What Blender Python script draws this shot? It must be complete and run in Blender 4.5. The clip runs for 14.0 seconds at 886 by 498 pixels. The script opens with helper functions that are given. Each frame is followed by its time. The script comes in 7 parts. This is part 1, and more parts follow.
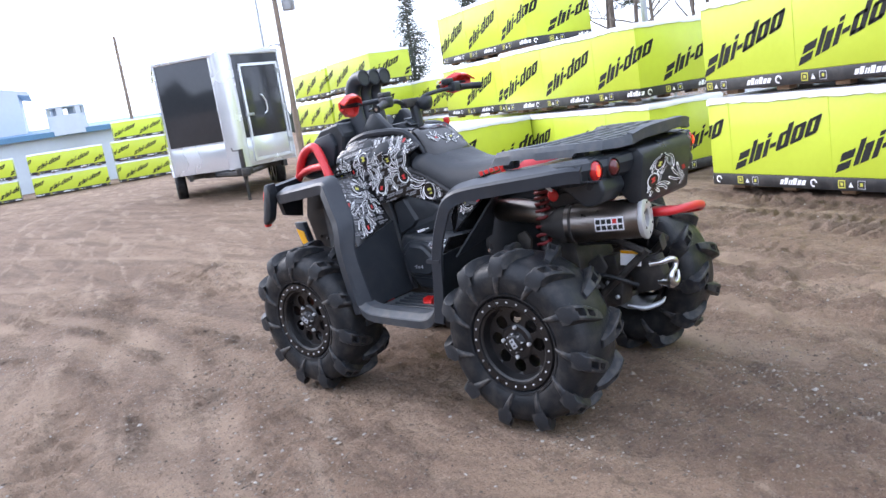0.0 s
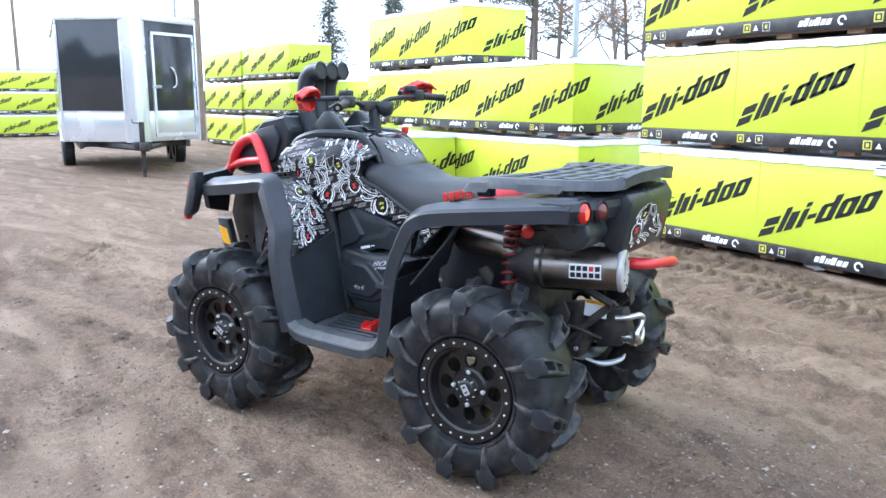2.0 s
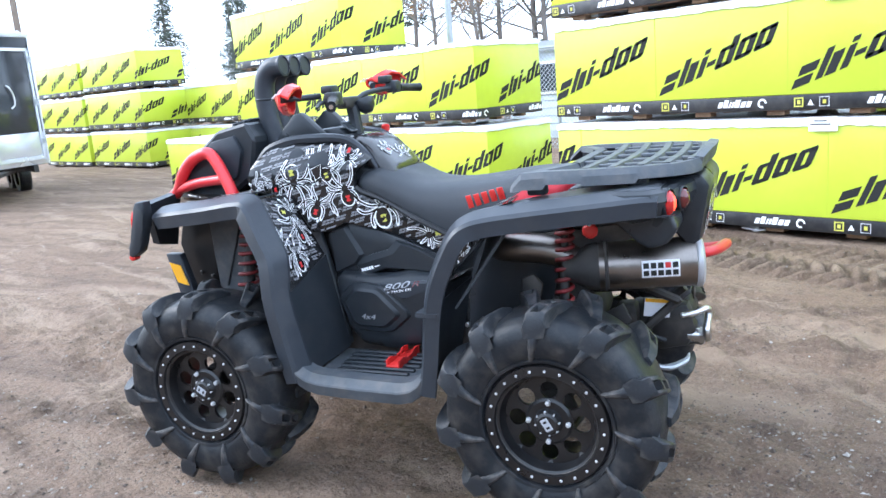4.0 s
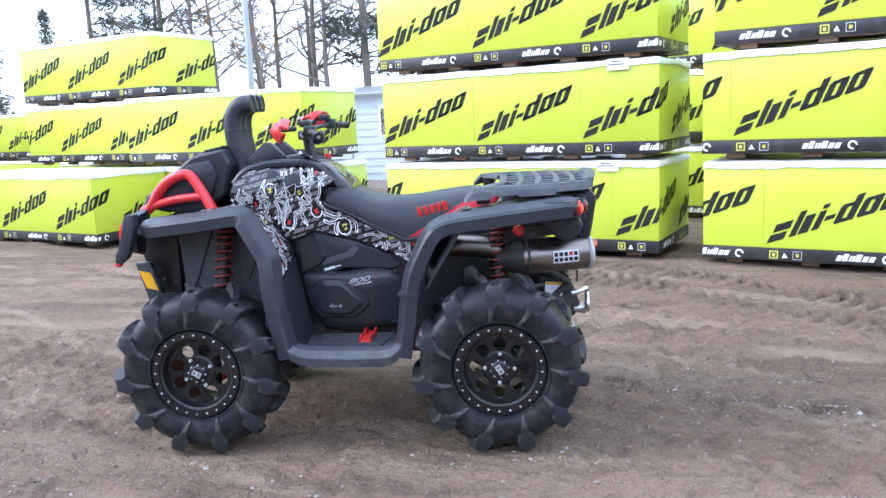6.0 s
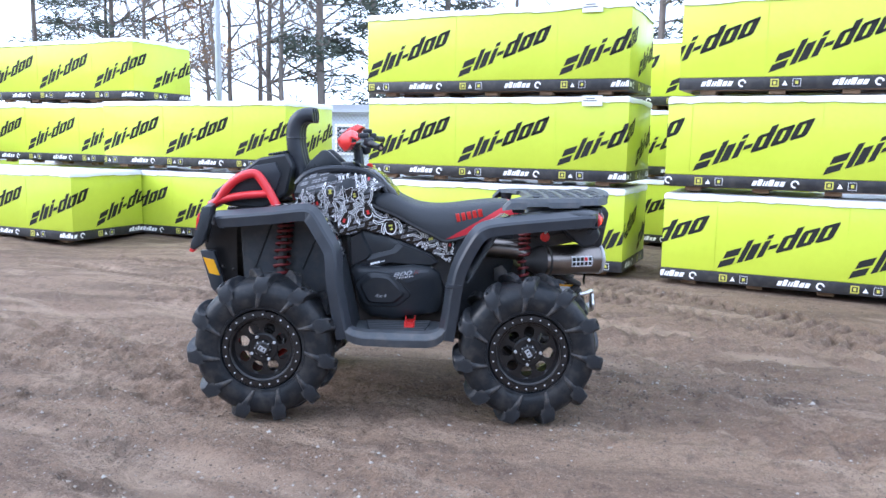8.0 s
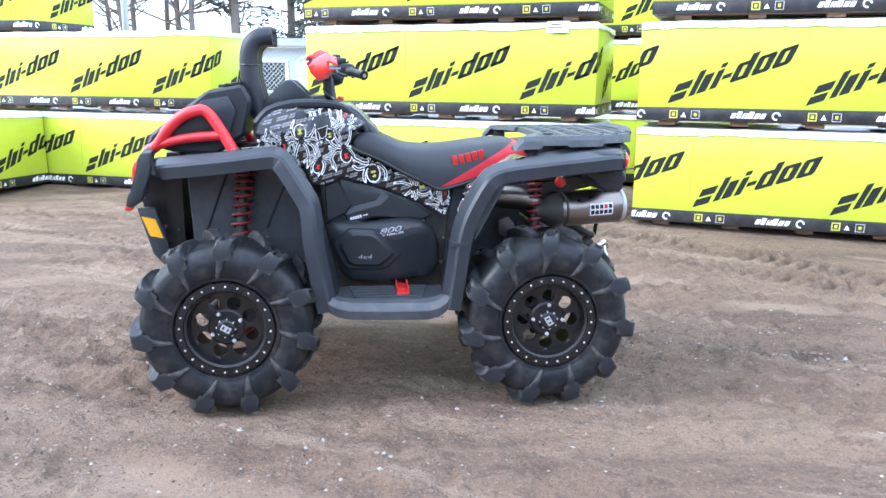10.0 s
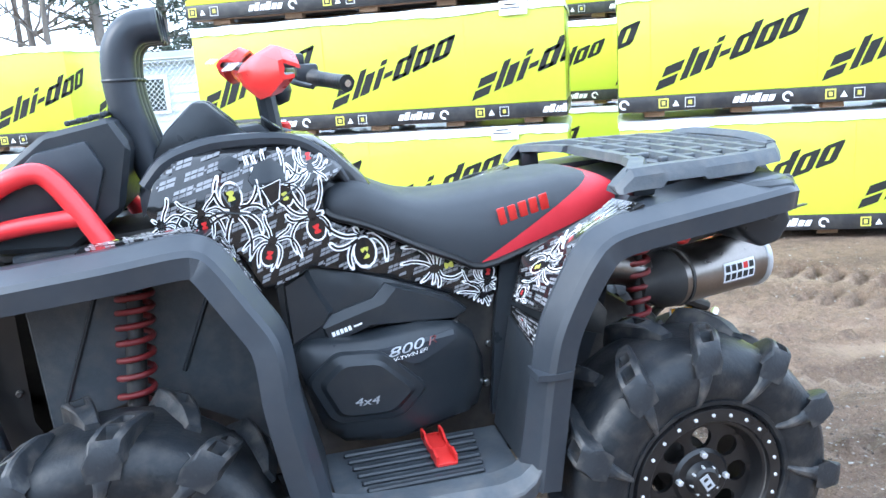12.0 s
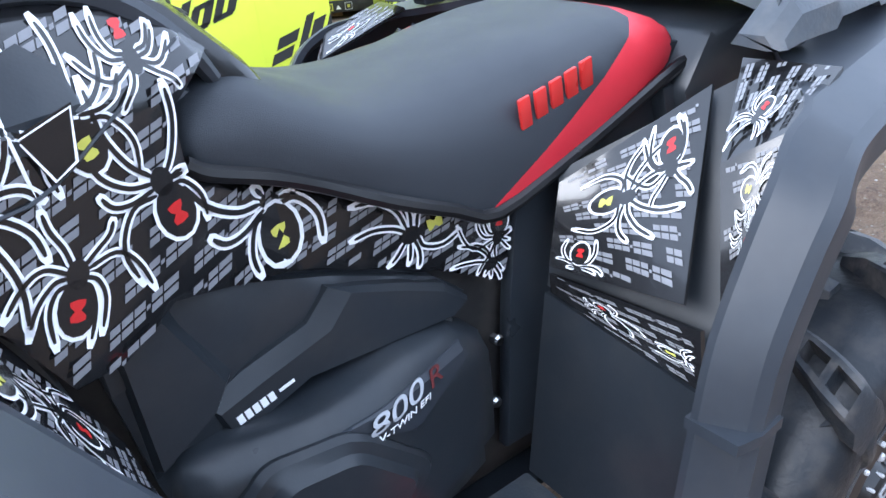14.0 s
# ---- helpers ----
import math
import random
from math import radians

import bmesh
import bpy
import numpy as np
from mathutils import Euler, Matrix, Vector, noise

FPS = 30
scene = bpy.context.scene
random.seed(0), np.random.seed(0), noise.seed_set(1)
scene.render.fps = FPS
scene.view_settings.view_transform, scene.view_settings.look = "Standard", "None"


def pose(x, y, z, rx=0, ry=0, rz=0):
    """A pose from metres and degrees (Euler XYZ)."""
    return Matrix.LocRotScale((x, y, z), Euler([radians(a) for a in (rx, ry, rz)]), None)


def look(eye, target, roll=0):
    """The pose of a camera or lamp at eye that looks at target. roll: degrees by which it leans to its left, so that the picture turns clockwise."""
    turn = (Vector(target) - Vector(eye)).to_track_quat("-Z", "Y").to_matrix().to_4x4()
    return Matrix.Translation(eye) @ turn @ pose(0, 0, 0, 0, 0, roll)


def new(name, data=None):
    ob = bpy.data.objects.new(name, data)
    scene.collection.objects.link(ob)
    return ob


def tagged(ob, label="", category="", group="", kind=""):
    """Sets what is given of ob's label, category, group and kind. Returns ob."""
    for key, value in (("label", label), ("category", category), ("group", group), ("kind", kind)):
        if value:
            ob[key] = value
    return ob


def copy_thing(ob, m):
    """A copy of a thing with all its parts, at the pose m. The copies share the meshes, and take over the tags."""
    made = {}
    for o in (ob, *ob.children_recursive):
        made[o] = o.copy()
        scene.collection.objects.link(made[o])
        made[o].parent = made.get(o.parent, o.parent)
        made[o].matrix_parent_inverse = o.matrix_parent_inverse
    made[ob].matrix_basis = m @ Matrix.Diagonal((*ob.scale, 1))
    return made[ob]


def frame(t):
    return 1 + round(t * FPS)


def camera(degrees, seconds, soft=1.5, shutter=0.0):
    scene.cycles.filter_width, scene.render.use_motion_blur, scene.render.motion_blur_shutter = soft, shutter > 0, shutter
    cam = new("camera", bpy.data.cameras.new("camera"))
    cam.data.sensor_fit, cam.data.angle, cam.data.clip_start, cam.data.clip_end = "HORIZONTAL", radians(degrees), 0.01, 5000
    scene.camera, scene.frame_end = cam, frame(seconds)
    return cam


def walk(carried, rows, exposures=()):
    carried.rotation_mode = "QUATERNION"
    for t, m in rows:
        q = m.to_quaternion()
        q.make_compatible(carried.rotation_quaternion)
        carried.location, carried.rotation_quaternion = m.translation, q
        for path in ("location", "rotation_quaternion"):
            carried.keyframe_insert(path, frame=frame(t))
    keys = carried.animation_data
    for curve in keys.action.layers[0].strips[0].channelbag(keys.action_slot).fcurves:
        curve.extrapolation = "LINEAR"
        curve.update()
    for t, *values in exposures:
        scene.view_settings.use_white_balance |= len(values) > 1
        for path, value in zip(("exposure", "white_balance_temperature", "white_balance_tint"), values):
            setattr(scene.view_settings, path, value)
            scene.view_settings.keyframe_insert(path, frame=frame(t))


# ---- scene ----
cam = camera(59.0, 14.0)
PATH = [
    (0, (2.487, -2.868, 1.365), (1.163, -1.418, 0.985), -8.9),
    (0.5, (2.484, -2.865, 1.364), (1.16, -1.419, 0.971), -9.3),
    (1, (2.468, -2.845, 1.361), (1.131, -1.413, 0.958), -8.5),
    (1.5, (2.311, -2.813, 1.359), (1.052, -1.319, 0.93), -4.0),
    (2, (2.062, -2.768, 1.391), (0.963, -1.141, 1.012), 0.1),
    (2.5, (1.844, -2.596, 1.355), (0.737, -0.977, 0.966), -2.1),
    (3, (1.66, -2.43, 1.363), (0.61, -0.778, 0.95), -2.1),
    (5.3, (0.883, -3.281, 1.423), (0.573, -1.342, 1.042), -2.7),
    (5.5, (0.843, -3.383, 1.42), (0.586, -1.434, 1.054), -1.3),
    (6, (0.736, -3.652, 1.416), (0.548, -1.689, 1.081), -2.6),
    (6.5, (0.514, -3.85, 1.398), (0.42, -1.877, 1.086), -0.2),
    (7, (0.35, -4.046, 1.415), (0.368, -2.072, 1.093), 1.1),
    (7.5, (0.295, -4.212, 1.402), (0.342, -2.233, 1.114), 0.7),
    (8, (0.213, -4.249, 1.399), (0.219, -2.268, 1.121), 1.0),
    (8.5, (0.126, -4.186, 1.376), (0.141, -2.221, 1.004), 0.9),
    (8.7, (0.097, -4.157, 1.374), (0.143, -2.197, 0.976), 1.1),
    (10.8, (-0.205, -2.908, 1.33), (0.048, -0.971, 0.9), -0.4),
    (11, (-0.208, -2.734, 1.339), (0.0, -0.79, 0.917), -1.9),
    (11.5, (-0.231, -2.404, 1.354), (0.018, -0.468, 0.918), -2.2),
    (12, (-0.321, -2.033, 1.353), (0.142, -0.136, 0.921), -3.9),
    (12.5, (-0.335, -1.672, 1.314), (0.179, 0.193, 0.808), -5.8),
    (13, (-0.278, -1.367, 1.314), (0.247, 0.468, 0.714), -8.5),
    (13.5, (-0.324, -1.091, 1.305), (0.463, 0.586, 0.552), -7.5),
    (14, (-0.378, -0.882, 1.298), (0.661, 0.576, 0.408), -5.6),
]
EXPOSURES = [(0.0, 0.34, 5850, 16), (1.2, 0.36, 5800, 15), (2.0, 0.66, 5550, 9), (3.0, 0.82, 5500, 6), (5.5, 0.64, 5400, 13), (7.5, 0.40, 5350, 13), (8.7, 0.40, 5400, 15), (11.0, 1.22, 5400, 7), (12.5, 1.02, 5350, 6), (14.0, 0.76, 5450, 11)]
walk(cam, [(t, look(eye, target, roll)) for t, eye, target, roll in PATH], EXPOSURES)

# ---- world, sun ----
world = bpy.data.worlds.new("sky")
scene.world = world
world.use_nodes = True
wn, wl = world.node_tree.nodes, world.node_tree.links
SUN_EL, SUN_AZ = 34.0, 262.0          # degrees; azimuth clockwise from +y
sky = wn.new("ShaderNodeTexSky")
sky.sky_type = "NISHITA"
sky.sun_disc = False
sky.sun_elevation, sky.sun_rotation = radians(SUN_EL), radians(SUN_AZ)
sky.air_density, sky.dust_density, sky.ozone_density = 1.0, 1.8, 1.5
veil = wn.new("ShaderNodeMix")        # thin bright overcast over the blue
veil.data_type = "RGBA"
veil.inputs[0].default_value = 0.70
veil.inputs[7].default_value = (11.2, 12.0, 13.2, 1)
wl.new(sky.outputs[0], veil.inputs[6])
wl.new(veil.outputs[2], wn["Background"].inputs[0])
wn["Background"].inputs[1].default_value = 0.188
sun_data = bpy.data.lights.new("sun", "SUN")
sun_data.energy, sun_data.angle, sun_data.color = 1.7, radians(30), (1.0, 0.93, 0.84)
sun = new("sun", sun_data)
sun_dir = Vector((math.sin(radians(SUN_AZ)) * math.cos(radians(SUN_EL)), math.cos(radians(SUN_AZ)) * math.cos(radians(SUN_EL)), math.sin(radians(SUN_EL))))
sun.matrix_basis = look(sun_dir * 50, (0, 0, 0))


# ---- materials ----
def material(name, color, rough=0.5, metal=0.0, vary=0.15, scale=6.0, bump=0.0, bump_scale=80.0, coat=0.0, spec=0.5, wear=None, per_object=0.0):
    """A principled surface with two scales of colour change, fine relief and optional dust."""
    m = bpy.data.materials.new(name)
    m.use_nodes = True
    n, l = m.node_tree.nodes, m.node_tree.links
    b = n["Principled BSDF"]
    b.inputs["Roughness"].default_value, b.inputs["Metallic"].default_value = rough, metal
    b.inputs["Coat Weight"].default_value, b.inputs["Specular IOR Level"].default_value = coat, spec
    tc = n.new("ShaderNodeTexCoord")
    big, small = n.new("ShaderNodeTexNoise"), n.new("ShaderNodeTexNoise")
    big.inputs["Scale"].default_value, small.inputs["Scale"].default_value = scale, scale * 11
    big.inputs["Detail"].default_value = small.inputs["Detail"].default_value = 4
    for t in (big, small):
        l.new(tc.outputs["Object"], t.inputs["Vector"])
    add = n.new("ShaderNodeMath")
    add.operation = "MULTIPLY_ADD"
    add.inputs[1].default_value = 0.4
    l.new(small.outputs["Fac"], add.inputs[0])
    l.new(big.outputs["Fac"], add.inputs[2])
    ramp = n.new("ShaderNodeMapRange")
    ramp.inputs["From Min"].default_value, ramp.inputs["From Max"].default_value = 0.35, 1.05
    ramp.inputs["To Min"].default_value, ramp.inputs["To Max"].default_value = 1 - vary, 1 + vary
    l.new(add.outputs[0], ramp.inputs["Value"])
    mul = n.new("ShaderNodeVectorMath")
    mul.operation = "SCALE"
    mul.inputs[0].default_value = color[:3]
    l.new(ramp.outputs[0], mul.inputs["Scale"])
    out = mul.outputs[0]
    if per_object:
        info, mr, sc = n.new("ShaderNodeObjectInfo"), n.new("ShaderNodeMapRange"), n.new("ShaderNodeVectorMath")
        sc.operation = "SCALE"
        mr.inputs["To Min"].default_value, mr.inputs["To Max"].default_value = 1 - per_object, 1 + per_object
        l.new(info.outputs["Random"], mr.inputs["Value"])
        l.new(out, sc.inputs[0])
        l.new(mr.outputs[0], sc.inputs["Scale"])
        out = sc.outputs[0]
    if wear:                          # (colour, amount): dust in blotches
        dust, dr, mix = n.new("ShaderNodeTexNoise"), n.new("ShaderNodeMapRange"), n.new("ShaderNodeMix")
        dust.inputs["Scale"].default_value, dust.inputs["Detail"].default_value = scale * 2.3, 6
        l.new(tc.outputs["Object"], dust.inputs["Vector"])
        dr.inputs["From Min"].default_value, dr.inputs["From Max"].default_value = 0.45, 0.75
        dr.inputs["To Max"].default_value = wear[1]
        l.new(dust.outputs["Fac"], dr.inputs["Value"])
        mix.data_type = "RGBA"
        mix.inputs[7].default_value = (*wear[0], 1)
        l.new(dr.outputs[0], mix.inputs[0])
        l.new(out, mix.inputs[6])
        out = mix.outputs[2]
    l.new(out, b.inputs["Base Color"])
    rr = n.new("ShaderNodeMapRange")
    rr.inputs["From Min"].default_value, rr.inputs["From Max"].default_value = 0.3, 0.7
    rr.inputs["To Min"].default_value, rr.inputs["To Max"].default_value = max(rough - 0.08, 0.02), min(rough + 0.1, 1)
    l.new(big.outputs["Fac"], rr.inputs["Value"])
    l.new(rr.outputs[0], b.inputs["Roughness"])
    if bump:
        bt, bp = n.new("ShaderNodeTexNoise"), n.new("ShaderNodeBump")
        bt.inputs["Scale"].default_value, bt.inputs["Detail"].default_value = bump_scale, 5
        l.new(tc.outputs["Object"], bt.inputs["Vector"])
        l.new(bt.outputs["Fac"], bp.inputs["Height"])
        bp.inputs["Strength"].default_value, bp.inputs["Distance"].default_value = bump, 0.01
        l.new(bp.outputs[0], b.inputs["Normal"])
    return m


DUST = (0.20, 0.17, 0.14)
M = {
    "flare": material("satin grey plastic", (0.030, 0.035, 0.043), 0.37, vary=0.15, bump=0.012, bump_scale=420, spec=0.36, wear=(DUST, 0.05)),
    "black": material("black plastic", (0.021, 0.025, 0.030), 0.35, vary=0.2, bump=0.03, bump_scale=300, spec=0.38, wear=(DUST, 0.05)),
    "gloss": material("gloss black vinyl", (0.011, 0.011, 0.012), 0.17, vary=0.15, coat=0.3),
    "seat": material("black seat vinyl", (0.022, 0.0255, 0.031), 0.52, vary=0.12, bump=0.15, bump_scale=700),
    "seat_red": material("red seat vinyl", (0.55, 0.022, 0.035), 0.48, vary=0.1, bump=0.12, bump_scale=700),
    # spring red, darkened in colour to carry the shade of the wheel wells
    "spring": material("dark red spring paint", (0.17, 0.013, 0.015), 0.45, vary=0.15, wear=(DUST, 0.2)),
    "red": material("red powder coat", (0.62, 0.025, 0.030), 0.35, vary=0.08, coat=0.2),
    "red_plastic": material("red plastic", (0.60, 0.030, 0.025), 0.3, vary=0.1),
    "rubber": material("tyre rubber", (0.0115, 0.0135, 0.0165), 0.40, vary=0.3, scale=9, bump=0.14, bump_scale=120, spec=0.30, wear=(DUST, 0.16)),
    "tread": material("dusty tread rubber", (0.017, 0.0195, 0.0235), 0.46, vary=0.4, scale=14, bump=0.12, bump_scale=160, spec=0.4, wear=(DUST, 0.32)),
    "rim": material("satin black rim", (0.008, 0.008, 0.009), 0.32, vary=0.15, wear=(DUST, 0.05)),
    "letter": material("grey lettering ink", (0.36, 0.37, 0.39), 0.35, vary=0.1),
    # dust, plus sky sheen of rack and foot board put into the paler colour
    "dusty": material("dusty grey plastic", (0.050, 0.057, 0.066), 0.5, vary=0.3, scale=9, bump=0.08, bump_scale=200, wear=(DUST, 0.25)),
    "cast": material("cast silver metal", (0.52, 0.52, 0.53), 0.42, 0.35, vary=0.15),
    "steel": material("bright steel", (0.60, 0.60, 0.60), 0.28, 1.0, vary=0.12),
    "muffler": material("brushed muffler steel", (0.24, 0.215, 0.195), 0.34, 1.0, vary=0.18, scale=14, bump=0.05),
    "iron": material("dark cast iron", (0.045, 0.043, 0.042), 0.6, 0.5, vary=0.3, wear=(DUST, 0.35)),
    "white": material("white vinyl ink", (0.92, 0.92, 0.92), 0.30, vary=0.05),
    "grey_ink": material("grey vinyl ink", (0.20, 0.20, 0.21), 0.35, vary=0.15),
    "ink_red": material("red vinyl ink", (0.55, 0.02, 0.02), 0.35, vary=0.05),
    "ink_yellow": material("yellow vinyl ink", (0.62, 0.60, 0.10), 0.35, vary=0.05),
    "reflector": material("amber reflector", (0.85, 0.42, 0.01), 0.2, vary=0.06, coat=0.5),
    "lens_red": material("red lamp lens", (0.45, 0.01, 0.01), 0.1, vary=0.1, coat=0.6),
    "lens_dark": material("smoked red lens", (0.10, 0.012, 0.012), 0.12, vary=0.1, coat=0.6),
    "sleeve": material("yellow-green printed cardboard", (0.60, 0.71, 0.050), 0.38, vary=0.07, scale=1.5, bump=0.7, bump_scale=4.0, coat=0.15, per_object=0.05),
    "band": material("black printed cardboard", (0.022, 0.022, 0.024), 0.4, vary=0.25, bump=0.15, bump_scale=12, wear=(DUST, 0.18)),
    "mark": material("dark grey print", (0.024, 0.025, 0.024), 0.55, vary=0.15, spec=0.2),
    "sheet": material("white plastic sheet", (0.80, 0.81, 0.83), 0.35, vary=0.08, scale=3, bump=0.6, bump_scale=9, coat=0.2),
    "wood": material("pallet wood", (0.30, 0.19, 0.11), 0.8, vary=0.35, scale=5, bump=0.3, bump_scale=60),
    "label": material("white paper label", (0.75, 0.76, 0.78), 0.6, vary=0.06),
    "alu": material("polished aluminium plate", (0.80, 0.82, 0.85), 0.22, 0.55, vary=0.06, scale=1.5, bump=0.02, bump_scale=8),
    "skin": material("gloss black trailer skin", (0.035, 0.038, 0.043), 0.14, vary=0.15, scale=1.2, coat=0.3),
    "timber": material("weathered pole timber", (0.24, 0.19, 0.15), 0.85, vary=0.35, scale=3, bump=0.4, bump_scale=30),
    "galv": material("galvanised steel", (0.42, 0.44, 0.46), 0.45, 0.7, vary=0.15),
    # bark and needles: the distance haze is mixed into these paler colours
    "bark": material("grey-brown bark", (0.21, 0.18, 0.155), 0.9, vary=0.35, scale=3, bump=0.6, bump_scale=20),
    "needles": material("dark conifer needles", (0.085, 0.105, 0.080), 0.8, vary=0.45, scale=0.8),
    "leaves": material("dry orange leaves", (0.30, 0.15, 0.04), 0.8, vary=0.4, scale=1.0),
    "plaster": material("pale blue-white siding", (0.56, 0.62, 0.68), 0.6, vary=0.08, scale=0.5),
    "blue": material("blue painted metal", (0.10, 0.22, 0.36), 0.45, vary=0.15),
    "glass": material("dark window glass", (0.03, 0.035, 0.04), 0.08, vary=0.1, coat=0.5),
    "paper": material("crumpled clear plastic", (0.65, 0.66, 0.68), 0.25, vary=0.1),
}
lit = bpy.data.materials.new("glowing tail lamp")
lit.use_nodes = True
lit.node_tree.nodes["Principled BSDF"].inputs["Base Color"].default_value = (0.6, 0.01, 0.01, 1)
lit.node_tree.nodes["Principled BSDF"].inputs["Emission Color"].default_value = (1.0, 0.06, 0.02, 1)
lit.node_tree.nodes["Principled BSDF"].inputs["Emission Strength"].default_value = 2.6
M["lit"] = lit


def dirt():
    """Packed damp dirt: brown-grey, with paler dry streaks, dark clods and fine grit."""
    m = bpy.data.materials.new("packed dirt")
    m.use_nodes = True
    n, l = m.node_tree.nodes, m.node_tree.links
    b, tc = n["Principled BSDF"], n.new("ShaderNodeTexCoord")
    b.inputs["Roughness"].default_value = 0.88
    b.inputs["Specular IOR Level"].default_value = 0.3

    def tex(scale, detail=6.0, stretch=(1, 1, 1), rough=0.6, turn=-20.0, swirl=0.0):
        mp, t = n.new("ShaderNodeMapping"), n.new("ShaderNodeTexNoise")
        mp.vector_type = "TEXTURE"
        mp.inputs["Scale"].default_value, mp.inputs["Rotation"].default_value = tuple(1 / q for q in stretch), (0, 0, radians(turn))
        t.inputs["Distortion"].default_value = swirl
        t.inputs["Scale"].default_value, t.inputs["Detail"].default_value, t.inputs["Roughness"].default_value = scale, detail, rough
        l.new(tc.outputs["Object"], mp.inputs["Vector"])
        l.new(mp.outputs[0], t.inputs["Vector"])
        return t.outputs["Fac"]

    def mix(fac, lo, hi, a, bcol, top=1.0):
        mr, mx = n.new("ShaderNodeMapRange"), n.new("ShaderNodeMix")
        mr.inputs["From Min"].default_value, mr.inputs["From Max"].default_value, mr.inputs["To Max"].default_value = lo, hi, top
        mx.data_type = "RGBA"
        l.new(fac, mr.inputs["Value"])
        l.new(mr.outputs[0], mx.inputs[0])
        for k, c in ((6, a), (7, bcol)):
            if isinstance(c, tuple):
                mx.inputs[k].default_value = (*c, 1)
            else:
                l.new(c, mx.inputs[k])
        return mx.outputs[2]

    streak = tex(0.7, 4, (0.34, 2.0, 1), 0.5, -14, 0.9)
    c = mix(streak, 0.36, 0.66, (0.221, 0.146, 0.100), (0.354, 0.249, 0.171))
    c = mix(tex(0.35, 4), 0.42, 0.66, c, (0.310, 0.212, 0.145), 0.5)
    c = mix(tex(2.0, 5, (0.28, 2.0, 1), 0.58, -4, 0.5), 0.49, 0.60, c, (0.146, 0.096, 0.068), 0.60)
    c = mix(tex(2.2, 5, (0.30, 1.8, 1), 0.58, -26, 0.5), 0.53, 0.64, c, (0.443, 0.329, 0.237), 0.65)
    c = mix(tex(9.0, 7, rough=0.7), 0.50, 0.64, c, (0.097, 0.067, 0.052), 0.50)
    c = mix(tex(34.0, 5, rough=0.75), 0.50, 0.62, c, (0.133, 0.096, 0.073), 0.45)
    c = mix(tex(60.0, 4, rough=0.75), 0.52, 0.68, c, (0.398, 0.305, 0.226), 0.6)
    c = mix(tex(150.0, 2, rough=0.7), 0.56, 0.70, c, (0.071, 0.052, 0.041), 0.75)
    trodden = n.new("ShaderNodeAttribute")           # dry, pressed wheel tracks and one broad pale swath
    trodden.attribute_name = "packed"
    c = mix(trodden.outputs["Fac"], 0.0, 1.0, c, (0.443, 0.325, 0.232), 0.60)
    torn, damp = n.new("ShaderNodeAttribute"), n.new("ShaderNodeMath")           # damp soil torn up by turning tyres, and other darker stretches
    torn.attribute_name = "churned"
    damp.operation = "MULTIPLY"
    l.new(torn.outputs["Fac"], damp.inputs[0])
    l.new(tex(26.0, 5, rough=0.7), damp.inputs[1])
    c = mix(damp.outputs[0], 0.10, 0.50, c, (0.122, 0.093, 0.073), 0.45)
    l.new(c, b.inputs["Base Color"])
    add = n.new("ShaderNodeMath")
    add.operation = "MULTIPLY_ADD"
    add.inputs[1].default_value = 0.35
    l.new(tex(90.0, 5, rough=0.7), add.inputs[0])
    l.new(tex(18.0, 7, rough=0.65), add.inputs[2])
    bp = n.new("ShaderNodeBump")
    bp.inputs["Strength"].default_value, bp.inputs["Distance"].default_value = 1.0, 0.06
    l.new(add.outputs[0], bp.inputs["Height"])
    l.new(bp.outputs[0], b.inputs["Normal"])
    return m


M["dirt"] = dirt()


def pebbles():
    """Grit of mixed tone: mostly the dirt's own brown, some grey, a few pale."""
    m = material("grey-brown pebbles", (1.0, 1.0, 1.0), 0.85, vary=0.25, scale=30, bump=0.3)
    n, l = m.node_tree.nodes, m.node_tree.links
    geo, ramp, mul = n.new("ShaderNodeNewGeometry"), n.new("ShaderNodeValToRGB"), n.new("ShaderNodeMix")
    for k, (pos, c) in enumerate(((0.0, (0.085, 0.062, 0.047)), (0.45, (0.185, 0.138, 0.101)), (0.80, (0.26, 0.212, 0.164)), (0.985, (0.42, 0.385, 0.34)))):
        e = ramp.color_ramp.elements[k] if k < 2 else ramp.color_ramp.elements.new(pos)
        e.position, e.color = pos, (*c, 1)
    l.new(geo.outputs["Random Per Island"], ramp.inputs[0])
    mul.data_type, mul.blend_type = "RGBA", "MULTIPLY"
    mul.inputs[0].default_value = 1.0
    base = n["Principled BSDF"].inputs["Base Color"]
    l.new(base.links[0].from_socket, mul.inputs[6])
    l.new(ramp.outputs[0], mul.inputs[7])
    l.new(mul.outputs[2], base)
    return m


M["stone"] = pebbles()


# ---- building helpers ----
def part(name, bm, mat, parent=None, label="", smooth=32.0):
    """Link a bmesh as one mesh object, under a thing or a part when one is given."""
    me = bpy.data.meshes.new(name)
    bmesh.ops.recalc_face_normals(bm, faces=bm.faces)
    bm.to_mesh(me)
    bm.free()
    if smooth:
        me.shade_smooth()
        me.set_sharp_from_angle(angle=radians(smooth))
    me.materials.append(M[mat] if isinstance(mat, str) else mat)
    ob = new(name, me)
    if parent is not None:
        ob.parent = parent
    if label:
        ob["label"] = label
    return ob


def again(ob, parent, m, deep=True):
    """The same part once more, on the same mesh, under a parent."""
    o = new(ob.name.split(".")[0], ob.data)
    o.parent, o.matrix_basis = parent, m
    for c in ob.children if deep else ():
        again(c, o, c.matrix_basis.copy())
    return o


def thing(name, label, category, group="", at=None):
    ob = tagged(new(name), label, category, group)
    if at is not None:
        ob.matrix_basis = at
    return ob


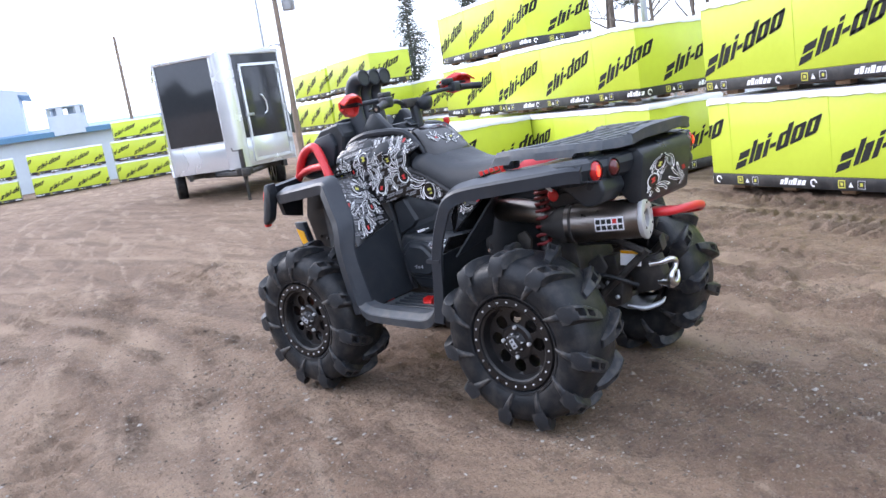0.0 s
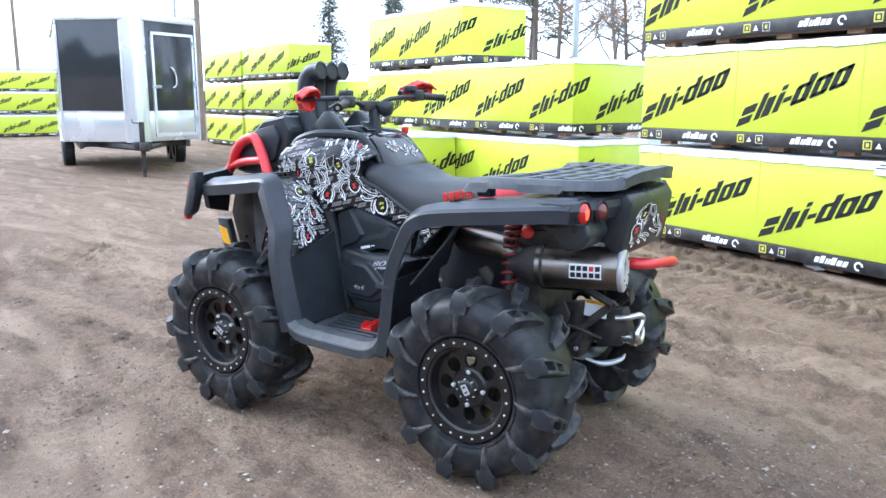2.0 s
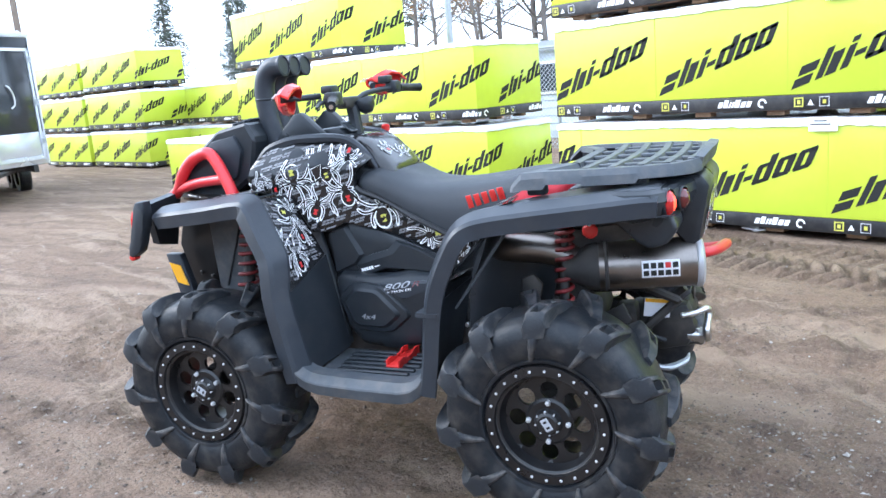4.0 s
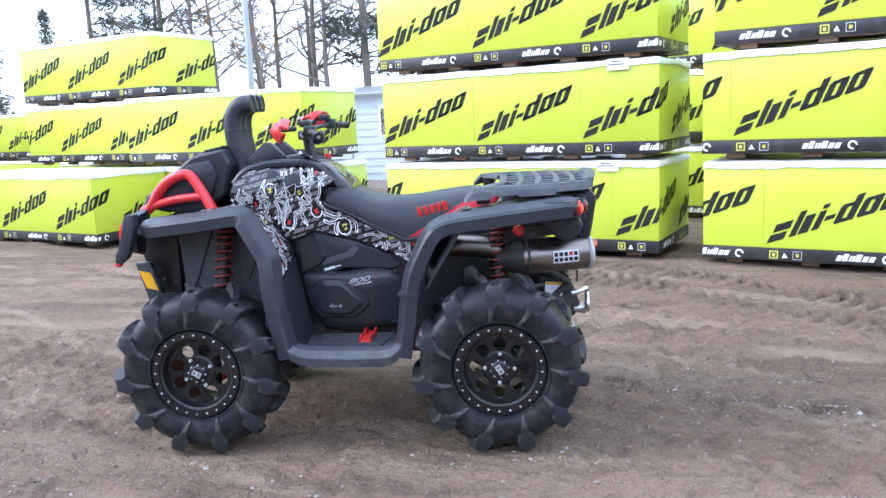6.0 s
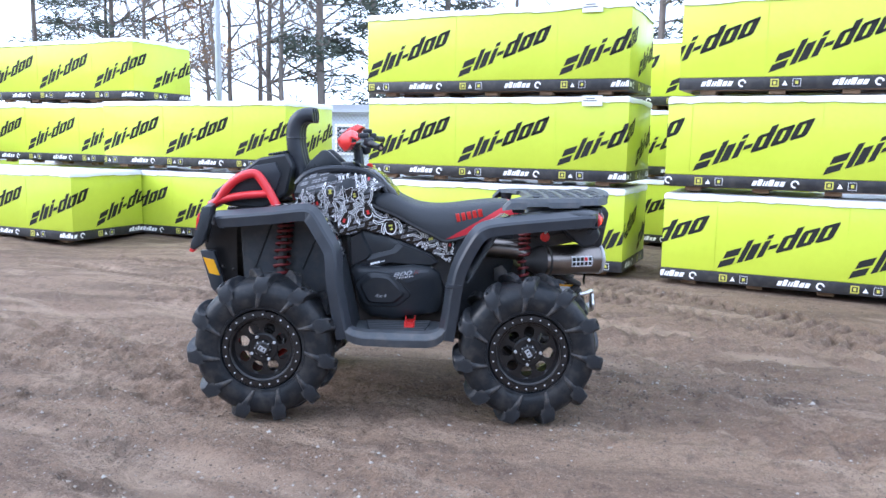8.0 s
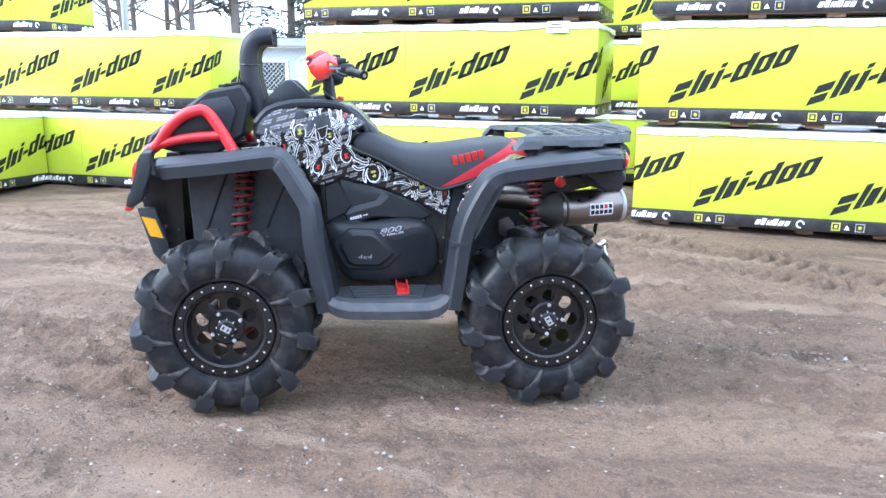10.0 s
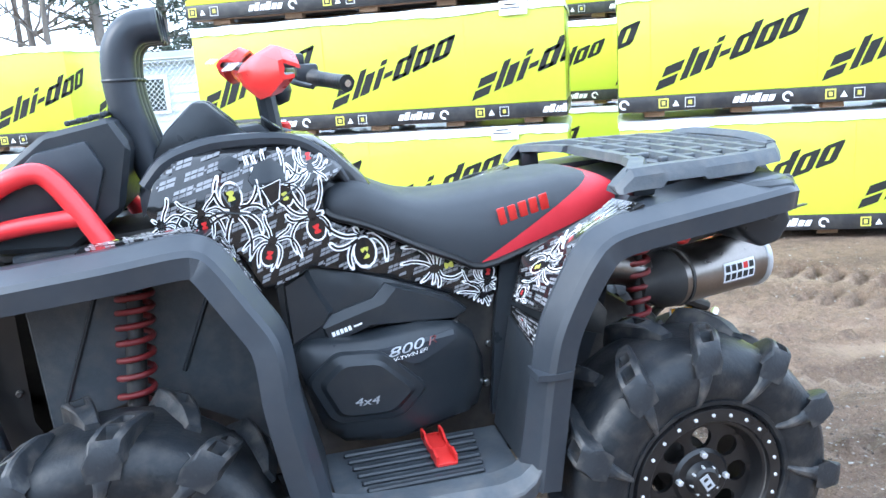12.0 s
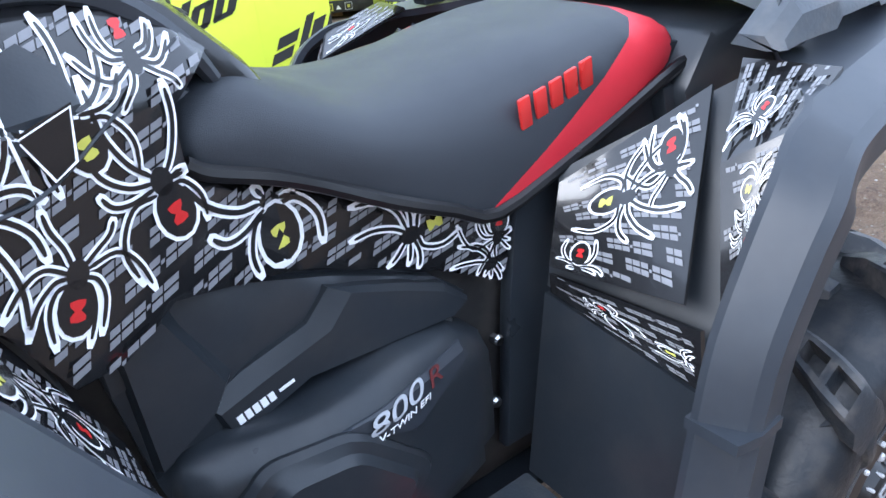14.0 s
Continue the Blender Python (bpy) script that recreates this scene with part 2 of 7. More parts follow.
def box(bm, c, s, rot=None, bevel=0.0, seg=2):
    m = Matrix.Translation(c) @ (rot.to_4x4() if rot else Matrix()) @ Matrix.Diagonal((*s, 1))
    r = bmesh.ops.create_cube(bm, size=1, matrix=m)
    if bevel:
        es = list({e for v in r["verts"] for e in v.link_edges})
        bmesh.ops.bevel(bm, geom=es, offset=bevel, segments=seg, affect="EDGES", profile=0.5)
    return bm


def rz(deg):
    return Matrix.Rotation(radians(deg), 3, "Z")


def rx(deg):
    return Matrix.Rotation(radians(deg), 3, "X")


def ry(deg):
    return Matrix.Rotation(radians(deg), 3, "Y")


def loft(bm, rings, closed=True, caps=True):
    rows = [[bm.verts.new(p) for p in r] for r in rings]
    k = len(rows[0])
    for a, b in zip(rows, rows[1:]):
        for i in range(k if closed else k - 1):
            j = (i + 1) % k
            bm.faces.new((a[i], a[j], b[j], b[i]))
    if caps and closed:
        bm.faces.new(rows[0][::-1])
        bm.faces.new(rows[-1])
    return bm


def smooth_path(pts, steps=6):
    """Catmull-Rom through points of any length."""
    p = [np.array(q, float) for q in pts]
    p = [2 * p[0] - p[1], *p, 2 * p[-1] - p[-2]]
    out = []
    for i in range(1, len(p) - 2):
        for s in range(steps):
            t = s / steps
            out.append(0.5 * (2 * p[i] + (p[i + 1] - p[i - 1]) * t + (2 * p[i - 1] - 5 * p[i] + 4 * p[i + 1] - p[i + 2]) * t * t
                              + (3 * p[i] - p[i - 1] - 3 * p[i + 1] + p[i + 2]) * t ** 3))
    return out + [p[-2]]


def tube(bm, pts, r, n=10, smooth=0, caps=True):
    """A round tube along points; r is one radius or one per given point."""
    rs = r if isinstance(r, (list, tuple)) else [r] * len(pts)
    pts = [(*p, q) for p, q in zip(pts, rs)]
    pts = smooth_path(pts, smooth) if smooth else [np.array(p, float) for p in pts]
    rings, up = [], None
    for i, p in enumerate(pts):
        a, b = pts[max(i - 1, 0)], pts[min(i + 1, len(pts) - 1)]
        t = Vector([float(c) for c in (b - a)[:3]]).normalized()
        if up is None:
            up = t.orthogonal().normalized()
        up = (up - t * up.dot(t)).normalized()
        side = t.cross(up)
        rings.append([Vector([float(c) for c in p[:3]]) + float(p[3]) * (math.cos(k * math.tau / n) * up + math.sin(k * math.tau / n) * side) for k in range(n)])
    return loft(bm, rings, True, caps)


def lathe(bm, profile, m=Matrix(), n=32, closed=False):
    """Spin (r, h) points round the local z axis of m."""
    rings = []
    for r, h in profile:
        rings.append([m @ Vector((r * math.cos(k * math.tau / n), r * math.sin(k * math.tau / n), h)) for k in range(n)])
    if closed:
        rings.append(rings[0])
        loft(bm, rings, True, False)
        bmesh.ops.remove_doubles(bm, verts=bm.verts, dist=1e-6)
    else:
        loft(bm, rings, True, True)
    return bm


def prism(bm, pts, lo, hi, m=Matrix(), bevel=0.0, seg=2):
    """Extrude an outline of (u, v) from w = lo to hi; m carries (u, v, w) into place."""
    a = [bm.verts.new(m @ Vector((u, v, lo))) for u, v in pts]
    b = [bm.verts.new(m @ Vector((u, v, hi))) for u, v in pts]
    faces = [bm.faces.new(a[::-1]), bm.faces.new(b)]
    k = len(pts)
    for i in range(k):
        faces.append(bm.faces.new((a[i], a[(i + 1) % k], b[(i + 1) % k], b[i])))
    if bevel:
        bmesh.ops.bevel(bm, geom=list({e for f in faces for e in f.edges}), offset=bevel, segments=seg, affect="EDGES", profile=0.5)
    return bm


SIDE = Matrix(((1, 0, 0, 0), (0, 0, 1, 0), (0, 1, 0, 0), (0, 0, 0, 1)))     # (u, v, w) to (x, z, y)


def shell(bm, outline, depth, thick, side=-1, cell=0.035, rim=0.0):
    """A curved panel: an outline in x and z, at y = side * depth(x, z), with thickness towards the middle and a rolled rim."""
    f = bm.faces.new([bm.verts.new((x, 0, z)) for x, z in outline])
    for k, axis in ((0, (1, 0, 0)), (2, (0, 0, 1))):
        lo, hi = min(p[k // 2] for p in outline), max(p[k // 2] for p in outline)
        s = math.ceil(lo / cell) * cell
        while s < hi:
            co = [0, 0, 0]
            co[k] = s + 1e-4
            bmesh.ops.bisect_plane(bm, geom=bm.verts[:] + bm.edges[:] + bm.faces[:], plane_co=co, plane_no=axis)
            s += cell
    bound = {v for e in bm.edges if e.is_boundary for v in e.verts}
    for v in bm.verts:
        v.co.y = side * (depth(v.co.x, v.co.z) - (rim if v in bound else 0))
    top = bm.faces[:]
    r = bmesh.ops.extrude_face_region(bm, geom=top)
    for g in r["geom"]:
        if isinstance(g, bmesh.types.BMVert):
            g.co.y -= side * thick
    return bm


def ribbon(bm, pts, width, place):
    """A flat stroke along points (u, v); place(u, v) carries it onto a surface."""
    rows = []
    for i, p in enumerate(pts):
        a, b = pts[max(i - 1, 0)], pts[min(i + 1, len(pts) - 1)]
        du, dv = b[0] - a[0], b[1] - a[1]
        k = math.hypot(du, dv) or 1
        w = width * 0.5 * (1.0 if 0 < i < len(pts) - 1 else 0.55)
        rows.append([bm.verts.new(place(p[0] - dv / k * w, p[1] + du / k * w)), bm.verts.new(place(p[0] + dv / k * w, p[1] - du / k * w))])
    for a, b in zip(rows, rows[1:]):
        bm.faces.new((a[0], a[1], b[1], b[0]))


def flat(bm, poly, place):
    bm.faces.new([bm.verts.new(place(u, v)) for u, v in poly])


def inside(p, poly):
    hit = False
    for (x1, y1), (x2, y2) in zip(poly, poly[1:] + poly[:1]):
        if (y1 > p[1]) != (y2 > p[1]) and p[0] < (x2 - x1) * (p[1] - y1) / (y2 - y1) + x1:
            hit = not hit
    return hit


# ---- ground ----
def value_noise(x, y, seed):
    """Smooth lattice noise of arrays, -1 to 1."""
    table = np.random.RandomState(seed).rand(256, 256) * 2 - 1
    xi, yi = np.floor(x).astype(int), np.floor(y).astype(int)
    u, v = x - xi, y - yi
    u, v = u * u * (3 - 2 * u), v * v * (3 - 2 * v)
    t = lambda a, b: table[a % 256, b % 256]
    return (t(xi, yi) * (1 - u) + t(xi + 1, yi) * u) * (1 - v) + (t(xi, yi + 1) * (1 - u) + t(xi + 1, yi + 1) * u) * v


LANE = radians(-29.0)                 # direction in which the vehicles drive past the crates


def packed(x, y):
    """How pale and pressed the dirt is, mostly dried by passing wheels, 0 to 1."""
    x, y = np.asarray(x, float), np.asarray(y, float)
    # The last, widest entry is a broad paler swath on the near west side.
    tracks = (((-7.0, -4.6, -3.4, -2.3, -1.2, -0.4, 0.6), (-0.9, -0.67, -0.61, -0.73, -1.12, -1.49, -2.2), 0.13), ((-7.0, -4.7, -3.1, -1.9, -0.8, -0.1, 0.8), (-0.4, -0.23, -0.29, -0.53, -0.98, -1.37, -2.1), 0.10),
              ((-10.0, -6.0, -5.0, -3.5, -1.5, 1.5), (-0.9, 0.45, 0.95, 1.09, 1.08, 0.6), 0.14), ((-10.0, -5.0, -3.0, -1.0, 2.0, 6.0), (1.4, 1.75, 1.80, 1.62, 0.95, -0.6), 0.10),
              ((-6.0, -3.0, 0.0, 3.0, 6.0), (-2.2, -1.75, -1.85, -2.3, -3.4), 0.14), ((-6.0, -3.0, 0.0, 3.0, 6.0), (-2.9, -2.55, -2.75, -3.2, -4.3), 0.12), ((-2.0, 1.0, 3.0, 6.0), (3.4, 1.95, 0.85, -0.8), 0.13), ((-4.5, -2.2, -0.6, 0.9), (-1.55, -1.45, -1.72, -2.45), 0.30))
    out = np.zeros_like(x)
    for k, (xs, ys, w) in enumerate(tracks):
        d = y - np.interp(x, xs, ys) + 0.05 * value_noise(x * 1.3, y * 1.3, 21 + k)
        m = np.exp(-(d / w) ** 4) * np.clip(0.55 + 0.75 * value_noise(x * 2.1, y * 2.1, 31 + k), 0, 1)
        out = np.maximum(out, m * (x > xs[0]) * (x < xs[-1]))
    return np.clip(out, 0, 1)


def lane(x, y):
    """Along and across the drive past the crates; it bends towards the yard."""
    a, b = x * math.cos(LANE) + y * math.sin(LANE), -x * math.sin(LANE) + y * math.cos(LANE)
    return a, b + 0.29 * np.clip(a - 0.2, 0, None)


PRINTS = ((3.58, 0.19), (3.10, 0.16))     # cleated tyre prints along the crates: offset, half width


def churned(x, y):
    """Where the soil is drawn darker, 0 to 1: mostly damp soil torn up by turning tyres, also the print lanes."""
    x, y = np.asarray(x, float), np.asarray(y, float)
    # The last three darken and roughen the ground on the vehicle's east side.
    arcs = (((-3.9, -3.0, -2.4, -1.7, -1.1, -0.6), (-1.10, -0.92, -0.95, -1.06, -1.26, -1.7), 0.075), ((-4.6, -2.75, -1.68, -0.87, 0.2), (-0.36, -0.47, -0.68, -0.95, -1.5), 0.080),
            ((-6.5, -5.1, -3.8, -2.5, -1.0), (-0.30, -0.08, 0.02, -0.05, -0.25), 0.10), ((-8.0, -6.9, -5.5, -3.3, -1.2), (-0.2, 0.40, 0.98, 0.85, 0.45), 0.12), ((-9.0, -6.0, -3.0, -1.0), (0.5, 1.5, 1.45, 1.30), 0.10),
            ((0.1, 0.7, 1.3, 2.2), (-2.15, -1.75, -1.55, -1.50), 0.20), ((0.9, 1.6, 2.6), (0.55, 0.15, -0.1), 0.16), ((-0.6, 0.6, 1.6, 2.8), (1.9, 1.65, 1.15, 0.2), 0.13))
    out = np.zeros_like(x)
    for k, (xs, ys, w) in enumerate(arcs):
        d = y - np.interp(x, xs, ys) + 0.04 * value_noise(x * 2.3, y * 2.3, 51 + k)
        m = np.exp(-(d / w) ** 2) * np.clip(0.35 + 1.1 * value_noise(x * 1.7, y * 1.7, 61 + k), 0, 1)
        out = np.maximum(out, m * np.clip((x - xs[0]) * 3, 0, 1) * np.clip((xs[-1] - x) * 3, 0, 1))
    a, b = lane(x, y)
    for c, w in PRINTS:
        out = np.maximum(out, 0.55 * np.exp(-((b - c) / w) ** 4) * np.clip((a + 2.6) / 1.0, 0, 1) * np.clip(0.7 + 0.6 * value_noise(a * 3, b * 3, 71), 0, 1))
    return np.clip(out, 0, 1)


def ground_z(x, y):
    """Height of the dirt: level under the vehicle, a little higher at the crates, falling away to the far west; ruts and tread prints."""
    x, y = np.asarray(x, float), np.asarray(y, float)
    s = np.clip((y - 1.2) / 2.2, 0, 1)
    z = 0.05 * s * s * (3 - 2 * s)
    z = z - 0.014 * np.clip(-x - 14, 0, 24)
    a, b = x * math.cos(LANE) + y * math.sin(LANE), -x * math.sin(LANE) + y * math.cos(LANE)
    far = np.clip(1.0 - (np.hypot(x, y) - 7) / 10, 0.15, 1)
    near = np.clip(1 - np.maximum(np.abs(x) - 5.0, np.maximum(-4.9 - y, y - 4.6)) / 0.6, 0, 1)      # fine relief only where it can be seen
    churn = near * np.clip(value_noise(a * 0.45 + 3, b * 1.9, 12) * 1.6 + 0.45, 0.12, 1.3)      # loose, trodden stretches
    wob = b + 0.22 * value_noise(a * 0.5, b * 0.4, 13)
    z = z + far * (0.022 * value_noise(x * 1.1, y * 1.1, 1) + 0.017 * value_noise(a * 0.7, wob * 5.0, 2) + 0.010 * value_noise(a * 1.5, wob * 11.0, 14)
                   + churn * (0.020 * value_noise(x * 6, y * 6, 3) + 0.021 * value_noise(x * 13, y * 13, 4) + 0.014 * value_noise(x * 28, y * 28, 5)))
    torn = churned(x, y)
    z = z + near * torn * (0.030 * value_noise(x * 15, y * 15, 81) + 0.026 * value_noise(x * 29, y * 29, 82))
    a, b = lane(x, y)
    for c, w in PRINTS:
        m = near * np.exp(-((b - c) / w) ** 4) * np.clip((a + 2.6) / 1.0, 0, 1)
        ph = a / 0.125 + np.abs(b - c) * 5
        z = z + m * (0.046 * np.tanh(3 * np.sin(ph * math.tau)) * (0.6 + 0.6 * value_noise(a * 3, b * 3, 7)) - 0.008)
    for c, w, bow in ((1.75, 0.12, 0.25), (-2.9, 0.12, 0.25), (-3.7, 0.14, 0.25), (-1.55, 0.13, -0.4), (-2.25, 0.13, -0.4), (2.45, 0.11, 0.15)):      # faint wheel ruts with worn prints
        off = b - c - bow * np.sin(a * 0.4)
        m = near * np.exp(-(off / w) ** 4)
        z = z - 0.014 * m + 0.016 * m * np.tanh(2 * np.sin((a / 0.11 + np.abs(off) * 5) * math.tau)) * (0.4 + 0.8 * value_noise(a * 2, b * 2, 15))
    z = z - 0.014 * packed(x, y)
    for wx in (-0.65, 0.65):          # settled patches under the tyres
        for wy in (-0.47, 0.47):
            d = np.hypot((x - wx) / 1.0, y - wy)
            k = np.clip((d - 0.12) / 0.35, 0, 1)
            z = z * (k * k * (3 - 2 * k))
    return z


def gz(x, y):
    return float(ground_z(x, y))


def axis_steps(lo, hi, fine, out):
    """Coordinates: even steps from lo to hi, then growing steps outward to the horizon."""
    mid = list(np.arange(lo, hi + fine / 2, fine))
    up, down, s = [hi], [lo], fine
    while up[-1] < out:
        s *= 1.22
        up.append(up[-1] + s)
        down.append(down[-1] - s)
    return np.array(down[:0:-1] + mid + up[1:])


gx, gy = axis_steps(-5.0, 5.0, 0.0225, 900), axis_steps(-4.9, 4.6, 0.0225, 900)
X, Y = np.meshgrid(gx, gy)
Z = ground_z(X, Y)
nx, ny = len(gx), len(gy)
idx = np.arange(nx * ny).reshape(ny, nx)
quads = np.stack([idx[:-1, :-1], idx[:-1, 1:], idx[1:, 1:], idx[1:, :-1]], -1).reshape(-1, 4)
me = bpy.data.meshes.new("ground")
me.from_pydata(np.stack([X, Y, Z], -1).reshape(-1, 3).tolist(), [], quads.tolist())
me.shade_smooth()
me.attributes.new("packed", "FLOAT", "POINT").data.foreach_set("value", packed(X, Y).astype(np.float32).ravel())
me.attributes.new("churned", "FLOAT", "POINT").data.foreach_set("value", churned(X, Y).astype(np.float32).ravel())
me.materials.append(M["dirt"])
tagged(new("ground", me), "rutted brown packed dirt yard with tyre prints", "ground", kind="structure")


def gravel():
    """Loose grit, pebbles and clods: small angular lumps half sunk in the dirt, thicker in drifts."""
    rs = np.random.RandomState(5)
    n = 120000
    xy = rs.normal((0.3, -0.6), (3.0, 2.3), (n, 2))
    drift = value_noise(xy[:, 0] * 0.9, xy[:, 1] * 2.0, 41) + 0.6 * value_noise(xy[:, 0] * 3.1, xy[:, 1] * 3.1, 42)
    keep = (np.abs(xy[:, 0]) < 9) & (np.abs(xy[:, 1]) < 7) & (rs.rand(n) < np.clip(0.40 + 0.6 * drift + 0.8 * churned(xy[:, 0], xy[:, 1]), 0.12, 1.0))
    xy = xy[keep]
    n = len(xy)
    r = 0.0014 + 0.0080 * rs.rand(n) ** 7 + 0.0022 * rs.rand(n) + 0.008 * rs.rand(n) ** 3 * churned(xy[:, 0], xy[:, 1])
    octa = np.array([(1, 0, 0), (0, 1, 0), (-1, 0, 0), (0, -1, 0), (0, 0, 1), (0, 0, -1)], float)
    v = octa[None] * (1 + rs.uniform(-0.35, 0.35, (n, 6, 1))) * (r[:, None] * np.stack([rs.uniform(0.8, 1.6, n), rs.uniform(0.7, 1.2, n), rs.uniform(0.45, 0.9, n)], -1))[:, None, :]
    t = rs.uniform(0, math.tau, n)[:, None]
    v = np.stack([v[..., 0] * np.cos(t) - v[..., 1] * np.sin(t), v[..., 0] * np.sin(t) + v[..., 1] * np.cos(t), v[..., 2]], -1)
    v += np.stack([xy[:, 0], xy[:, 1], ground_z(xy[:, 0], xy[:, 1]) + r * 0.1], -1)[:, None, :]
    tri = np.array([(0, 1, 4), (1, 2, 4), (2, 3, 4), (3, 0, 4), (1, 0, 5), (2, 1, 5), (3, 2, 5), (0, 3, 5)])
    m = bpy.data.meshes.new("gravel")
    m.from_pydata(v.reshape(-1, 3).tolist(), [], (tri[None] + 6 * np.arange(n)[:, None, None]).reshape(-1, 3).tolist())
    m.materials.append(M["stone"])
    tagged(new("gravel", m), "scattered small grey-brown pebbles and clods on dirt", "gravel", kind="stuff")


gravel()

# ---- crates ----
CL, CD, CH = 2.88, 1.12, 0.886        # a crate's length, depth and height; its left front lower corner is its origin
FEET, BAND, TOP = 0.042, 0.150, 0.822
PERIOD = 1.093


def clip(poly, u, keep_low):
    out = []
    for (a, b) in zip(poly, poly[1:] + poly[:1]):
        ia, ib = (a[0] <= u) == keep_low, (b[0] <= u) == keep_low
        if ia:
            out.append(a)
        if ia != ib:
            t = (u - a[0]) / (b[0] - a[0])
            out.append((u, a[1] + t * (b[1] - a[1])))
    return out


def mark_shapes(scale=1.0, rise=0.36):
    """Slanted blocks of a mark, as convex outlines in (u, v), about 0.99 wide."""
    shapes = []

    def block(u0, u1, v0, v1):
        pts = [(u0, v0), (u1, v0), (u1, v1), (u0, v1)]
        shapes.append([((u + 0.42 * v) * scale, (v + rise * u) * scale) for u, v in pts])

    block(0.00, 0.135, 0.00, 0.072)
    block(0.01, 0.145, 0.090, 0.165)
    block(0.172, 0.226, 0.00, 0.222)
    block(0.240, 0.318, 0.00, 0.165)
    block(0.345, 0.400, 0.00, 0.165)
    block(0.350, 0.400, 0.182, 0.222)
    block(0.415, 0.490, 0.060, 0.102)
    block(0.505, 0.560, 0.012, 0.155)
    block(0.592, 0.652, 0.00, 0.222)
    block(0.515, 0.625, 0.0, 0.036)
    block(0.515, 0.625, 0.130, 0.165)
    for u in (0.672, 0.832):          # two slanted frames
        block(u, u + 0.055, 0.012, 0.155)
        block(u + 0.084, u + 0.142, 0.012, 0.155)
        block(u + 0.010, u + 0.132, 0.0, 0.036)
        block(u + 0.010, u + 0.132, 0.130, 0.165)
    return shapes


def small_shapes():
    """Marks of the dark band: three little framed pictograms, a white slanted run and an open ring. (colour, outline)."""
    out = []
    for u, col, bar in ((0.005, "ink_yellow", 0.010), (0.185, "label", 0.004)):
        for q in ((0, 0, 0.068, bar), (0, 0.068 - bar, 0.068, 0.068), (0, bar, bar, 0.068 - bar), (0.068 - bar, bar, 0.068, 0.068 - bar), (0.022, 0.020, 0.046, 0.048)):
            out.append(("ink_yellow" if q[0] == 0.022 else col, [(u + q[0], 0.020 + q[1]), (u + q[2], 0.020 + q[1]), (u + q[2], 0.020 + q[3]), (u + q[0], 0.020 + q[3])]))
    out.append(("white", [(0.100, 0.030), (0.146, 0.030), (0.123, 0.072)]))
    for k, w in enumerate((0.036, 0.036, 0.014, 0.018, 0.040, 0.037, 0.037)):
        u = 0.500 + (0, 0.042, 0.084, 0.103, 0.126, 0.171, 0.213)[k] * 1.08
        h = 0.058 if k in (1, 4) else 0.044
        out.append(("white", [(u, 0.030), (u + w, 0.030), (u + w + 0.018, 0.030 + h), (u + 0.018, 0.030 + h)]))
    for k in range(10):
        if k in (8, 9):
            continue
        a, b = k * math.tau / 10, (k + 1) * math.tau / 10
        c = (0.860, 0.054)
        out.append(("white", [(c[0] + r * math.cos(t), c[1] + r * math.sin(t)) for r, t in ((0.036, a), (0.036, b), (0.021, b), (0.021, a))]))
    return out


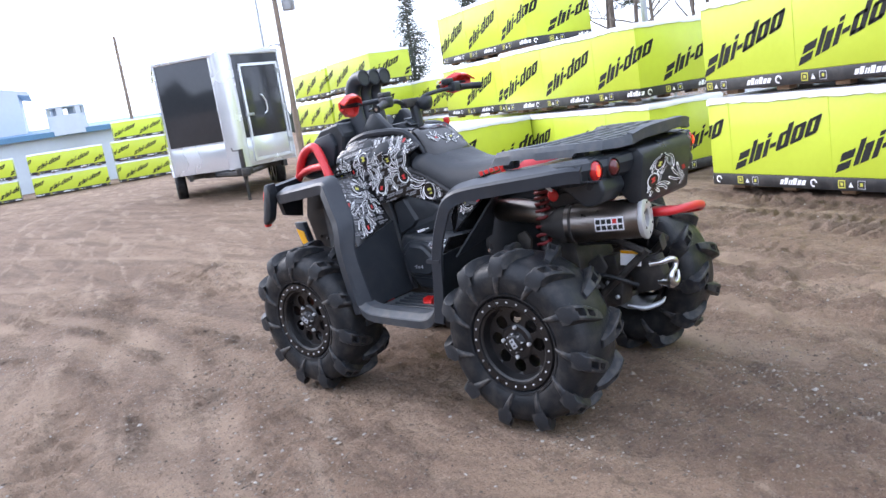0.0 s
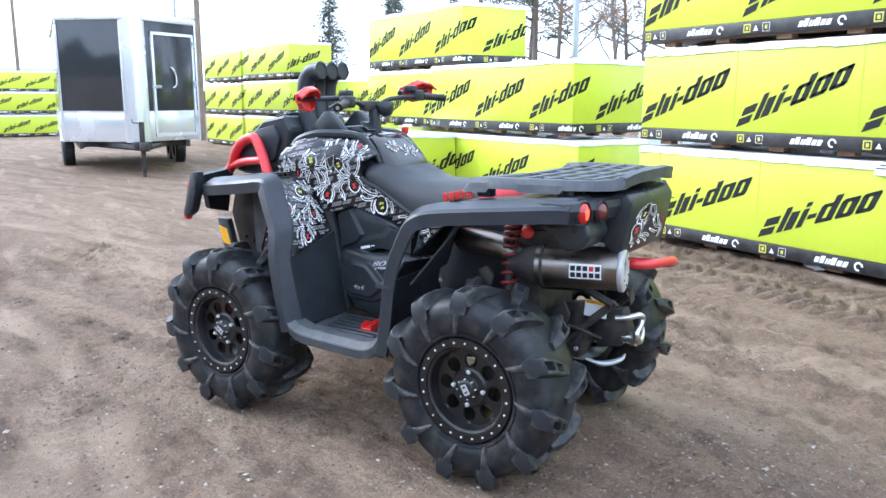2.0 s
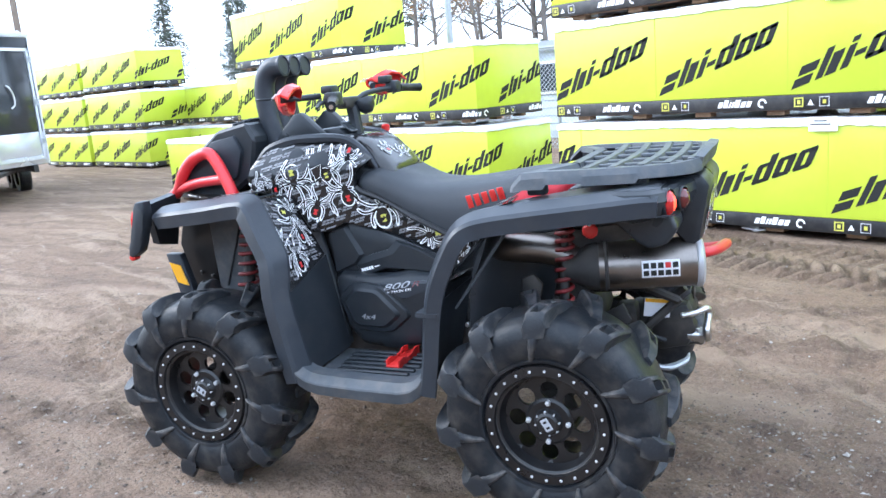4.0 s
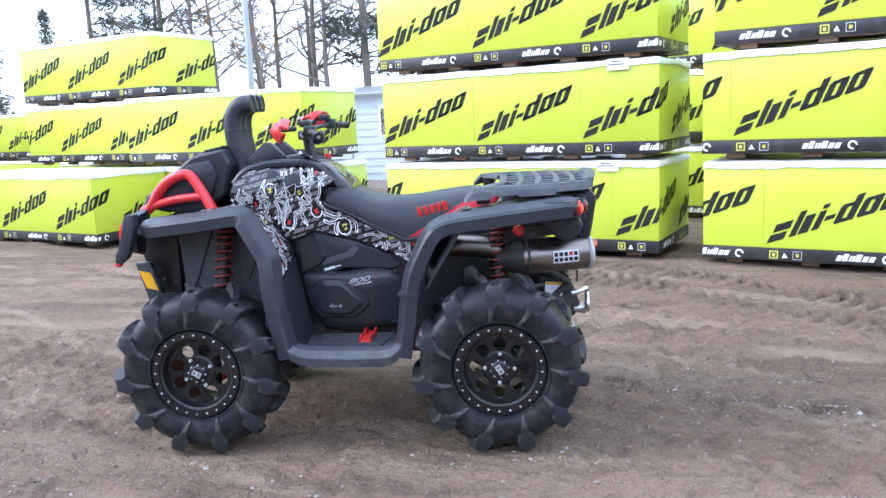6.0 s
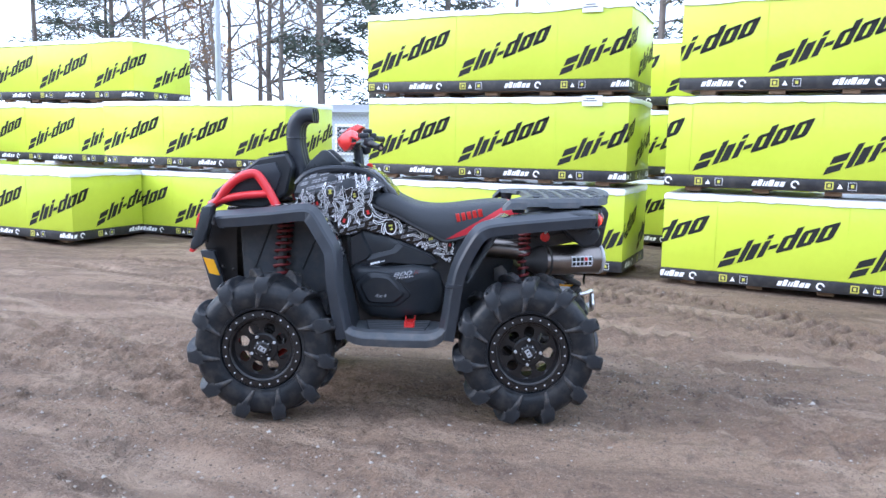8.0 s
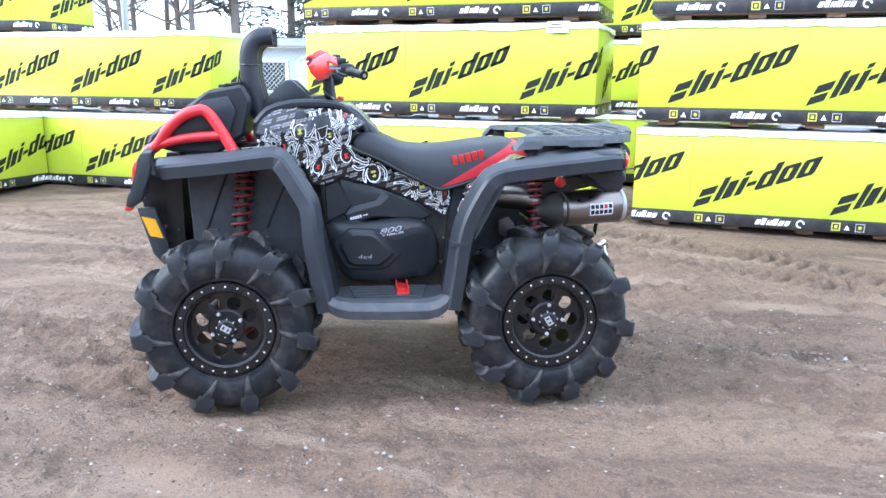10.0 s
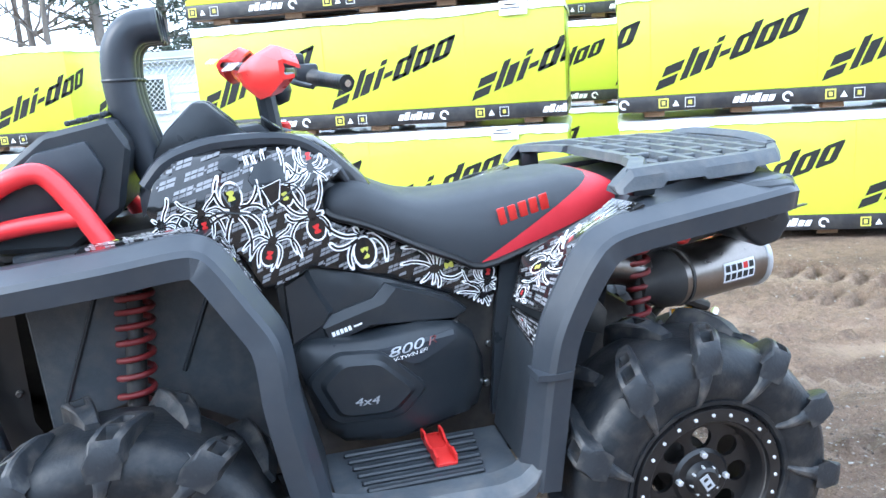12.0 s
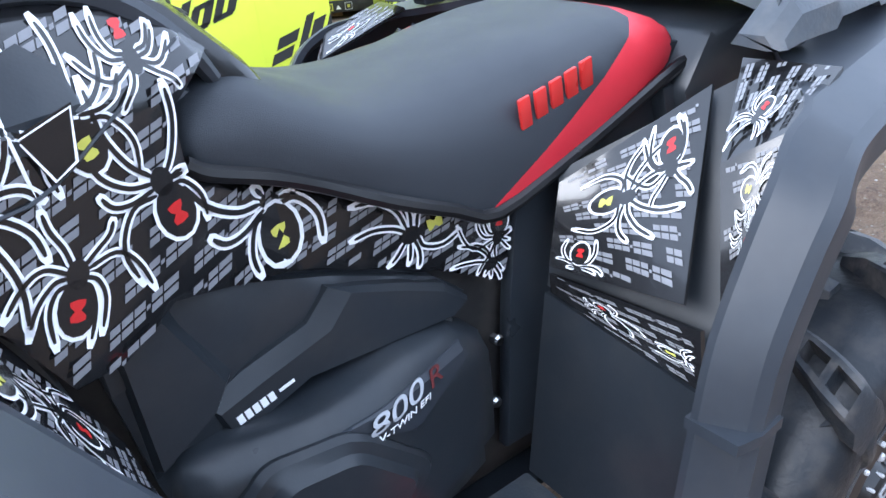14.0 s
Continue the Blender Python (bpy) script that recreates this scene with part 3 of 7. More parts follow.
def crate_parts(offset):
    """A shipping crate: printed sleeve, dark foot band, plastic top sheet, pallet runners, marks. Built at its own origin; the marks run round the corner."""
    rnd = random.Random(int(offset * 100))
    ob = thing("shipping_crate", "long yellow-green cardboard shipping crate under white plastic sheet", "crate", "stacked shipping crates")
    bm = bmesh.new()
    box(bm, (CL / 2, CD / 2, (BAND + TOP) / 2), (CL, CD, TOP - BAND), bevel=0.008)
    sleeve = part("sleeve", bm, "sleeve", ob)
    bm = bmesh.new()
    box(bm, (CL / 2, CD / 2, (FEET + BAND) / 2), (CL + 0.006, CD + 0.006, BAND - FEET), bevel=0.006)
    band = part("base_band", bm, "band", ob, "dark printed base band")
    # top sheet: a soft lid with an uneven hem
    bm = bmesh.new()
    n, rings = 120, []
    per = 2 * (CL + CD)

    def rim(s, out):
        s %= per
        for k, (x, y, dx, dy, ln) in enumerate(((0, 0, 1, 0, CL), (CL, 0, 0, 1, CD), (CL, CD, -1, 0, CL), (0, CD, 0, -1, CD))):
            if s <= ln + 1e-9:
                return Vector((x + dx * s + dy * out, y + dy * s - dx * out, 0))
            s -= ln
    stops = sorted({round(x, 4) for x in list(np.linspace(0, per, n, endpoint=False)) + [0, CL, CL + CD, 2 * CL + CD]})
    hem = [0.012 + 0.014 * noise.noise(Vector((s * 2.2, offset * 7, 0))) + rnd.uniform(-0.006, 0.006) for s in stops]
    for kind in range(4):
        ring = []
        for s, h in zip(stops, hem):
            if kind == 0:
                p = rim(s, 0.010 + 0.006 * noise.noise(Vector((s * 6, offset, 3)))); p.z = TOP - h
            elif kind == 1:
                p = rim(s, 0.009); p.z = CH - 0.035
            elif kind == 2:
                p = rim(s, 0); p = Vector((CL / 2 + (p.x - CL / 2) * 0.99, CD / 2 + (p.y - CD / 2) * 0.98, 0)); p.z = CH - 0.018 + 0.006 * noise.noise(Vector((s * 4, offset, 9)))
            else:
                p = rim(s, 0); p = Vector((CL / 2 + (p.x - CL / 2) * 0.8, CD / 2 + (p.y - CD / 2) * 0.6, CH - 0.012))
            ring.append(p)
        rings.append(ring)
    loft(bm, rings, True, False)
    bm.faces.new([v for v in bm.verts[-len(stops):]])
    part("plastic_sheet", bm, "sheet", ob, "loose white plastic top sheet", smooth=60)
    for y in (0.12, CD / 2, CD - 0.12):
        bm = bmesh.new()
        for k in range(5):
            box(bm, (0.25 + k * (CL - 0.5) / 4, y, 0.018), (0.14, 0.09, 0.036), bevel=0.004, seg=1)
        box(bm, (CL / 2, y, 0.041), (CL - 0.06, 0.09, 0.012))
        part("runner", bm, "wood", ob)
    # marks on the front and round on to both ends
    def wrap(bm, poly, v0, lift):
        for lo, hi, place in ((-CD, 0, lambda u, v: Vector((-lift, -u, v))), (0, CL, lambda u, v: Vector((u, -lift, v))), (CL, CL + CD, lambda u, v: Vector((CL + lift, u - CL, v)))):
            p = poly
            if min(q[0] for q in p) < lo:
                p = clip(p, lo, False)
            if p and max(q[0] for q in p) > hi:
                p = clip(p, hi, True)
            if len(p) > 2:
                flat(bm, [(u, v0 + v) for u, v in p], place)
    k = -3
    base = mark_shapes(0.965)
    tiny = small_shapes()
    while offset + k * PERIOD < CL + CD:
        u0 = offset + k * PERIOD
        k += 1
        if u0 + PERIOD < -CD:
            continue
        bm = bmesh.new()
        for poly in base:
            wrap(bm, [(u0 + 0.03 + u, v) for u, v in poly], BAND + 0.034, 0.0025)
        if bm.faces:
            tagged(part("printed_mark", bm, "mark", sleeve, smooth=0), kind="stuff")
        else:
            bm.free()
        for col in ("white", "ink_yellow", "label"):
            bm = bmesh.new()
            for c, poly in tiny:
                if c == col:
                    wrap(bm, [(u0 + 0.05 + u, v) for u, v in poly], FEET, 0.006)
            if bm.faces:
                tagged(part("print", bm, col, band, smooth=0), kind="stuff")
            else:
                bm.free()
        if 0.02 < u0 < CL - 0.02:     # the sleeve's fold line
            bm = bmesh.new()
            box(bm, (u0, -0.0012, (BAND + TOP) / 2), (0.004, 0.003, TOP - BAND - 0.02))
            part("fold", bm, "sleeve", sleeve)
    return ob


def paper_label(crate, u):
    bm = bmesh.new()
    box(bm, (u, -0.016, TOP + 0.005), (0.20, 0.003, 0.10), rx(-4))
    lab = part("paper_label", bm, "label", crate, "small printed paper label")
    bm = bmesh.new()
    for k, w in enumerate((0.09, 0.14, 0.11)):
        box(bm, (u - 0.02, -0.0185 - k * 0.0, TOP + 0.028 - k * 0.024), (w, 0.001, 0.008), rx(-4))
    part("print", bm, "mark", lab)


KINDS = [crate_parts(o) for o in (1.01, 0.485, 0.22, 0.736, 1.06, 0.265)]
USED = set()


def crate(kind, x, y, z, deg, label=None):
    """Place a crate: its left front lower corner, and the direction of its front."""
    m = pose(x, y, z, 0, 0, deg)
    if kind not in USED:
        USED.add(kind)
        KINDS[kind].matrix_basis = m
        return KINDS[kind]
    return copy_thing(KINDS[kind], m)


def from_right(x, y, deg):
    """The left front corner of a crate whose right front corner is given."""
    return x - CL * math.cos(radians(deg)), y - CL * math.sin(radians(deg))


def stack(right, deg, kinds, z0, jitter=0.02, seed=1, pitch=0.895):
    rnd = random.Random(seed)
    made = []
    for k, kind in enumerate(kinds):
        x, y = from_right(*right, deg)
        made.append(crate(kind, x + rnd.uniform(-jitter, jitter) * (k > 0), y + rnd.uniform(-jitter, jitter) * (k > 0), z0 + k * pitch, deg + rnd.uniform(-0.3, 0.3)))
    return made


# nearest two stacks, three crates high
S2 = stack((2.00, 3.37), -24.8, (5, 4, 4), 0.078, 0.012, seed=3, pitch=0.889)
for kind, cx, cy, cz in ((1, 2.34, 3.21, 0.065), (2, 2.32, 3.18, 0.960), (3, 2.42, 3.22, 1.850)):
    crate(kind, cx, cy, cz, -26.5)
# second row, set back behind the gap
stack((4.6, 5.0), -32, (2, 1, 0), 0.05, seed=9)
# stack to the west
crate(0, *from_right(-1.58, 5.30, -22), 0.05, -22)
crate(0, *from_right(-1.69, 5.36, -22), 0.955, -22)
crate(0, *from_right(-4.22, 5.13, -24), 0.06, -24)
crate(3, *from_right(-4.05, 6.70, -24), 0.945, -24)
crate(0, *from_right(-4.05, 6.75, -24), 1.84, -24)
crate(2, *from_right(-4.3, 7.9, -24), 0.06, -24)

for c, u in ((S2[1], 2.52), (S2[2], 2.5), (S2[0], 2.42)):
    paper_label(c, u)


# ---- the quad bike ----
YC = 0.065                            # the vehicle's middle plane
atv = thing("quad_bike", "black mud quad bike with red tubes and patterned side panels", "quad bike", at=pose(0, YC, 0))


def wheel_parts():
    """One wheel, its outer face towards -y: dished rim with round holes, bead ring, cap and deep-lugged tyre."""
    turn = Matrix.Rotation(radians(90), 4, "X")          # local z to -y
    bm = bmesh.new()
    # dish face: eight sectors, each with a round hole
    ri, ro, rh, n = 0.050, 0.140, 0.0275, 24
    for layer, h in ((0, 0.018), (1, 0.006)):
        for s in range(8):
            a0 = (s - 0.5) * math.tau / 8
            c = Vector((0.100 * math.cos(s * math.tau / 8), 0.100 * math.sin(s * math.tau / 8), 0))
            edge = [(ro, a0 + t / 8 * math.tau / 8) for t in range(9)]
            edge += [(ro - (ro - ri) * t / 4, a0 + math.tau / 8) for t in range(1, 4)]
            edge += [(ri, a0 + math.tau / 8 * (1 - t / 8)) for t in range(9)]
            edge += [(ri + (ro - ri) * t / 4, a0) for t in range(1, 4)]
            pts = [Vector((r * math.cos(a), r * math.sin(a), h + 0.03 * (0.14 - r) * (r < 0.12))) for r, a in edge]
            hole = []
            for p in pts:
                d = Vector((p.x - c.x, p.y - c.y, 0)).normalized()
                hole.append(Vector((c.x + d.x * rh, c.y + d.y * rh, h)))
            va, vb = [bm.verts.new(turn @ p) for p in pts], [bm.verts.new(turn @ p) for p in hole]
            for i in range(len(va)):
                j = (i + 1) % len(va)
                bm.faces.new((va[i], va[j], vb[j], vb[i]))
            if layer == 1:
                vc = [bm.verts.new(turn @ (p + Vector((0, 0, 0.012)))) for p in hole]
                for i in range(len(va)):
                    j = (i + 1) % len(va)
                    bm.faces.new((vb[i], vb[j], vc[j], vc[i]))
    lathe(bm, [(0.140, 0.018), (0.150, 0.050), (0.165, 0.058), (0.172, 0.03), (0.165, 0.0), (0.158, -0.06), (0.168, -0.17), (0.186, -0.19), (0.186, -0.20), (0.160, -0.18), (0.150, -0.06), (0.140, 0.006)], turn, 40, closed=True)
    rim = part("wheel", bm, "rim", atv)
    bm = bmesh.new()
    lathe(bm, [(0.158, 0.052), (0.162, 0.064), (0.190, 0.062), (0.196, 0.050), (0.190, 0.040), (0.160, 0.044)], turn, 48, closed=True)
    ring = part("bead_ring", bm, "rim", rim)
    for k in range(24):
        bm = bmesh.new()
        a = k * math.tau / 24
        lathe(bm, [(0.0046, 0.060), (0.0046, 0.066), (0.0030, 0.068)], turn @ Matrix.Translation((0.176 * math.cos(a), 0.176 * math.sin(a), 0)), 6)
        if k == 0:
            first = part("bolt", bm, "cast", rim, "small bright bolt")
        else:
            bm.free()
            o = new("bolt", first.data)
            o.parent, o.matrix_basis = rim, Matrix.Rotation(a, 4, "Y")
    # thin iron ring round the rim's inner lip
    bm = bmesh.new()
    lathe(bm, [(0.1555, 0.0535), (0.158, 0.0565), (0.1605, 0.0535), (0.158, 0.051)], turn, 48, closed=True)
    part("rim_edge", bm, "iron", rim, "thin dark iron ring on the rim edge")
    bm = bmesh.new()
    lathe(bm, [(0.052, 0.0), (0.052, 0.02), (0.044, 0.028), (0.036, 0.045), (0.028, 0.050)], turn, 28)
    cap = part("hub_cap", bm, "rim", rim)
    bm = bmesh.new()
    box(bm, (0, -0.0510, 0.0), (0.040, 0.002, 0.024), ry(12))
    part("cap_emblem", bm, "letter", rim, "plain pale emblem")
    bm = bmesh.new()
    for u, w, h, dz in ((-0.0095, 0.007, 0.012, 0), (0.0095, 0.007, 0.012, 0)):
        box(bm, ry(12) @ Vector((u, -0.0522, dz)), (w, 0.0012, h), ry(12))
    part("emblem_mark", bm, "rim", rim)
    bm = bmesh.new()
    lathe(bm, [(0.074, 0.010), (0.074, 0.020), (0.066, 0.027), (0.040, 0.027)], turn, 32)
    part("hub_plate", bm, "rim", rim)
    for k in range(8):
        bm = bmesh.new()
        a = (k + 0.25) * math.tau / 8
        lathe(bm, [(0.0034, 0.030), (0.0034, 0.046), (0.002, 0.048)], turn @ Matrix.Translation((0.037 * math.cos(a), 0.037 * math.sin(a), 0)), 6)
        part("cap_screw", bm, "cast", cap)
    for k in range(4):
        bm = bmesh.new()
        a = (k + 0.5) * math.tau / 4
        lathe(bm, [(0.0085, 0.015), (0.0085, 0.036), (0.005, 0.040)], turn @ Matrix.Translation((0.062 * math.cos(a), 0.062 * math.sin(a), 0)), 6)
        part("lug_nut", bm, "cast", rim)
    bm = bmesh.new()
    # carcass
    prof = [(0.190, 0.046), (0.205, 0.060), (0.235, 0.071), (0.270, 0.075), (0.304, 0.068), (0.326, 0.048), (0.338, 0.012), (0.341, -0.065), (0.338, -0.142), (0.326, -0.176), (0.298, -0.196), (0.268, -0.204), (0.235, -0.20), (0.205, -0.19), (0.186, -0.18)]
    lathe(bm, prof, turn, 64, closed=True)
    # raised bead between side wall and rim
    lathe(bm, [(0.196, 0.050), (0.202, 0.064), (0.212, 0.066), (0.214, 0.058)], turn, 56, closed=True)

    part("tyre", bm, "rubber", rim, "deep-lugged dusty mud tyre", smooth=38)

    def lug(bm, flip):
        """A tall paddle from the middle of the tread to the shoulder, its outer end pierced by two slots, and a rib on down the side wall."""
        mid = -0.065
        rings = []
        for y, r, a, w, pit in ((-0.018, 0.352, -0.034, 0.015, 0.0), (0.020, 0.368, 0.006, 0.021, 0.0), (0.048, 0.371, 0.038, 0.025, 0.0), (0.054, 0.372, 0.045, 0.026, 0.026), (0.080, 0.373, 0.076, 0.029, 0.026), (0.086, 0.373, 0.084, 0.030, 0.0),
                                (0.097, 0.372, 0.097, 0.031, 0.0), (0.103, 0.371, 0.104, 0.031, 0.026), (0.126, 0.364, 0.130, 0.031, 0.026), (0.132, 0.360, 0.137, 0.030, 0.0), (0.143, 0.340, 0.148, 0.028, 0.0), (0.146, 0.306, 0.156, 0.023, 0.0)):
            f = min(0.314, r - 0.022)
            out = []
            for rr, t in ((r - 0.004, -1.0), (r, -0.80), (r, -0.52), (r - pit, -0.44), (r - pit, 0.44), (r, 0.52), (r, 0.84), (r - 0.004, 1.0), (f, 1.55), (f, -1.30)):
                ang = a + t * w / r
                out.append(Vector((rr * math.cos(ang), -(mid + flip * y), rr * math.sin(ang))))
            rings.append(out)
        loft(bm, rings)
        rings = []
        for r, y, a, w in ((0.330, 0.120, 0.150, 0.026), (0.305, 0.139, 0.160, 0.022), (0.278, 0.148, 0.180, 0.017), (0.250, 0.148, 0.208, 0.012), (0.226, 0.143, 0.240, 0.009), (0.208, 0.134, 0.272, 0.006)):
            out = []
            for lift, t in ((-0.003, -0.8), (0.0, -0.35), (0.0, 0.35), (-0.003, 0.8), (-0.022, 1.5), (-0.022, -1.5)):
                ang = a + t * w / r
                out.append(Vector((r * math.cos(ang), -(mid + flip * (y + lift)), r * math.sin(ang))))
            rings.append(out)
        loft(bm, rings)

    for flip, turn0 in ((1, 0.0), (-1, 0.5)):
        bm = bmesh.new()
        lug(bm, flip)
        first = part("tread_lug", bm, "tread", rim, smooth=24)
        first.matrix_basis = Matrix.Rotation(-turn0 * math.tau / 11, 4, "Y")
        for k in range(1, 11):
            o = new("tread_lug", first.data)
            o.parent, o.matrix_basis = rim, Matrix.Rotation(-(k + turn0) * math.tau / 11, 4, "Y")
    bm = bmesh.new()
    lathe(bm, [(0.070, 0.060), (0.070, 0.070), (0.03, 0.070), (0.03, 0.060)], turn @ Matrix.Translation((0, 0, -0.13)), 30, closed=True)
    part("brake_disc", bm, "iron", rim)
    return rim


wheel = wheel_parts()
HUB = 0.55
wheel.matrix_basis = pose(-0.65, -HUB, 0.37, 0, 18, 0)
again(wheel, atv, pose(0.65, -HUB, 0.37, 0, 47, 0))
again(wheel, atv, pose(-0.65, HUB, 0.37, 0, 33, 180))
again(wheel, atv, pose(0.65, HUB, 0.37, 0, 5, 180))


def sweep_flare(path, side, centre, lip=0.080, crown=0.07):
    """A folded band over a wheel: path of (x, z, outer y, inner y), lip hanging towards the wheel."""
    bm = bmesh.new()
    rings = []
    pts = smooth_path(path, 4)
    for i, p in enumerate(pts):
        a, b = pts[max(i - 1, 0)], pts[min(i + 1, len(pts) - 1)]
        t = np.array([b[0] - a[0], b[1] - a[1]])
        t /= np.linalg.norm(t)
        nrm = np.array([-t[1], t[0]])
        if nrm @ (p[:2] - centre) < 0:
            nrm = -nrm
        yo, yi = p[2] + YC, p[3] + YC
        crn = min(crown, max(yo - yi - 0.01, 0.01))
        loop = [(yi, 0.0), (yo - crn, 0.0), (yo - 0.012, -0.022), (yo, -0.034), (yo - 0.006, -lip), (yo - 0.016, -lip), (yo - 0.022, -0.044), (yo - crn, -0.014), (yi, -0.014)]
        rings.append([(p[0] + nrm[0] * d, side * y, p[1] + nrm[1] * d) for y, d in loop])
    loft(bm, rings)
    return bm


FRONT = [(-0.955, 0.965, 0.350, 0.31), (-0.925, 1.014, 0.375, 0.27), (-0.80, 1.032, 0.405, 0.29), (-0.62, 1.052, 0.430, 0.335), (-0.48, 1.070, 0.445, 0.355), (-0.425, 1.066, 0.455, 0.370),
         (-0.385, 1.036, 0.465, 0.380), (-0.328, 0.950, 0.488, 0.406), (-0.280, 0.870, 0.505, 0.424), (-0.267, 0.80, 0.515, 0.440), (-0.262, 0.715, 0.522, 0.460), (-0.237, 0.560, 0.520, 0.45), (-0.212, 0.430, 0.515, 0.44)]
REAR = [(0.205, 0.430, 0.530, 0.445), (0.225, 0.56, 0.528, 0.455), (0.245, 0.70, 0.530, 0.460), (0.270, 0.80, 0.530, 0.460), (0.315, 0.895, 0.533, 0.462), (0.355, 0.960, 0.535, 0.462), (0.400, 0.998, 0.525, 0.450),
        (0.47, 1.018, 0.510, 0.430), (0.62, 1.034, 0.490, 0.30), (0.80, 1.050, 0.468, 0.22), (0.925, 1.060, 0.445, 0.22), (0.975, 1.058, 0.420, 0.24)]
for s in (-1, 1):
    bm = bmesh.new()
    loft(bm, [[(0.245 + dx + (z - 0.70) * 0.15, s * (yy + YC), z) for dx, yy in ((-0.003, 0.455), (-0.004, 0.525), (0.03, 0.533), (0.074, 0.531), (0.074, 0.52), (0.01, 0.455))] for z in (0.688, 0.692, 0.698, 0.702)])
    part("fender_joint", bm, "flare", atv)
    part("front_fender", sweep_flare(FRONT, s, np.array([-0.65, 0.37])), "flare", atv, "satin grey folded plastic fender", smooth=18)
    part("rear_fender", sweep_flare(REAR, s, np.array([0.65, 0.37])), "flare", atv, "satin grey folded plastic fender", smooth=18)


def sheet(bm, a, b, c, d, thick=0.008, n=5):
    """A plate between four corners (in order round it), with thickness."""
    a, b, c, d = (Vector(p) for p in (a, b, c, d))
    nrm = ((c - a).cross(d - b)).normalized() * thick
    rows = [[], []]
    for i in range(n + 1):
        for j in range(n + 1):
            s, t = i / n, j / n
            p = a * (1 - s) * (1 - t) + b * s * (1 - t) + c * s * t + d * (1 - s) * t
            rows[0].append(bm.verts.new(p))
            rows[1].append(bm.verts.new(p + nrm))
    k = n + 1
    for i in range(n):
        for j in range(n):
            for r, flip in ((rows[0], 1), (rows[1], -1)):
                bm.faces.new((r[i * k + j], r[(i + 1) * k + j], r[(i + 1) * k + j + 1], r[i * k + j + 1])[::flip])
    ring = [i * k for i in range(k)] + [n * k + j for j in range(1, k)] + [i * k + n for i in range(n - 1, -1, -1)] + [j for j in range(n - 1, 0, -1)]
    for p, q in zip(ring, ring[1:] + ring[:1]):
        bm.faces.new((rows[0][p], rows[0][q], rows[1][q], rows[1][p]))
    return bm


def onto(a, b, c, d, lift):
    """A map from (u, v) in 0..1 to the plate between four corners."""
    a, b, c, d = (Vector(p) for p in (a, b, c, d))
    nrm = ((b - a).cross(d - a)).normalized() * lift
    return lambda u, v: a * (1 - u) * (1 - v) + b * u * (1 - v) + c * u * v + d * (1 - u) * v + nrm


def burst(white, dark, spot, u, v, size, ang, place, over, top, rnd, ok=lambda p: True):
    """A printed spider: dark body with a coloured hourglass, eight outlined legs. (u, v): its abdomen; ang: from head to tail."""
    fu, fv = -math.cos(ang), -math.sin(ang)
    to = lambda p, q: (u + size * (p * fv + (q + 0.42) * fu), v + size * (-p * fu + (q + 0.42) * fv))
    lean, kind = rnd.uniform(-0.15, 0.15), rnd.random()
    for side in (-1, 1):
        for k, leg in enumerate(LEGS if kind < 0.5 else SPREAD):
            turn, ln, bow = rnd.uniform(-0.16, 0.16) + lean * side, rnd.uniform(0.82, 1.22), rnd.uniform(-0.12, 0.12)
            ca, sa = math.cos(turn), math.sin(turn)
            pts = [to(side * (p * ca - q * sa), (p * sa + q * ca)) for p, q in [(a * ln + bow * i * (3 - i) * 0.3, b * ln) for i, (a, b) in enumerate(leg)]]
            run = []
            for p in smooth_path(pts, 4):
                if not ok(tuple(p)):
                    break
                run.append((float(p[0]), float(p[1])))
            if len(run) > 2:
                ribbon(white, run, size * 0.140, place)
                ribbon(dark, run[:-1], size * 0.062, over)

    def oval(bm, q0, rp_, rq, carry, n=14):
        pts = [to(rp_ * math.cos(t), q0 + rq * math.sin(t)) for t in [k * math.tau / n for k in range(n)]]
        if all(ok(p) for p in pts):
            flat(bm, pts, carry)
            return True

    between = lambda a, b: place(a, b) * 0.45 + over(a, b) * 0.55
    if oval(white, -0.42, 0.33, 0.44, between):
        oval(dark, -0.41, 0.275, 0.385, lambda a, b: over(a, b) * 0.67 + top(a, b) * 0.33)
    oval(dark, 0.04, 0.155, 0.20, lambda a, b: over(a, b) * 0.67 + top(a, b) * 0.33)
    mark = [to(p, q) for p, q in ((-0.11, -0.31), (0.0, -0.29), (0.11, -0.30), (0.10, -0.37), (0.045, -0.44), (0.11, -0.52), (0.10, -0.58), (0.0, -0.60), (-0.10, -0.58), (-0.11, -0.51), (-0.045, -0.44), (-0.10, -0.38))]
    if all(ok(p) for p in mark):
        flat(spot, mark, top)


LEGS = (((0.08, 0.12), (0.30, 0.40), (0.44, 0.85), (0.40, 1.35)), ((0.12, 0.06), (0.42, 0.14), (0.70, 0.40), (0.84, 0.80)),
        ((0.12, 0.00), (0.42, -0.03), (0.68, 0.06), (0.88, 0.30)), ((0.10, -0.10), (0.38, -0.16), (0.56, -0.55), (0.44, -1.02)))
SPREAD = (((0.08, 0.12), (0.24, 0.36), (0.46, 0.58), (0.62, 0.84)), ((0.12, 0.06), (0.50, 0.16), (0.78, -0.06), (1.02, -0.52)),
          ((0.12, 0.00), (0.34, -0.06), (0.52, -0.38), (0.54, -1.00)), ((0.10, -0.08), (0.28, -0.16), (0.40, -0.50), (0.36, -1.08)))


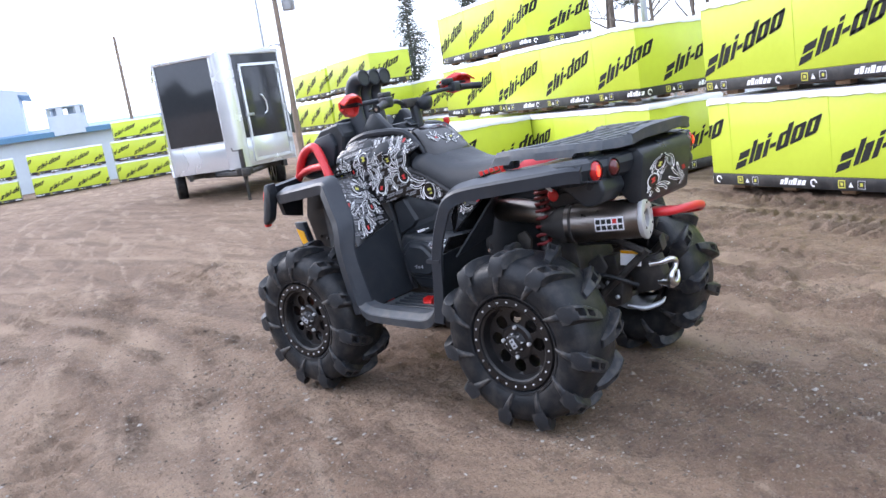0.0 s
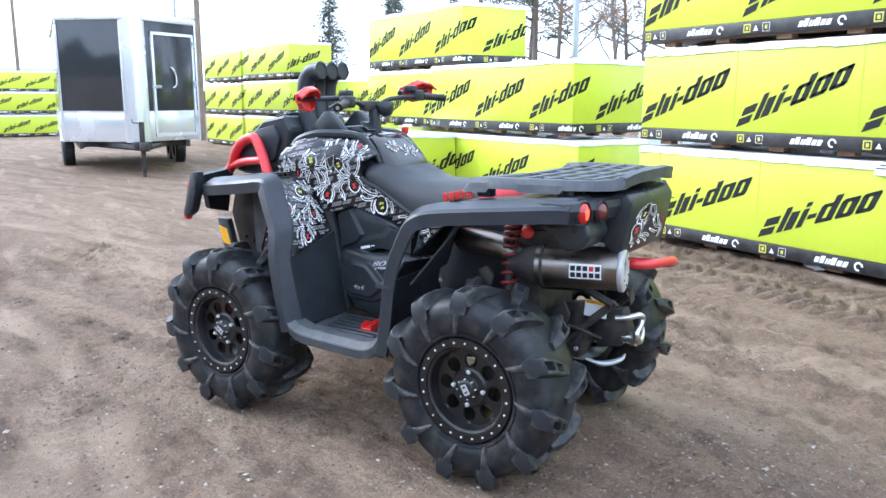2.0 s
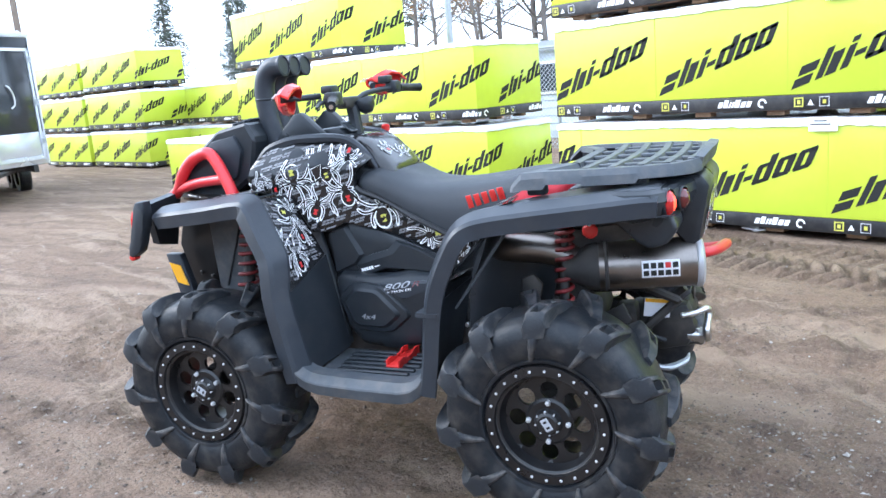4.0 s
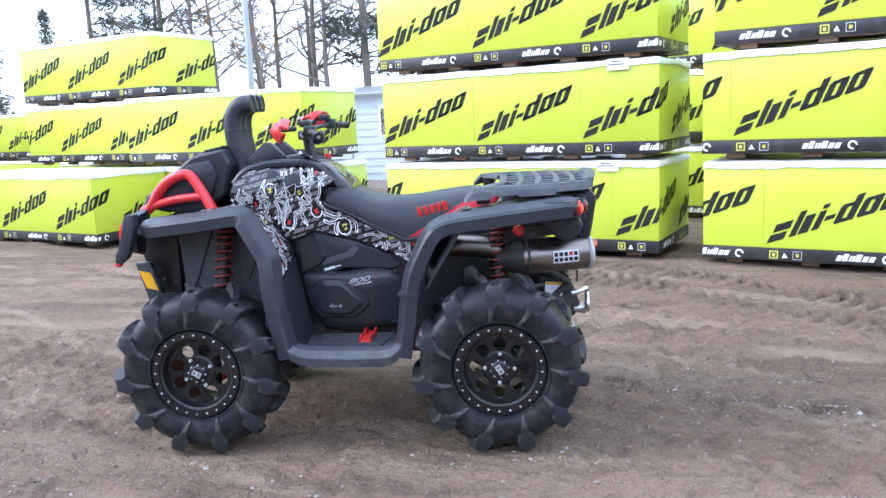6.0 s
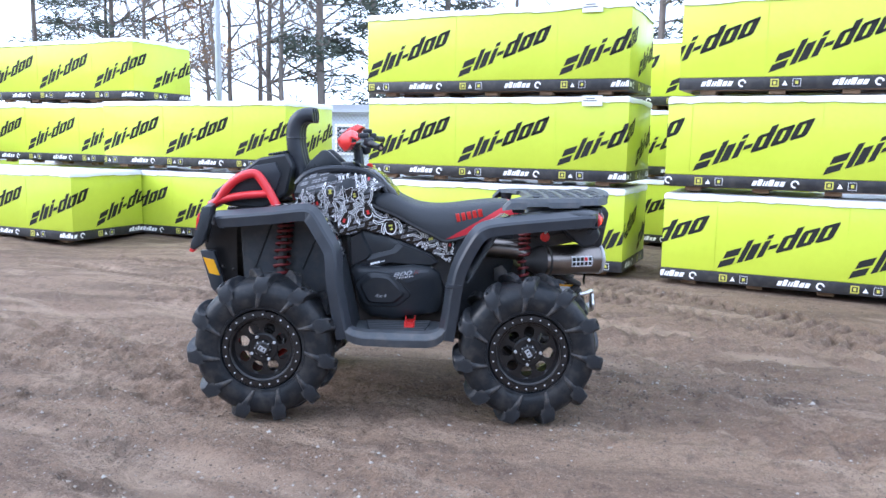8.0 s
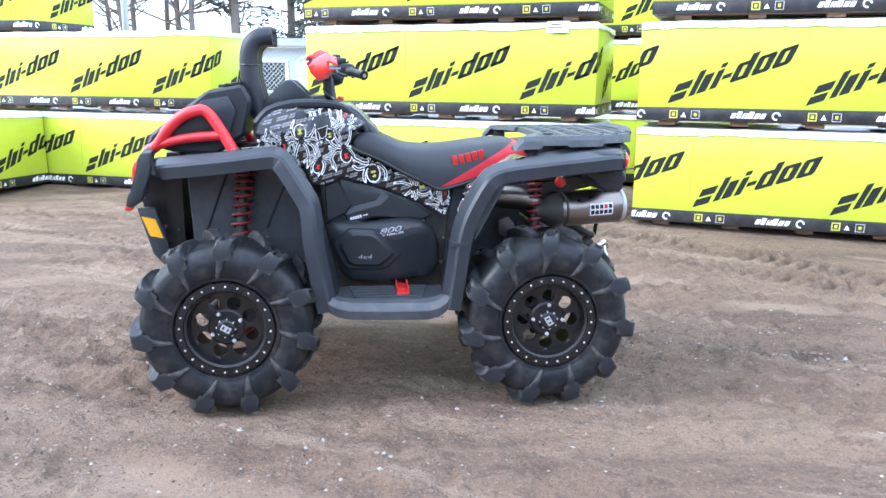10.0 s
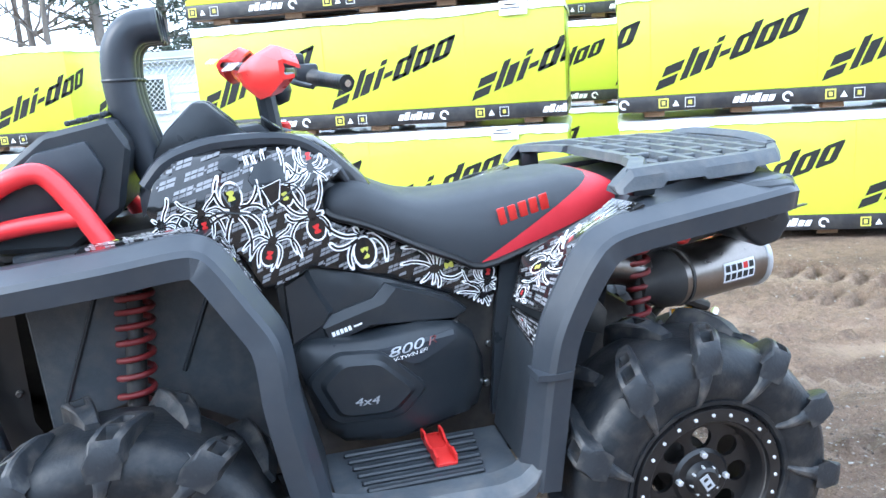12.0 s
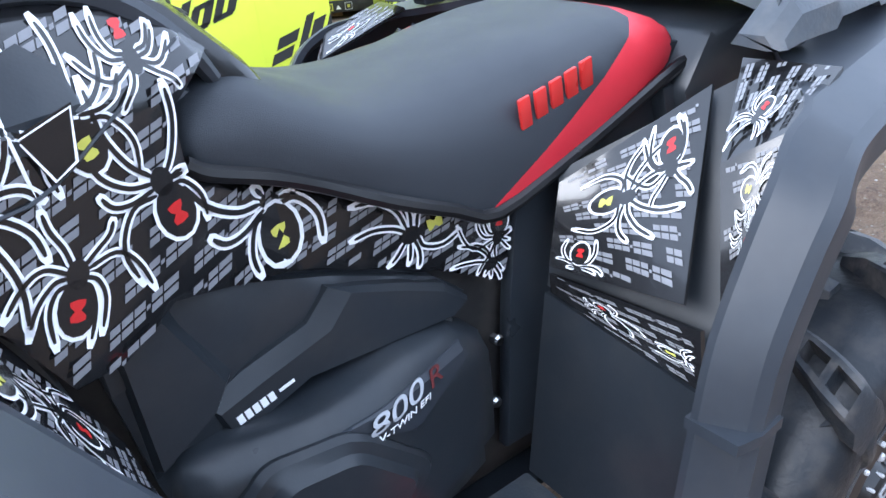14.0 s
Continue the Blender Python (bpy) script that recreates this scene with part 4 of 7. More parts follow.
def small_runs(bm, box4, place, ok, step=(0.104, 0.0290), size=0.0150, slope=0.25, aspect=1.20):
    """Rows of little slanted grey marks in groups of five, the ground of the pattern."""
    u0, u1, v0, v1 = box4
    rows = int((v1 - v0) / step[1]) + 8
    wide = (0.85, 0.95, 0.95, 0.95, 1.35)
    for r in range(-8, rows):
        u = u0 + (r % 3) * step[0] * 0.37
        while u < u1:
            v = v0 + r * step[1] + slope * (u - u0)
            a = u
            for k in range(5):
                w, h, st = wide[k] * size, size * aspect, size * 0.27
                at = lambda p, q, a=a: (a + p + q * 0.30, v + q + slope * (a + p - u))
                strokes = [((0, 0), (w * 0.93, h * 0.43)), ((0, h * 0.57), (w * 0.93, h))]
                for (p0, q0), (p1, q1) in strokes:
                    pts = [at(p0, q0), at(p1, q0), at(p1, q1), at(p0, q1)]
                    if all(ok(p) for p in pts):
                        flat(bm, pts, place)
                a += w * 1.05
                if k == 2:
                    flat_w = [at(w * 1.02, h * 0.38), at(w * 1.35, h * 0.38), at(w * 1.35, h * 0.62), at(w * 1.02, h * 0.62)]
                    if all(ok(p) for p in flat_w):
                        flat(bm, flat_w, place)
                    a += size * 0.4
            u += step[0]


def prints(parent, white, dark, spots, grey):
    for name, bm, mat in (("print_white", white, "white"), ("print_dark", dark, "gloss"), ("print_grey", grey, "grey_ink"), ("print_red", spots[0], "ink_red"), ("print_yellow", spots[1], "ink_yellow")):
        if bm.faces:
            tagged(part(name, bm, mat, parent, smooth=0), kind="stuff")
        else:
            bm.free()


def words(text, size, m, mat, parent, surface, name="lettering", shear=0.0, depth=0.0006):
    """Raised lettering in the built-in font, laid on a surface; m carries its x and y."""
    cu = bpy.data.curves.new(name, "FONT")
    cu.body, cu.size, cu.extrude, cu.shear = text, size, depth, shear
    tmp = bpy.data.objects.new(name, cu)
    me = bpy.data.meshes.new_from_object(tmp)
    bpy.data.objects.remove(tmp)
    bpy.data.curves.remove(cu)
    for v in me.vertices:
        low = v.co.z
        p = m @ Vector((v.co.x, v.co.y, 0))
        v.co = surface(p.x, p.z, low)
    me.materials.clear()
    me.materials.append(M[mat])
    ob = new(name, me)
    ob.parent = parent
    return ob


# side panels
def mound(bm, outline, depth, levels, s):
    """A moulded swelling on a side cover: the outline, rounded, in rings of (scale, lift) over depth(x, z)."""
    k = len(outline)
    pts = []
    for i, p in enumerate(outline):
        a, c = outline[i - 1], outline[(i + 1) % k]
        for t in (0.0, 0.25, 0.5, 0.75, 1.0):
            u = [p[j] + (a[j] - p[j]) * 0.22 * (1 - t) ** 2 + (c[j] - p[j]) * 0.22 * t ** 2 for j in (0, 1)]
            pts.append(u)
    cx, cz = sum(p[0] for p in pts) / len(pts), sum(p[1] for p in pts) / len(pts)
    rings = []
    for sc, lift in levels:
        ring = [(cx + (x - cx) * sc, cz + (z - cz) * sc) for x, z in pts]
        rings.append([Vector((x, s * (depth(x, z) + lift), z)) for x, z in ring])
    loft(bm, rings)
    return bm


def body_depth(x, z):
    return 0.172 + 0.37 * max(0.0, -x - 0.05) + 0.10 * max(0.0, x - 0.12) - 0.85 * max(0.0, z - 1.135) - 0.25 * max(0.0, -x - 0.40)


PANEL = [(-0.540, 1.105), (-0.520, 1.165), (-0.475, 1.205), (-0.385, 1.222), (-0.225, 1.216), (-0.141, 1.196), (-0.090, 1.150), (-0.150, 1.104), (-0.149, 1.040), (-0.015, 0.972), (0.160, 0.892), (0.236, 0.862), (0.285, 0.890),
         (0.285, 0.80), (0.262, 0.745), (0.155, 0.800), (-0.024, 0.870), (-0.196, 0.922), (-0.262, 0.892), (-0.312, 0.895), (-0.354, 0.985), (-0.43, 1.034), (-0.560, 1.030), (-0.526, 1.07)]
rp = random.Random(11)
for s in (-1, 1):
    bm = shell(bmesh.new(), PANEL, body_depth, 0.03, s, 0.03, rim=0.006)
    panel = part("side_panel", bm, "gloss", atv, "glossy black panel with white and red curved pattern", smooth=50)
    at = lambda lift: (lambda u, v, s=s: Vector((u, s * (body_depth(u, v) + lift), v)))
    w, d, g, sp = bmesh.new(), bmesh.new(), bmesh.new(), (bmesh.new(), bmesh.new())
    ok = lambda p: inside(p, PANEL)
    small_runs(g, (-0.56, 0.32, 0.70, 1.24), at(0.0012), ok)
    for u, v, size, deg, c in ((-0.290, 0.972, 0.068, 252, 0), (-0.172, 1.014, 0.076, 283, 0), (-0.055, 0.932, 0.098, 275, 1), (-0.240, 1.104, 0.066, 285, 1), (-0.172, 1.184, 0.056, 92, 0), (0.158, 0.872, 0.078, 10, 1), (0.262, 0.842, 0.055, 80, 0),
                               (-0.424, 1.064, 0.056, 278, 0), (-0.360, 1.119, 0.078, 97, 1), (0.270, 0.79, 0.060, 20, 0), (-0.505, 1.046, 0.062, 285, 1)):
        burst(w, d, sp[c], u, v, size, radians(deg), at(0.0020), at(0.0028), at(0.0036), rp, ok)
    for k in range(4):
        u0 = -0.322 + 0.0062 * k + 0.005 * (k > 1)
        flat(w, [(u0, 1.182), (u0 + 0.0034, 1.182), (u0 - 0.0006, 1.202), (u0 - 0.004, 1.202)], at(0.0040))
    prints(panel, w, d, sp, g)
    # black plates with thin rolled edges, standing in for the shaded recesses by the filler
    bm = shell(bmesh.new(), [(-0.318, 1.150), (-0.300, 1.182), (-0.262, 1.192), (-0.236, 1.168), (-0.232, 1.128), (-0.262, 1.104), (-0.300, 1.118)], lambda x, z: body_depth(x, z) + 0.0055, 0.006, s, 0.03, rim=0.003)
    part("recess", bm, "black", panel, "black plate standing for a shaded hollow", smooth=20)
    bm = shell(bmesh.new(), [(-0.358 + 0.026 * math.cos(k * math.tau / 6 + 0.3), 1.188 + 0.019 * math.sin(k * math.tau / 6 + 0.3)) for k in range(6)], lambda x, z: body_depth(x, z) + 0.0055, 0.006, s, 0.03, rim=0.003)
    part("recess", bm, "black", panel, "black plate standing for a shaded hollow", smooth=20)
    # dark seam over the pattern, fuel side
    bm = bmesh.new()
    tube(bm, [(x, s * (body_depth(x, z) + 0.002), z) for x, z in ((-0.40, 1.09), (-0.30, 1.075), (-0.21, 1.12), (-0.12, 1.165))], 0.0022, 5, smooth=4)
    part("seam", bm, "black", panel)

    # upper side cover, stepped
    up = [(-0.285, 0.872), (-0.262, 0.892), (-0.195, 0.915), (0.003, 0.852), (0.155, 0.790), (0.205, 0.747), (0.172, 0.726), (-0.059, 0.738), (-0.161, 0.700), (-0.262, 0.712)]
    bm = shell(bmesh.new(), up, lambda x, z: 0.178 + 0.2 * max(0, -x - 0.12), 0.03, s, 0.04, rim=0.008)
    cover = part("upper_side_cover", bm, "black", atv, smooth=40)
    bm = bmesh.new()
    low = [(-0.190, 0.766), (-0.137, 0.789), (-0.048, 0.812), (-0.012, 0.848), (0.09, 0.813), (0.16, 0.784), (0.198, 0.748), (0.168, 0.729), (-0.059, 0.740), (-0.168, 0.703)]
    high = [(-0.176, 0.752), (-0.117, 0.770), (-0.022, 0.796), (0.014, 0.834), (0.09, 0.805), (0.154, 0.777), (0.189, 0.748), (0.164, 0.734), (-0.059, 0.746), (-0.162, 0.710)]
    loft(bm, [[(x, s * yy, z) for x, z in ring] for yy, ring in ((0.165, low), (0.186, low), (0.197, high))])
    part("raised_band", bm, "black", cover, smooth=14)
    bm = bmesh.new()
    loft(bm, [[(x, s * (yy + 0.2 * max(0, -x - 0.12)), z) for x, z in ring] for yy, ring in ((0.170, [(-0.268, 0.884), (-0.200, 0.908), (-0.140, 0.796), (-0.176, 0.752), (-0.262, 0.722)]), (0.192, [(-0.262, 0.880), (-0.214, 0.900), (-0.162, 0.792), (-0.182, 0.764), (-0.256, 0.732)]))])
    part("raised_step", bm, "black", cover, smooth=14)
    bm = bmesh.new()
    for k in range(5):
        box(bm, (-0.155 + k * 0.0105, s * 0.1975, 0.735 + k * 0.0026), (0.0082, 0.002, 0.012), ry(-14))
    box(bm, (-0.092, s * 0.1975, 0.751), (0.022, 0.002, 0.004), ry(-14))
    tagged(part("print_white", bm, "white", cover), kind="stuff")

    # engine side cover with its raised boss
    ec = [(-0.262, 0.705), (-0.232, 0.732), (-0.075, 0.722), (0.06, 0.738), (0.152, 0.728), (0.207, 0.690), (0.235, 0.610), (0.237, 0.545), (0.212, 0.483), (0.10, 0.462), (-0.03, 0.450), (-0.155, 0.462), (-0.208, 0.510), (-0.232, 0.590)]
    edepth = lambda x, z: 0.232 + 0.035 * max(0, 1 - ((x + 0.02) / 0.27) ** 2) - 0.6 * max(0, z - 0.69) - 0.15 * max(0, x)
    bm = shell(bmesh.new(), ec, edepth, 0.07, s, 0.03, rim=0.02)
    eng = part("engine_cover", bm, "black", atv, "moulded black engine side cover", smooth=50)
    bm = mound(bmesh.new(), [(-0.240, 0.640), (-0.165, 0.706), (-0.045, 0.700), (0.068, 0.585), (-0.010, 0.520), (-0.185, 0.522)], edepth, [(1.0, -0.03), (1.0, 0.006), (0.95, 0.014), (0.80, 0.016), (0.70, 0.027), (0.4, 0.027), (0.05, 0.027)], s)
    part("boss", bm, "black", eng, smooth=22)
    bm = shell(bmesh.new(), [(-0.062, 0.700), (0.150, 0.712), (0.158, 0.690), (0.040, 0.645)], lambda x, z: edepth(x, z) + 0.006, 0.01, s, 0.05, rim=0.003)
    part("name_plate", bm, "flare", eng, smooth=14)
    face = Matrix(((1, 0, 0, 0), (0, 0, -1, 0), (0, 1, 0, 0), (0, 0, 0, 1))) if s < 0 else Matrix(((-1, 0, 0, 0), (0, 0, 1, 0), (0, 1, 0, 0), (0, 0, 0, 1)))
    plate = lambda lift: (lambda x, z, low, s=s: Vector((x, s * (edepth(x, z) + lift + low), z)))
    words("800", 0.036, Matrix.Translation((-0.036 if s < 0 else 0.137, 0, 0.679)) @ face @ Matrix.Rotation(radians(-7 * s), 4, "Z") @ Matrix.Diagonal((1.80, 0.80, 1, 1)), "letter", eng, plate(0.0075), shear=0.30)
    words("R", 0.036, Matrix.Translation((0.070 if s < 0 else 0.030, 0, 0.690)) @ face @ Matrix.Rotation(radians(-7 * s), 4, "Z") @ Matrix.Diagonal((1.35, 0.70, 1, 1)), "lens_dark", eng, plate(0.0075), shear=0.30)
    words("V-TWIN EFI", 0.013, Matrix.Translation((-0.022 if s < 0 else 0.10, 0, 0.667)) @ face @ Matrix.Rotation(radians(-7 * s), 4, "Z") @ Matrix.Diagonal((1.4, 1, 1, 1)), "white", eng, plate(0.0075), shear=0.2)
    words("4x4", 0.036, Matrix.Translation((-0.130 if s < 0 else -0.05, 0, 0.573)) @ face @ Matrix.Diagonal((1.15, 0.8, 1, 1)), "letter", eng, plate(0.0285), shear=0.2)
    for bx, bz in ((0.165, 0.716), (0.257, 0.640), (0.245, 0.53)):
        bm = bmesh.new()
        lathe(bm, [(0.010, 0), (0.010, 0.012), (0.007, 0.016)], Matrix.Translation((bx, s * 0.165, bz)) @ Matrix.Rotation(radians(90 if s < 0 else -90), 4, "X"), 8)
        part("cover_bolt", bm, "steel", eng)

    # plates between body, fenders and foot well
    y = lambda v: s * (v + YC)
    fa, fb, fc, fd = (-0.418, y(0.415), 1.046), (-0.384, y(0.215), 1.042), (-0.286, y(0.178), 0.806), (-0.275, y(0.435), 0.730)
    bm = sheet(bmesh.new(), fa, fb, fc, fd)
    pan = part("fender_panel", bm, "gloss", atv, "glossy black fender panel with white curved pattern")
    w, d, g, sp = bmesh.new(), bmesh.new(), bmesh.new(), (bmesh.new(), bmesh.new())
    up3 = [onto(fa, fb, fc, fd, l * (1 if s > 0 else -1)) for l in (0.0015, 0.0023, 0.003, 0.0037)]
    okq = lambda p: 0.03 < p[0] < 0.97 and 0.03 < p[1] < 0.97
    small_runs(g, (0, 1, 0, 1), up3[0], okq, step=(0.40, 0.088), size=0.055)
    for u, v, size, deg, c in ((0.62, 0.22, 0.26, 200, 1), (0.74, 0.60, 0.22, 90, 0), (0.42, 0.86, 0.22, 100, 0), (0.22, 0.42, 0.20, 300, 0)):
        burst(w, d, sp[c], u, v, size, radians(deg), up3[1], up3[2], up3[3], rp, okq)
    prints(pan, w, d, sp, g)
    bm = sheet(bmesh.new(), (-0.277, y(0.46), 0.728), (-0.288, y(0.165), 0.800), (-0.210, y(0.18), 0.45), (-0.218, y(0.46), 0.44))
    part("foot_wall", bm, "black", atv)
    ra, rb, rc, rd = (0.345, y(0.160), 0.882), (0.500, y(0.288), 1.005), (0.312, y(0.396), 0.797), (0.305, y(0.175), 0.772)
    bm = sheet(bmesh.new(), (0.362, y(0.145), 0.892), (0.545, y(0.300), 1.006), (0.345, y(0.452), 0.700), (0.316, y(0.160), 0.730))
    part("panel_frame", bm, "black", atv, "black frame round the rear side panels")
    bm = sheet(bmesh.new(), ra, rb, rc, rd)
    pan = part("rear_side_panel", bm, "gloss", atv, "glossy black rear panel with white curved pattern")
    for corners, marks in (((ra, rb, rc, rd), ((0.38, 0.42, 0.31, 185, 1), (0.78, 0.22, 0.27, 260, 0), (0.24, 0.82, 0.25, 275, 0))),):
        w, d, g, sp = bmesh.new(), bmesh.new(), bmesh.new(), (bmesh.new(), bmesh.new())
        lifts = [onto(*corners, l * (-1 if s < 0 else 1)) for l in (0.0015, 0.0023, 0.003, 0.0037)]
        small_runs(g, (0, 1, 0, 1), lifts[0], okq, step=(0.42, 0.105), size=0.058, slope=0.15)
        for u, v, size, deg, c in marks:
            burst(w, d, sp[c], u, v, size, radians(deg), *lifts[1:], rp, okq)
        prints(pan, w, d, sp, g)
    la, lb, lc, ld = (0.303, y(0.178), 0.762), (0.302, y(0.428), 0.778), (0.278, y(0.452), 0.714), (0.298, y(0.185), 0.736)
    bm = sheet(bmesh.new(), la, lb, lc, ld)
    pan = part("lower_rear_panel", bm, "gloss", atv, "glossy black trim with white curved pattern")
    w, d, g, sp = bmesh.new(), bmesh.new(), bmesh.new(), (bmesh.new(), bmesh.new())
    lifts = [onto(la, lb, lc, ld, l * (-1 if s < 0 else 1)) for l in (0.0015, 0.0023, 0.003, 0.0037)]
    small_runs(g, (0, 1, 0, 1), lifts[0], okq, step=(0.40, 0.16), size=0.060, slope=-0.1)
    for u, v, size, deg, c in ((0.40, 0.40, 0.20, 250, 0), (0.84, 0.60, 0.20, 170, 1)):
        burst(w, d, sp[c], u, v, size, radians(deg), *lifts[1:], rp, okq)
    prints(pan, w, d, sp, g)
    bm = sheet(bmesh.new(), (0.296, y(0.175), 0.733), (0.275, y(0.456), 0.710), (0.228, y(0.46), 0.44), (0.236, y(0.19), 0.45))
    part("rear_foot_wall", bm, "black", atv)
    bm = sheet(bmesh.new(), (-0.94, y(0.17), 0.996), (-0.93, y(0.31), 0.998), (-0.44, y(0.385), 1.046), (-0.40, y(0.19), 1.050), 0.006)
    part("fender_deck", bm, "black", atv, "dark inner deck of the front fender")
    # strip of pattern along the rear fender's front
    for corners, marks in ((((0.375, y(0.390), 0.957), (0.530, y(0.310), 1.036), (0.550, y(0.430), 1.036), (0.425, y(0.448), 0.996)), ((0.40, 0.45, 0.30, 30, 0),)),
                           (((0.375, y(0.390), 0.957), (0.425, y(0.448), 0.996), (0.360, y(0.458), 0.870), (0.335, y(0.430), 0.800)), ((0.45, 0.30, 0.30, 200, 1), (0.5, 0.70, 0.22, 60, 0))),
                           (((-0.68, y(0.23), 1.0400), (-0.68, y(0.325), 1.0400), (-0.435, y(0.372), 1.0640), (-0.435, y(0.20), 1.0640)), ((0.35, 0.3, 0.22, 200, 1), (0.5, 0.75, 0.24, 60, 0)))):
        bm = sheet(bmesh.new(), *corners, 0.006)
        pan = part("fender_strip", bm, "gloss", atv, "glossy patterned strip")
        w, d, g, sp = bmesh.new(), bmesh.new(), bmesh.new(), (bmesh.new(), bmesh.new())
        up = ((Vector(corners[1]) - Vector(corners[0])).cross(Vector(corners[3]) - Vector(corners[0])))
        sg = 1 if up.dot(Vector((-0.5, s, 0.8))) > 0 else -1
        lifts = [onto(*corners, sg * l) for l in (0.0068, 0.0075, 0.0082, 0.0089)]
        small_runs(g, (0, 1, 0, 1), lifts[0], okq, step=(0.5, 0.16), size=0.07, slope=0.1)
        for u, v, size, deg, c in marks:
            burst(w, d, sp[c], u, v, size, radians(deg), *lifts[1:], rp, okq)
        prints(pan, w, d, sp, g)

    # foot well floor with ribs, edge and peg
    bm = bmesh.new()
    prism(bm, [(-0.225, 0.18), (0.24, 0.18), (0.225, 0.462), (0.10, 0.475), (-0.205, 0.462)], 0.415, 0.440, Matrix.Diagonal((1, s, 1, 1)) @ Matrix.Translation((0, YC, 0)), bevel=0.006)
    floor = part("foot_board", bm, "dusty", atv, "ribbed black foot board, dusty")
    for k in range(6):
        bm = bmesh.new()
        box(bm, (0.0, s * (0.22 + k * 0.038 + YC), 0.444), (0.34 - 0.012 * k, 0.018, 0.012), bevel=0.004, seg=1)
        part("rib", bm, "black", floor)
    bm = bmesh.new()
    loft(bm, [[(x, s * (yo + YC - a), zz - b) for a, b in ((0.085, 0.000), (0.032, 0.003), (0.003, 0.024), (0.000, 0.030), (0.006, 0.066), (0.016, 0.070), (0.075, 0.052))]
              for x, yo, zz in ((-0.262, 0.512, 0.500), (-0.236, 0.516, 0.478), (-0.205, 0.519, 0.464), (-0.16, 0.522, 0.456), (0.0, 0.527, 0.452), (0.15, 0.531, 0.452), (0.195, 0.531, 0.462), (0.225, 0.528, 0.482), (0.243, 0.524, 0.508))])
    part("sill", bm, "dusty", atv, smooth=22)
    bm = bmesh.new()
    for dx in (-0.023, 0.023):
        prism(bm, [(-0.085, 0.446), (0.085, 0.446), (0.085, 0.474), (0.05, 0.478), (0.02, 0.466), (-0.02, 0.466), (-0.05, 0.478), (-0.085, 0.474)], -0.003, 0.003, Matrix.Translation((0.060 + dx, s * (0.285 + YC), 0)) @ rz(90).to_4x4() @ SIDE)
    box(bm, (0.060, s * (0.285 + YC), 0.452), (0.050, 0.175, 0.010), bevel=0.003)
    part("heel_peg", bm, "red_plastic", atv, "red toothed heel peg")

# seat
seat_top = [(-0.148, 1.082), (-0.125, 1.112), (-0.06, 1.122), (0.0, 1.092), (0.08, 1.058), (0.17, 1.047), (0.27, 1.052), (0.38, 1.066), (0.50, 1.078), (0.575, 1.074), (0.640, 1.050), (0.676, 1.010)]
seat_low = [(-0.148, 1.052), (-0.125, 1.036), (-0.06, 1.012), (0.0, 0.983), (0.08, 0.940), (0.17, 0.898), (0.243, 0.868), (0.38, 0.905), (0.50, 0.945), (0.575, 0.972), (0.640, 0.992), (0.676, 1.000)]
rings = []
for (x, zt), (x2, zl), wd in zip(seat_top, seat_low, (0.175, 0.190, 0.198, 0.200, 0.203, 0.205, 0.207, 0.21, 0.208, 0.200, 0.18, 0.13)):
    h = zt - zl
    half = [(-1.00, 0.0), (-1.015, 0.25), (-0.99, 0.50), (-0.93, 0.72), (-0.80, 0.88), (-0.55, 0.975), (-0.25, 1.0)]
    loop = half + [(-a, b) for a, b in half[::-1]]
    rings.append([(x2 if b < 0.1 else x, a * wd, zl + b * h) for a, b in loop])
fine = [[Vector(q) for q in zip(*[iter(r)] * 3)] for r in smooth_path([[c for p in ring for c in p] for ring in rings], 5)]
bm = loft(bmesh.new(), fine)
full = bm
cut = Vector((0.612 - 0.238, 0, 1.092 - 0.870)).normalized()
cut_n = Vector((cut.z, 0, -cut.x))
red = bm.copy()
for b, keep in ((full, False), (red, True)):
    bmesh.ops.bisect_plane(b, geom=b.verts[:] + b.edges[:] + b.faces[:], plane_co=(0.238, 0, 0.873), plane_no=cut_n, clear_inner=keep, clear_outer=not keep)
seat = part("seat", full, "seat", atv, "black vinyl saddle with red rear", smooth=60)
part("seat_rear", red, "seat_red", seat, "red vinyl seat rear", smooth=60)
for s in (-1, 1):
    bm = bmesh.new()
    for k, (w, h) in enumerate(((0.020, 0.046), (0.021, 0.042), (0.022, 0.042), (0.022, 0.042), (0.023, 0.044))):
        x, z = 0.302 + k * 0.0290, 0.990 + k * 0.0066
        box(bm, (x, s * 0.2080, z), (w, 0.006, h), rx(-s * 8) @ ry(-13), bevel=0.0025, seg=2)
    tagged(part("seat_print", bm, "red_plastic", seat, "plain red stitched blocks"), kind="stuff")
    bm = bmesh.new()
    tube(bm, [(x, s * (0.198 + 0.012 * (x > 0.05)), z - 0.003) for x, z in seat_low], 0.010, 8, smooth=3)
    part("seat_trim", bm, "rim", atv)
bm = bmesh.new()
prism(bm, [(0.60, 0.95), (0.66, 1.035), (0.80, 1.045), (1.02, 1.05), (1.04, 0.98), (0.62, 0.90)], -0.24, 0.24, SIDE, bevel=0.015)
part("rear_deck", bm, "black", atv)

# tank under the panels
bm = bmesh.new()
prism(bm, [(-0.52, 0.95), (-0.50, 1.14), (-0.22, 1.165), (-0.10, 1.105), (0.0, 1.03), (0.20, 0.92), (0.26, 0.86), (0.20, 0.78), (-0.30, 0.86)], -0.155, 0.155, SIDE, bevel=0.01)
part("tank", bm, "black", atv)

